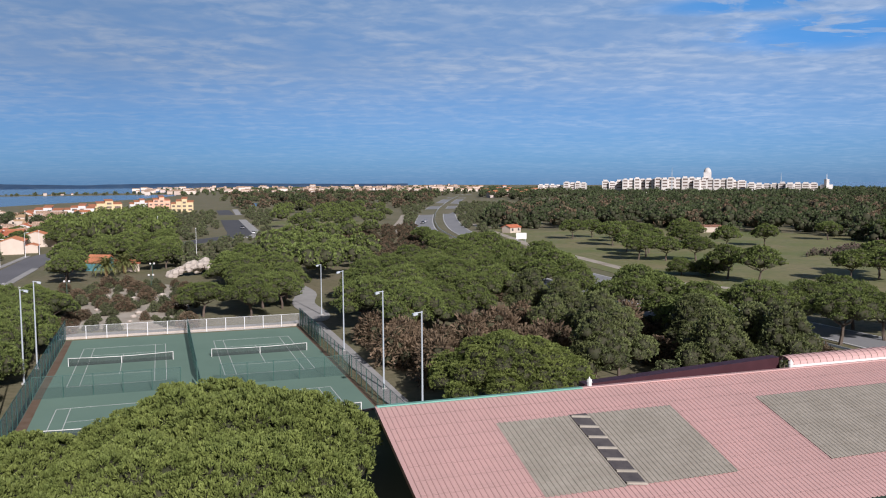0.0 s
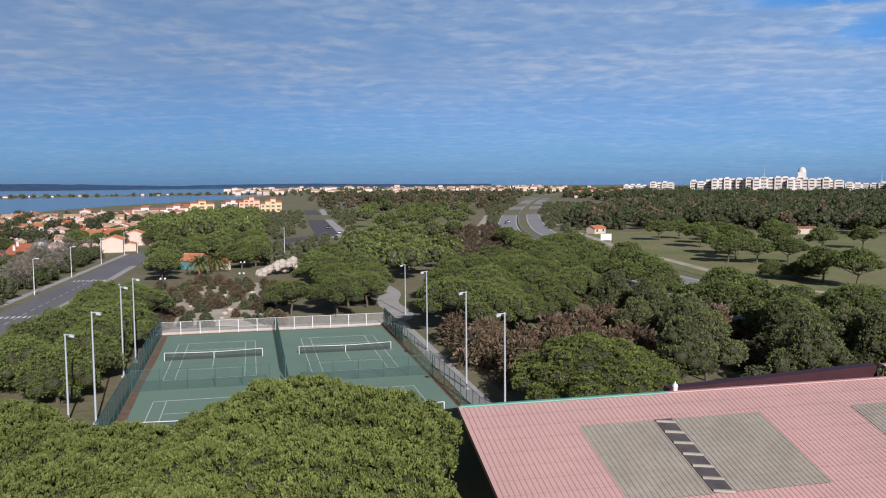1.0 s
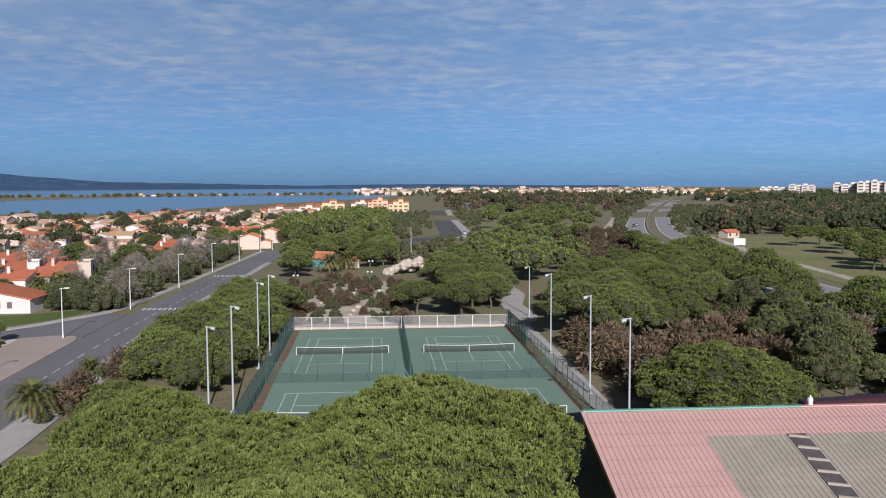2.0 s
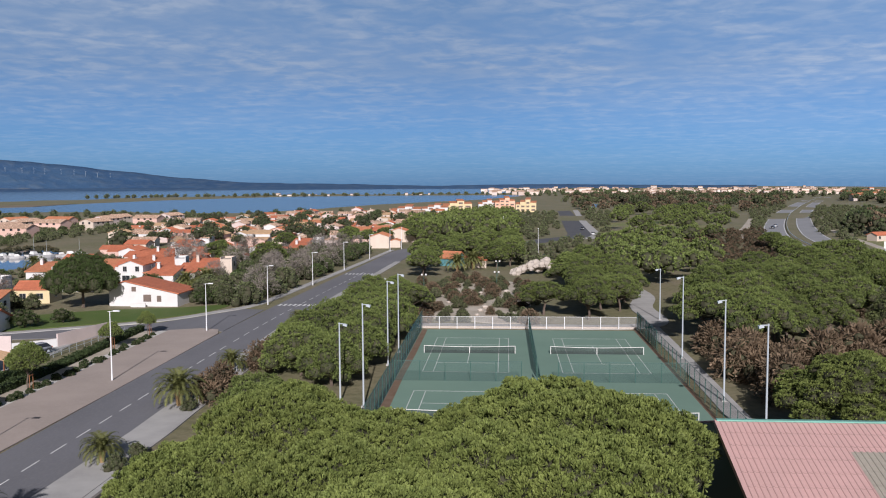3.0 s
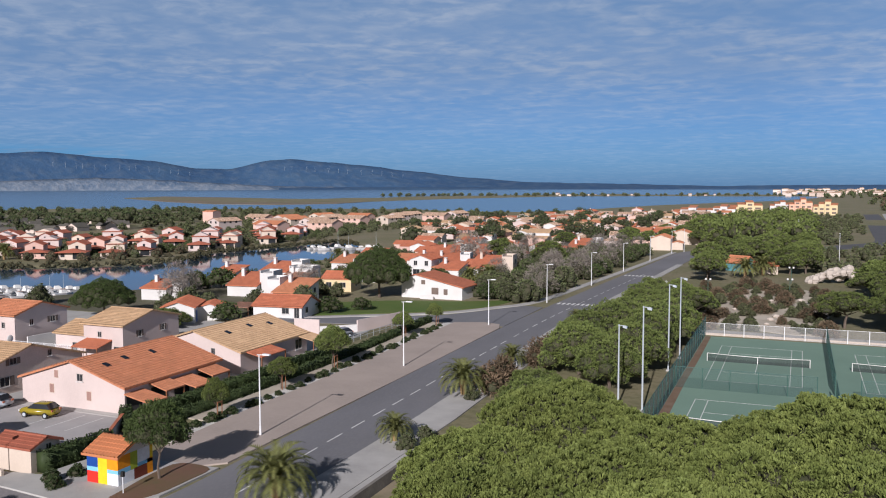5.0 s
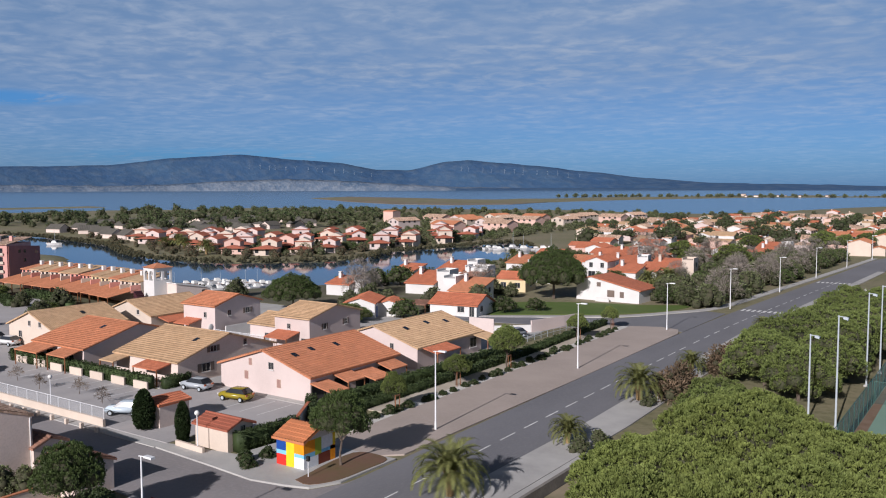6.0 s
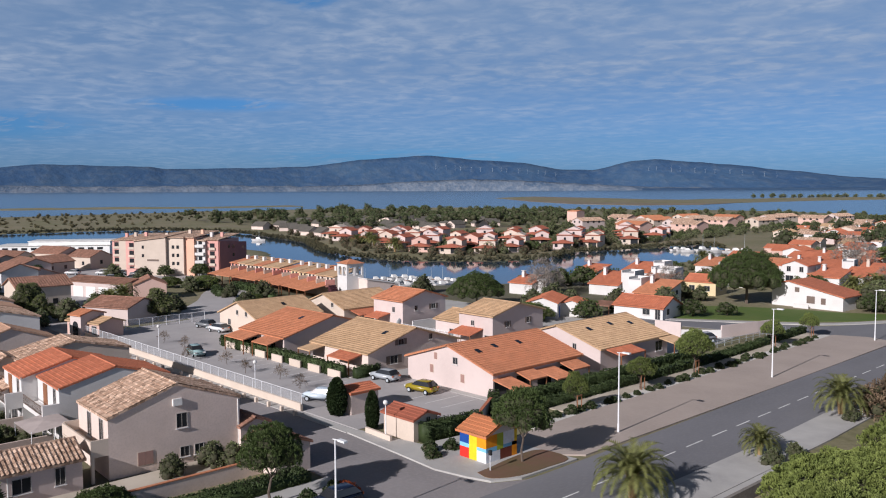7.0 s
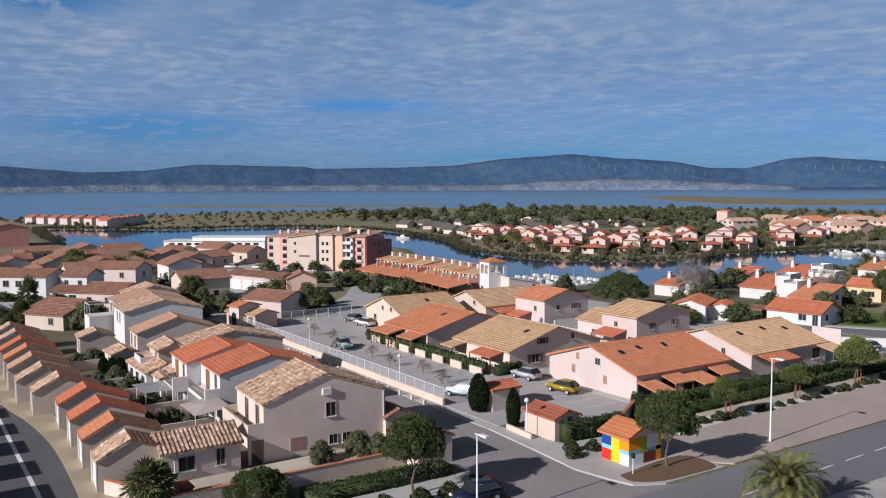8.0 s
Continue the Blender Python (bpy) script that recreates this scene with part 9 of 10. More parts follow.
STREET_BOX = band_outline(ROAD_LINE, -8, 10)
PSTREET = band_outline([(10, 212), (22, 240), (36, 262), (40, 285), (42, 330), (46, 420), (52, 540), (56, 640)], -9, 12)
ROCKBOX = [bd(0.6, 165), bd(0.6, 240), bd(-4.2, 240), bd(-4.2, 165)]
SHEDBOX = [(-17, 84), (-3, 84), (2, 104), (4, 140), (-17, 140)]
STREET_VIEW = [bd(-0.5, 225), bd(-0.5, 700), bd(-7.0, 700), bd(-7.0, 225)]
HIGHWAY_VIEW = [bd(-16.2, 215), bd(-15.5, 900), bd(-22.5, 900), bd(-21.5, 215)]
for k, (x, y) in enumerate(scatter([(-13, 26), (30, 28), (36, 60), (30, 120), (26, 190), (20, 215), (-18, 185), (-18, 110), (-14, 80)], 7.6, 3, [PARK_BOX, PATH_BOX, STREET_BOX, ROCKBOX, SHEDBOX, COURT_BOX, STREET_VIEW])):
    (fine_pine if y < 80 else mid_pine)(x, y, k * 67, rng.uniform(0.85, 1.2), rng.uniform(0.75, 0.95))
def over_road(x, y, tall):
    """True where a tree of that height would stand before the open stretch of carriageway."""
    b0 = math.degrees(math.atan2(x - EYE_X, y - EYE_Y))
    if not 22.5 < b0 < 34.5:
        return False
    reach = 222 - (b0 - 24.6) * 9.0
    return math.hypot(x - EYE_X, y - EYE_Y) > reach * (1 - tall / 23.7) * 0.97 and x < 92


for k, (x, y) in enumerate(scatter([(34, -4), (46, -6), (60, 20), (80, 46), (76, 70), (60, 84), (44, 66), (36, 40), (33, 10)], 7.4, 6, [PATH_BOX])):
    if over_road(x, y, 7.0):
        (olive_shrub if k % 2 else brown_shrub)(x, y, k * 67, rng.uniform(0.8, 1.1), 0.8)
    else:
        fine_pine(x, y, k * 67, rng.uniform(0.95, 1.25), rng.uniform(0.85, 1.0))
for k, (x, y) in enumerate(scatter([(44, -30), (82, -44), (108, -46), (108, -26), (88, -12), (76, 22), (64, 14), (50, -4)], 6.6, 9, [HALL_BOX, HW_BAND])):
    if over_road(x, y, 7.5):
        (brown_shrub if k % 2 else olive_shrub)(x, y, k * 67, rng.uniform(0.9, 1.3), 0.8)
    elif k % 5 == 2:
        brown_shrub(x, y, k * 67, rng.uniform(1.1, 1.6), 1.0)
    else:
        dark_pine(x, y, k * 67, rng.uniform(0.75, 1.1), rng.uniform(0.8, 1.05))
for k, (x, y) in enumerate(((34, 1), (38, -1), (36, -8), (40, -12), (44, -11), (48, -15), (43, -18), (37, -17), (50, -10), (71, -6), (33.5, -14), (35, -25), (47, -24))):
    brown_shrub(x, y, k * 40, rng.uniform(1.1, 1.5), 1.0)
run = 0.0
for k, (p_, q_) in enumerate(zip(HW, HW[1:])):
    d_ = (Vector(q_) - Vector(p_)).normalized()
    run += (Vector(q_) - Vector(p_)).length
    if not -26 < p_[1] < 172:
        continue
    while run > 0:
        run -= 6.2
        u_ = rng.uniform(0, 1)
        x, y = p_[0] + (q_[0] - p_[0]) * u_, p_[1] + (q_[1] - p_[1]) * u_
        off_ = rng.uniform(17.0, 20.5)
        avenue_pine(x - d_.y * off_, y + d_.x * off_, k * 50 + run * 30, rng.uniform(0.8, 1.0), rng.uniform(0.72, 0.86))
for k, (x, y) in enumerate(((97, 137), (99, 122), (93, 108), (96, 98), (91, 88), (97, 80), (88, 62), (88, 52), (86, 42), (82, 31), (87, 18), (84, 6), (80, 60), (84, 74), (92, 118))):
    mid_pine(x, y, k * 67, rng.uniform(0.9, 1.15), 0.95)
for k, (x, y) in enumerate(((87, -2), (93, -9), (101, -9), (107, -13), (104, -22), (112, -20), (118, -26), (96, -22), (112, -4))):
    fine_pine(x, y, k * 67, rng.uniform(1.1, 1.35), 0.85)
for k, (x, y) in enumerate(((157.5, 150), (149, 126), (137, 99), (143, 94), (153, 119), (151, 91), (145, 108), (131, 50), (132, 40), (154, 36), (160, 31), (164, 38), (170, 44), (168, 168), (176, 160), (190, 150), (172, 192), (160, 186), (172, 128), (186, 124), (205, 128), (246, 143), (271, 149), (258, 128), (180, 176), (196, 166))):
    mid_pine(x, y, k * 67, rng.uniform(1.1, 1.35), rng.uniform(0.76, 0.9))
for k, (x, y) in enumerate(((126, 61), (131, 57), (136, 62))):
    round_pine(x, y, k * 67, rng.uniform(0.8, 0.95), 0.8)
for k, (x, y) in enumerate(((200, 60), (212, 66), (222, 60), (232, 70), (206, 76), (240, 58))):
    brown_shrub(x, y, k * 50, 1.5, 0.6)
# lawn tree, shrubs and garden trees
lawn_pine(-77.5, 41.5, 0, 0.95, 1.28)
lawn_pine(-112, -1, 30, 0.74, 1.05, "round dense pine beside the basin houses")
round_pine(-93, -6, 30, 0.85, 0.6, "round bushy tree beside the courtyard")
LAWN_HOUSE = [(-76, 40), (-56, 40), (-56, 56), (-76, 56)]
for k, (x, y) in enumerate(scatter([(-44, 44), (-56, 45), (-62, 60), (-62, 90), (-68, 118), (-58, 150), (-50, 180), (-40.5, 178), (-43, 120), (-44.5, 70)], 4.6, 12, [LAWN_HOUSE])):
    m_ = k % 7
    if m_ in (0, 3):
        garden_tree(x, y, k * 50, rng.uniform(0.42, 0.68), rng.uniform(0.85, 1.15), "dense green garden tree beside the street")
    elif m_ == 5:
        grey_tree(x, y, k * 50, rng.uniform(1.1, 1.6))
    else:
        olive_shrub(x, y, k * 50, rng.uniform(1.1, 1.75))
for k, (x, y, s_) in enumerate(((-87.6, 2.3, 0.58), (-76, 18.5, 0.5), (-80, 16.5, 0.5), (-72, 23.5, 0.42), (-119, 42, 0.8), (-114, 46, 0.7), (-123, 36, 0.65), (-100, 62, 0.55), (-92, 78, 0.5), (-78, 74, 0.55), (-112, 60, 0.5), (-60, 60, 0.6), (-95, 88, 0.5), (-110, 98, 0.6), (-122, 86, 0.5))):
    garden_tree(x, y, k * 50, s_, 0.9, "dense rounded garden tree among the villas")
for k, (x, y, s_) in enumerate(((-113.6, 21.1, 1.6), (-110, 16, 1.3), (-88, 120, 2.0), (-80, 108, 1.7), (-66, 100, 1.6), (-98, 46, 1.2), (-116, 26, 1.2), (-72, 132, 1.7))):
    grey_tree(x, y, k * 50, s_)
for k, (x, y) in enumerate(((-84, 22), (-90, 15), (-94, 20), (-99, 12), (-105, 14), (-110, 20), (-100, 2), (-96, -4), (-92, 40), (-86, 38), (-110, 62), (-118, 66), (-124, 40), (-128, 30), (-130, 12), (-136, 6), (-70, 60), (-58, 52), (-56, 56), (-88, 70), (-96, 84), (-104, 92), (-120, 100), (-126, 112),
                            (-128, -2), (-140, 0), (-150, -26), (-160, -28), (-175, -30), (-140, -36), (-150, -46), (-146, -72), (-150, -66), (-138, -78), (-158, -58), (-142, -52), (-200, -30), (-190, -36), (-215, -32))):
    olive_shrub(x, y, k * 50, rng.uniform(0.9, 1.5))
for k, (x, y) in enumerate(((-70, 108), (-62, 118), (-54, 196), (-48, 205), (-56, 212), (-80, 128), (-74, 182), (-58, 224), (-44, 224), (-40, 244), (-50, 262), (-36, 250), (-26, 215), (-32, 225), (-22, 238))):
    mid_pine(x, y, k * 67, rng.uniform(0.9, 1.2), 0.9)
for k, (x, y) in enumerate(((-67.4, 69.2), (-98, 66), (-128, 112), (-152, -58), (-160, -52), (-232, 78), (-262, 92), (-270, 96), (-276, 94), (-205, 100), (-60, 62), (-250, -58), (-262, -56))):
    palm(x, y, k * 70, rng.uniform(1.0, 1.5))
# park shrubs
for k, (x, y) in enumerate(scatter([(-22, 25), (11, 25), (12, 80), (-4, 96), (-18, 84)], 3.9, 14)):
    if abs(x - 2.5 - 3.0 * math.sin(y * 0.13)) > 2.4 or y > 66:
        (olive_shrub if k % 3 else brown_shrub)(x, y, k * 50, rng.uniform(0.4, 0.85), rng.uniform(0.6, 1.0))
for x, y in ((-4, 118), (-6, 150), (0, 152), (-8, 110)):
    palm(x, y, x * 40, 1.3)

# ---------- far woods as masses ----------
wr = np.random.default_rng(33)
umb = [umbrella_lumps(4.6, 3.8, 7, wr, 0.42) for _ in range(3)]
umb = [[(x, y, z + 3.6, r, h) for x, y, z, r, h in s] for s in umb]
rag = [cloud_lumps(4.2, 7.0, 7, wr, 0.52) for _ in range(3)]
low = [cloud_lumps(2.6, 3.0, 5, wr, 0.6) for _ in range(3)]


def wood(name, poly, gap_, seed, sets, mat_, label, keep=(), lo=0.8, hi=1.2, count=130, size=0.75, leaves=3, limit=4000):
    r_ = np.random.default_rng(seed)
    woodland(name, [(x, y, r_.uniform(lo, hi)) for x, y in scatter(poly, gap_, seed, keep)][:limit], sets, mat_, label, count, size, leaves, seed)


MEADOW_BOX = [(108, 4), (110, 60), (118, 120), (132, 190), (150, 250), (215, 235), (250, 175), (240, 110), (250, 50), (240, -20), (150, -45), (120, -32)]
wood("woodland_east", [(150, 255), (215, 238), (255, 180), (250, 110), (262, 50), (250, -60), (420, -60), (560, 200), (560, 420), (400, 520), (250, 480)], 12.6, 1, rag + umb + umb, PINE_DARK, "dark mixed pine wood beyond the meadow", [HW_WIDE, MEADOW_BOX], 0.75, 1.15, 60, 1.05)
wood("woodland_far_east", [(560, 100), (900, 350), (1150, 800), (1250, 1300), (900, 1350), (620, 1100), (420, 700), (330, 560), (400, 520), (560, 420)], 22, 2, rag + umb + umb, PINE_DARK, "dark pine forest reaching to the resort", [HW_WIDE], 0.85, 1.15, 22, 1.7)
wood("woodland_north", [bd(-7.2, 270), bd(-11, 250), bd(-13.5, 330), bd(-15.2, 450), bd(-15.0, 700), bd(-7.5, 700)], 25, 4, umb, PINE_MID, "scattered umbrella pines in rough grass", [HW_WIDE, PSTREET], 0.7, 1.1, 260, 0.7)
wood("woodland_mid", [bd(-6.5, 200), bd(-9.5, 195), bd(-12.5, 200), bd(-14.0, 235), bd(-12.5, 275), bd(-9.5, 300), bd(-7.2, 300)], 9.0, 5, umb, PINE_MID, "umbrella pines along the carriageway", [HW_BAND, HIGHWAY_VIEW], 0.8, 1.1, 260, 0.6)
wood("scrub_north", [bd(-9.5, 310), bd(-12.5, 270), bd(-14.5, 235), bd(-17.0, 250), bd(-17.5, 330), bd(-16.6, 420), bd(-12, 420)], 6.5, 6, low, SHRUB_BROWN, "brown leafless scrub among the pines", [band_outline(HW, -17, 12)], 0.45, 0.9, 130, 0.6)
wood("scrub_plain", [(70, 560), (180, 560), (420, 1000), (500, 1500), (120, 1500), (80, 1000)], 33, 7, low, SHRUB_OLIVE, "olive scrub on the plain towards the town", [HW_WIDE, POND], 0.6, 1.5, 26, 1.3)
wood("woodland_far_north", [(400, 760), (640, 1120), (900, 1360), (760, 1500), (560, 1280), (430, 1020)], 17, 26, rag + umb, PINE_DARK, "dark pines towards the resort", [HW_WIDE], 0.8, 1.3, 34, 1.5)
wood("woodland_plain", [(70, 560), (180, 560), (460, 1000), (560, 1300), (120, 1300), (80, 900)], 58, 8, umb, PINE_DARK, "scattered dark pines on the plain", [HW_WIDE, POND], 0.8, 1.4, 60, 1.3)
wood("woodland_west_street", [(-22, 190), (18, 216), (34, 270), (36, 330), (30, 420), (-10, 440), (-34, 380), (-36, 260)], 10.5, 9, umb, PINE_MID, "umbrella pines between the houses and the far street", [PSTREET, STREET_VIEW], 0.85, 1.2, 170, 0.8)
wood("woodland_village", [(-60, 190), (-150, 190), (-185, 340), (-150, 480), (-40, 500), (-40, 300)], 19, 10, rag + umb, PINE_DARK, "garden trees among the village houses", [], 0.6, 0.95, 120, 0.8)
wood("woodland_island", [(-330, 130), (-430, 140), (-560, 150), (-560, 330), (-440, 420), (-330, 300)], 17, 11, umb + umb + rag, PINE_DARK, "dark pines on the far side of the island", [], 0.5, 1.15, 150, 0.7, 3)
wood("scrub_island", [(-196, 72), (-240, 66), (-330, 104), (-400, 126), (-440, 150), (-300, 150), (-230, 118), (-205, 180), (-196, 140), (-186, 110)], 7.5, 12, low, SHRUB_BROWN, "brown reeds and bushes along the island shore", [], 0.3, 0.75, 90, 0.5)
wood("scrub_island_back", [(-205, 200), (-330, 230), (-480, 330), (-640, 420), (-500, 560), (-300, 580), (-190, 560)], 19, 13, low, SHRUB_OLIVE, "scrub and trees behind the island houses", [], 0.6, 1.2, 80, 0.7)
wood("scrub_promontory", [(-490, 10), (-540, -38), (-700, -60), (-740, 60), (-745, 300), (-600, 260), (-500, 90)], 15, 14, low, REED, "low brown marsh reeds on the spit", [BASIN, LAGOON], 0.2, 0.6, 40, 0.9)
wood("woodland_left", [(-170, -110), (-320, -110), (-330, -50), (-250, -38), (-170, -60)], 21, 15, low, SHRUB_OLIVE, "garden shrubs between the village houses", [], 0.5, 1.0, 100, 0.6)

wood("tamarisk_meadow", [(186, 90), (215, 84), (262, 84), (262, 112), (236, 112), (206, 102)], 3.4, 25, low, leafy("purple_brown_twigs", (0.20, 0.145, 0.130), (0.155, 0.115, 0.10), 0.3), "purple-brown bare thicket in the meadow", [], 0.35, 0.6, 26, 0.9)
wood("scrub_street_view", STREET_VIEW, 9, 21, low, SHRUB_OLIVE, "low olive scrub along the far street", [PSTREET], 0.5, 0.85, 40, 0.7)
wood("scrub_highway_view", HIGHWAY_VIEW, 9, 22, low, SHRUB_OLIVE, "low olive scrub beside the carriageways", [band_outline(HW, -16.5, 12)], 0.45, 0.8, 40, 0.7)

wood("brown_trees_east", [(150, 255), (215, 238), (262, 180), (262, 50), (420, -60), (560, 200), (620, 500), (400, 560), (250, 480)], 27, 23, rag, SHRUB_BROWN, "leafless brown trees standing in the pine wood", [HW_WIDE, MEADOW_BOX], 0.9, 1.25, 120, 0.9)
wood("brown_scrub_plain", [(70, 560), (180, 560), (420, 1000), (500, 1500), (120, 1500), (80, 1000)], 34, 24, low, SHRUB_BROWN, "brown scrub on the plain", [HW_WIDE, POND], 0.9, 2.0, 30, 1.3)

shore = band_outline(BASIN[18:60], -5.5, 0.5)
wood("reed_bank", shore, 2.3, 31, low, REED, "brown reeds and rough grass along the shore", [], 0.22, 0.42, 14, 0.8)

# ---------- the far town and resort ----------
def far_town(name, count, b0, b1, near_, far_, mats, seed, label, size=1.0):
    """Pale buildings of a town on the horizon, too many and too small to count: boxes under low tiled roofs."""
    r_ = np.random.default_rng(seed)
    walls_, roofs_ = Geo(), Geo()
    for _ in range(count):
        x, y = bd(r_.uniform(b0, b1), r_.uniform(near_, far_))
        w_, d_, h_ = r_.uniform(7, 22) * size, r_.uniform(7, 13) * size, size * r_.uniform(3.0, 7.5) * (1.7 if r_.uniform() < 0.12 else 1)
        walls_.box(x - w_ / 2, y - d_ / 2, -0.2, x + w_ / 2, y + d_ / 2, h_)
        cap = h_ + 1.8 * size
        roofs_.add([(x - w_ / 2 - 0.4, y - d_ / 2 - 0.4, h_), (x + w_ / 2 + 0.4, y - d_ / 2 - 0.4, h_), (x + w_ / 2 + 0.4, y + d_ / 2 + 0.4, h_), (x - w_ / 2 - 0.4, y + d_ / 2 + 0.4, h_), (x - w_ / 2, y, cap), (x + w_ / 2, y, cap)],
                   [(0, 1, 5, 4), (2, 3, 4, 5), (1, 2, 5), (3, 0, 4)])
    town = thing(name, 0, 0, 0, 0, label, "town", kind="stuff")
    part("wall", walls_, mats[0], town)
    part("roof", roofs_, mats[1], town)


TOWN_WALL = material("far_town_render", (0.56, 0.50, 0.46), (0.60, 0.46, 0.38), scale=0.02, fine=0.2, bump=0, island=0.22, world_space=True)
far_town("far_town", 330, -21, 1.5, 1750, 3300, (TOWN_WALL, ROOF_MOTTLED), 71, "distant pale town with tiled roofs on the plain")
far_town("far_shore_huts", 13, 5, 17, 1790, 1930, (TOWN_WALL, ROOF_BROWN), 72, "scattered low huts on the far spit", 0.42)
far_town("far_houses_highway", 46, -25.5, -21, 1150, 1900, (TOWN_WALL, ROOF_ORANGE), 73, "distant pale houses beside the carriageway")
wood("far_trees_spit", [bd(27, 1760), bd(27, 1900), bd(6, 1960), bd(-3, 1960), bd(-3, 1830), bd(6, 1830)], 30, 74, [cloud_lumps(3.6, 4.0, 5, wr, 0.6) for _ in range(2)], SHRUB_OLIVE, "trees and bushes on the far spit", [], 0.5, 1.3, 26, 1.6)
wood("far_trees_town", [bd(-1, 1500), bd(-24, 1500), bd(-22, 2900), bd(0, 2900)], 52, 75, [cloud_lumps(4.0, 5.0, 5, wr, 0.6) for _ in range(2)], PINE_DARK, "dark trees among the far town", [HW_WIDE], 0.7, 1.4, 26, 2.0)


RESORT_WHITE = material("sunlit_white_render", (0.64, 0.61, 0.58), (0.54, 0.50, 0.47), scale=0.05, fine=0.4, bump=0, vary=0.08)


def resort_block(x, y, W, D, H_, turn, storeys, r_):
    """A stepped apartment building: uneven bays in and out, each with its storeys of dark panels for the shade of deep
    balconies.
    """
    ob = thing("resort_building", x, y, 0, turn, "white terraced seaside apartment building", "building", "resort buildings")
    n = max(2, int(W / 9.5))
    for i in range(n):
        xa, xb = -W / 2 + W * i / n, -W / 2 + W * (i + 1) / n
        fy, h_ = -D / 2 + r_.uniform(-5, 3), H_ * r_.uniform(0.84, 1.0)
        part("bay", Geo().box(xa, fy, 0, xb, D / 2, h_).box(xa + 2.0, fy + 4, h_, xb - 2.0, D / 2 - 1, h_ + r_.uniform(0.6, 2.6)), RESORT_WHITE, ob)
        for s in range(2, storeys):
            z = h_ * (s + 0.3) / storeys
            # dark panel on the bay's face paints the balcony's shade
            part("balcony_opening", Geo().box(xa + 1.6, fy - 0.1, z, xb - 1.6, fy + 0.05, z + h_ / storeys * 0.45), SHUTTER, ob)
    return ob


for b0, dist, W, H_, st in ((-25.5, 1500, 40, 11, 0), (-27.2, 1480, 38, 14, 4), (-29.6, 1470, 34, 17, 0), (-31.0, 1450, 38, 21, 3), (-32.4, 1440, 34, 19, 5), (-34.0, 1430, 84, 22, 0), (-36.0, 1420, 60, 19, 5), (-37.4, 1420, 26, 18, 0), (-39.4, 1390, 66, 12, 2), (-41.2, 1380, 44, 11, 3)):
    x, y = bd(b0, dist)
    resort_block(x, y, W, 18, H_ + 4.5 + st * 0.3, b0 + rng.uniform(-6, 6), 5, rng)
for b0, dist, h_ in ((-33.4, 1380, 42), (-40.0, 1380, 32)):
    x, y = bd(b0, dist)
    m_ = thing("radio_mast", x, y, 0, 0, "slender lattice radio mast", "mast")
    part("lattice", Geo().tube((-1.5, 0, 0), (0, 0, h_), 0.35, 0.15, 4).tube((1.5, 0, 0), (0, 0, h_), 0.35, 0.15, 4).tube((0, 1.5, 0), (0, 0, h_), 0.35, 0.15, 4), METAL_GREY, m_)
x, y = bd(-35.6, 1450)
dm = thing("round_tower", x, y, 0, -35, "tall white tower with a rounded top", "tower")
part("shaft", Geo().box(-6, -5, 0, 6, 5, 34), RESORT_WHITE, dm)
part("dome", Geo().ball(0, 0, 34, 6, 5, 8, 12, 8), RESORT_WHITE, dm, "", True)
x, y = bd(-42.6, 1380)
lh = thing("harbour_tower", x, y, 0, 0, "white harbour tower with a pointed top", "tower")
part("shaft", Geo().box(-6, -6, 0, 6, 6, 14).box(-2.5, -2.5, 14, 2.5, 2.5, 22), RESORT_WHITE, lh)
part("spire", Geo().tube((0, 0, 22), (0, 0, 30), 0.6, 0.2, 6), METAL_WHITE, lh)
# apartment houses at the edge of the village
for x, y, W, H_, m_, t_ in ((-36, 600, 24, 9.5, WALL_YELLOW, 8), (-12, 672, 17, 8.5, WALL_WHITE, 4), (4, 664, 18, 11, WALL_PEACH, 4), (22, 600, 17, 10.5, WALL_YELLOW, -4), (-68, 505, 22, 7.5, WALL_WHITE, 0), (-50, 545, 20, 7.5, WALL_WHITE, 0)):
    ap = thing("apartment_house", x, y, 0, t_, "stepped pale apartment house with recessed balconies", "building", "apartment houses")
    for x0, x1, y0, h_ in ((-0.5, -0.28, 1.0, 0.62), (-0.28, -0.02, 0.0, 0.82), (-0.02, 0.22, -1.2, 1.0), (0.22, 0.5, 0.4, 0.74)):
        part("wall", Geo().box(W * x0, -5 + y0, -0.2, W * x1, 6, H_ * h_), m_, ap)
        rf = shed_roof(11.2 - y0, W * (x1 - x0), 0.0, 1.2, 0.2, 0.15, 0.8, 0.05)
        part("roof", Geo().add([(W * x1 - vy, -5.1 + y0 + vx, H_ * h_ + vz) for vx, vy, vz in rf.v], rf.f), ROOF_ORANGE, ap)
        # balcony recesses are dark panels on the wall, their shade put into the colour
        for j in range(max(1, int(H_ * h_ / 3.0))):
            part("balcony_opening", Geo().box(W * (x0 + 0.05), -5.06 + y0, 1.0 + j * 2.9, W * (x1 - 0.05), -4.95 + y0, 2.5 + j * 2.9), SHUTTER, ap)
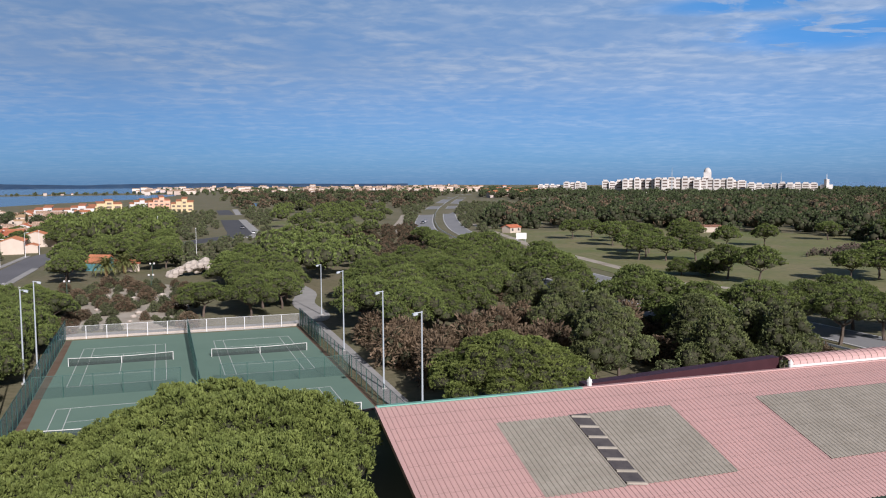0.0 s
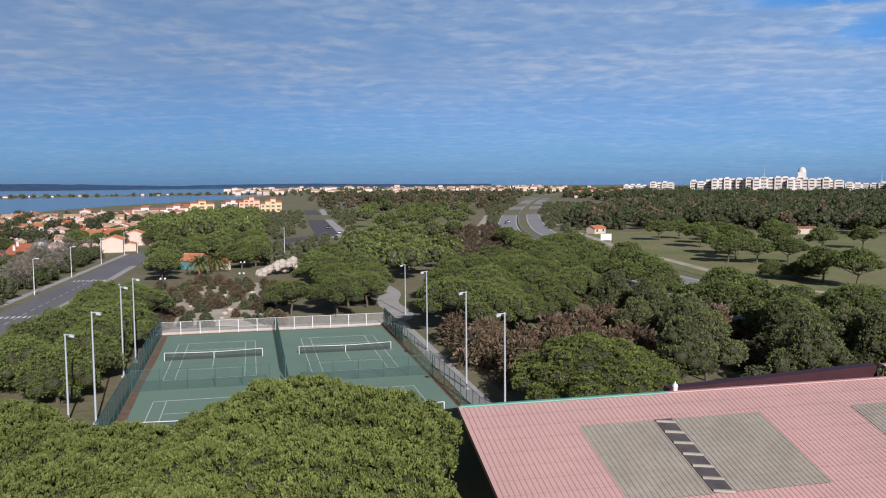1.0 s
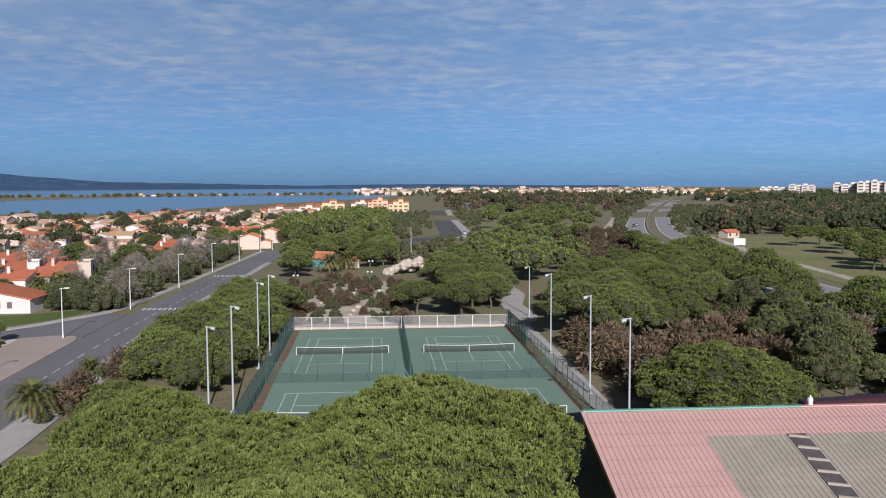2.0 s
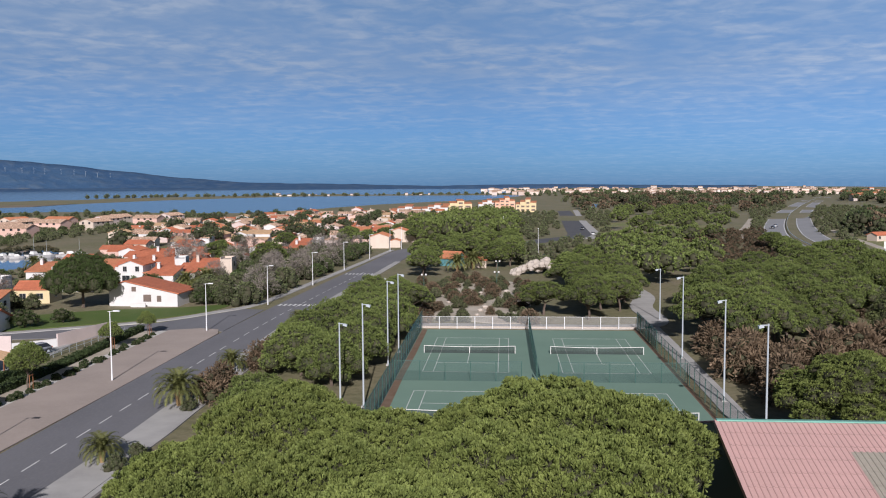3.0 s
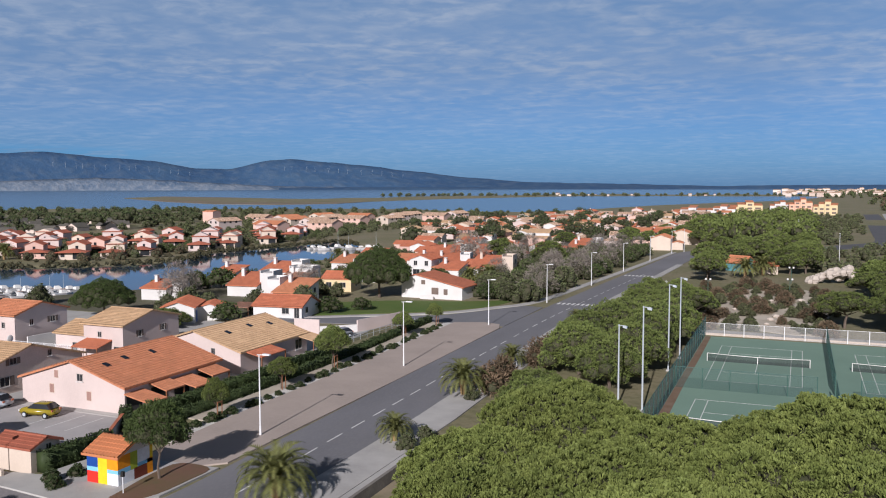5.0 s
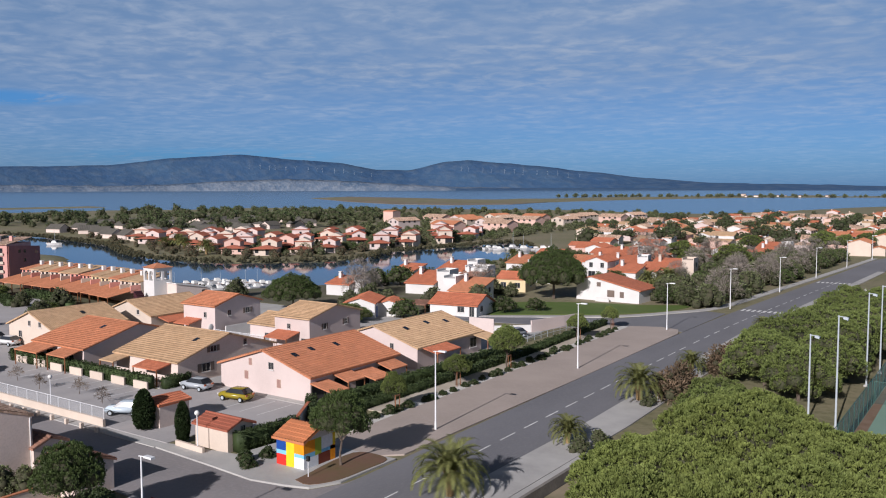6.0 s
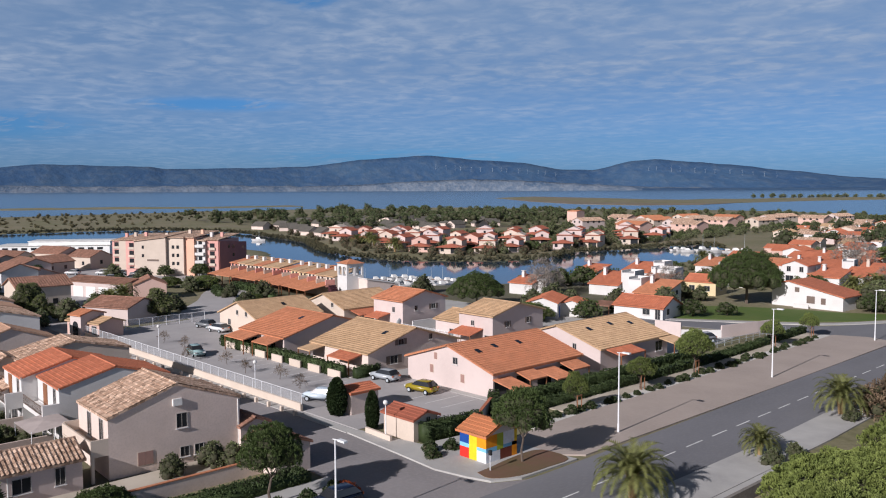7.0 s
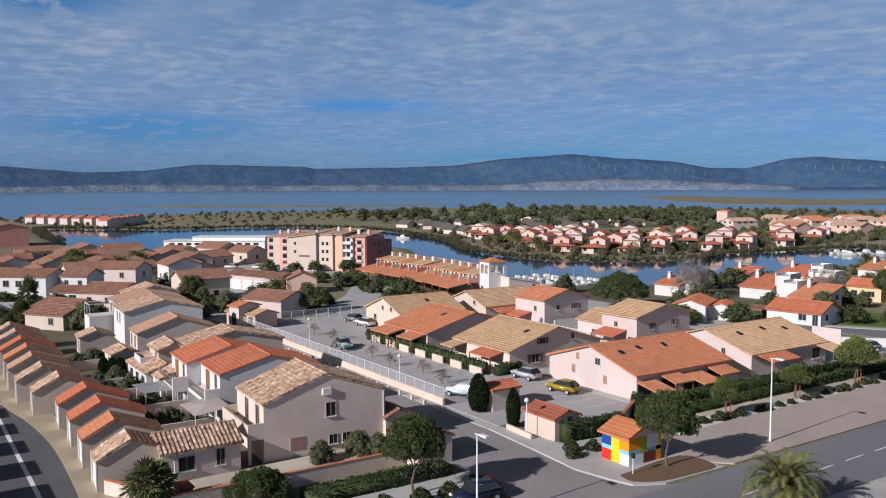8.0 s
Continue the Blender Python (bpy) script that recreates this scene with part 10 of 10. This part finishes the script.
# wind turbines on the hills
for k in range(26):
    b0 = (47.5 - k * 0.62) if k < 14 else (33.5 - (k - 14) * 0.72)
    x, y = bd(b0 + rng.uniform(-0.15, 0.15), 4455)
    wt_ = thing("wind_turbine", x, y, hill_height(b0) * 0.6, b0, "white wind turbine on a far hill", "wind turbine", "wind turbines")
    part("tower", Geo().tube((0, 0, 0), (0, 0, 22), 0.38, 0.25, 6), METAL_GREY, wt_)
    for j in range(3):
        q_ = 2.1 * j + k
        part("blade", Geo().tube((0, -1.5, 22), (8 * math.cos(q_), -1.5, 22 + 8 * math.sin(q_)), 0.2, 0.08, 4), METAL_GREY, wt_)
house(155, 236, 7, 5, 2.4, 3.4, 25, WALL_CREAM, ROOF_RED, "small white house with a red roof beside the carriageway", [("-y", -2, 0.9, 1.0, 1.1), ("-y", 2, 0.9, 1.0, 1.1)], over=0.3, name="roadside_house")
house(231, 204, 19, 5, 2.4, 3.0, -25, WALL_CREAM, ROOF_BROWN, "long low pale shed at the edge of the wood", over=0.2, name="shed")
board = thing("hoarding", 136, 181.5, 0, -20, "blank white roadside hoarding on two legs", "hoarding")
part("panel", Geo().box(-2.0, -0.06, 1.0, 2.0, 0.06, 3.4), FRAME_WHITE, board)
for sx in (-1.5, 1.5):
    part("leg", Geo().box(sx - 0.08, -0.05, 0, sx + 0.08, 0.05, 1.0), METAL_GREY, board)
# vehicles on the far roads
for x, y, t, c, n in ((117, 262, 60, (0.4, 0.42, 0.45), "silver grey car on the carriageway"), (142, 330, 62, (0.06, 0.06, 0.07), "dark car on the carriageway"), (148, 345, 62, (0.5, 0.5, 0.52), "silver grey car on the carriageway"), (45, 275, 85, (0.62, 0.62, 0.62), "white car on the far street"), (44, 320, 85, (0.05, 0.05, 0.06), "dark car on the far street")):
    car(x, y, t, c, n)

# gardens, palms and trees between the left village houses
for k, (x, y) in enumerate(scatter([(-150, -118), (-150, -82), (-172, -92), (-186, -80), (-204, -92), (-204, -118)], 6.0, 41)):
    if k % 3 == 0:
        garden_tree(x, y, k * 50, rng.uniform(0.35, 0.55), 0.9, "dark green garden tree between the village houses")
for x, y, s_ in ((-226, -68, 1.5), (-238, -60, 1.5), (-250, -74, 1.6), (-232, -78, 1.4)):
    palm(x, y, x * 30, s_)
for k, (x, y) in enumerate(scatter([(-206, -108), (-330, -108), (-330, -50), (-250, -40), (-206, -50)], 13.0, 43)):
    garden_tree(x, y, k * 50, rng.uniform(0.3, 0.5), 0.8, "small dark garden tree between brown roofs")
for k, (x, y, w_) in enumerate(((-214, -100, 12), (-232, -106, 13), (-252, -104, 12), (-268, -90, 12), (-286, -100, 13), (-222, -66, 10), (-270, -52, 12), (-296, -52, 12), (-240, -70, 11), (-310, -104, 12))):
    house(x, y, w_, 8.5, 3.0, 4.5, 90 if k % 2 else 0, (WALL_PINK, WALL_CREAM)[k % 2], ROOF_BROWN, "low village house with weathered brown tiles", [("+x", -1.5, 1.0, 0.9, 1.1), ("-y", 2, 1.0, 1.0, 1.1)], over=0.4, pitch=0.5, group="village houses", simple=True)

# low houses, yard and cars before the white hall and the apartment block
single("block_yard", slab([(-262, -52), (-205, -40), (-196, -18), (-222, -8), (-240, -22), (-270, -34)], 0.005), PARKING, "pale asphalt yard before the apartment block", "parking", "structure")
for x, y, w_, t_, e_ in ((-262, -30, 12, 20, 4.2), (-252, -24, 10, 20, 3.4), (-270, -40, 11, 20, 3.0), (-244, -38, 10, 110, 3.0)):
    house(x, y, w_, 8, e_, e_ + 1.7, t_, WALL_CREAM, ROOF_BROWN, "cream gabled house with brown tiles near the hall", [("-y", -2.4, 1.0, 0.9, 1.1), ("-y", 2.0, 1.0, 0.9, 1.1), ("+x", 0.0, 1.2, 0.9, 1.1)], over=0.3, pitch=0.5, group="village houses", simple=True)
for k, (x, y) in enumerate(((-226, -30), (-222, -27), (-218, -24), (-232, -36), (-212, -34), (-208, -30))):
    car(x, y, 40 + 10 * (k % 3), ((0.62, 0.62, 0.62), (0.36, 0.39, 0.42), (0.16, 0.17, 0.18))[k % 3], ("white car parked before the block", "silver grey car parked before the block", "dark grey car parked before the block")[k % 3])
for k, (x, y) in enumerate(((-216, -16), (-210, -20), (-224, -14), (-200, -36), (-236, -44), (-206, -12))):
    garden_tree(x, y, k * 60, 0.42 + 0.06 * (k % 3), 0.95, "small green tree beside the yard of the block")

# shrubs of the far gardens, too many to count
wood("garden_shrubs_villas", [(-62, 62), (-118, 62), (-132, 100), (-134, 190), (-60, 186)], 6.0, 27, low, SHRUB_OLIVE, "olive and green shrubs in the villa gardens", [LAWN_HOUSE], 0.25, 0.6, 110, 0.5)
wood("garden_shrubs_brown", [(-62, 66), (-118, 66), (-132, 100), (-134, 190), (-60, 186)], 11.0, 28, low, SHRUB_BROWN, "brown shrubs in the villa gardens", [LAWN_HOUSE], 0.3, 0.65, 110, 0.55)
wood("garden_shrubs_island", [(-200, 84), (-300, 110), (-320, 140), (-280, 200), (-240, 330), (-200, 400), (-190, 200)], 6.8, 51, low, SHRUB_OLIVE, "shrubs in the island gardens", [], 0.35, 0.8, 70, 0.55)
wood("garden_shrubs_west", [(-150, -118), (-150, -82), (-172, -92), (-186, -80), (-204, -92), (-204, -118)], 5.5, 41, low, SHRUB_OLIVE, "shrubs in the back gardens of the village", [], 0.3, 0.6, 110, 0.5)
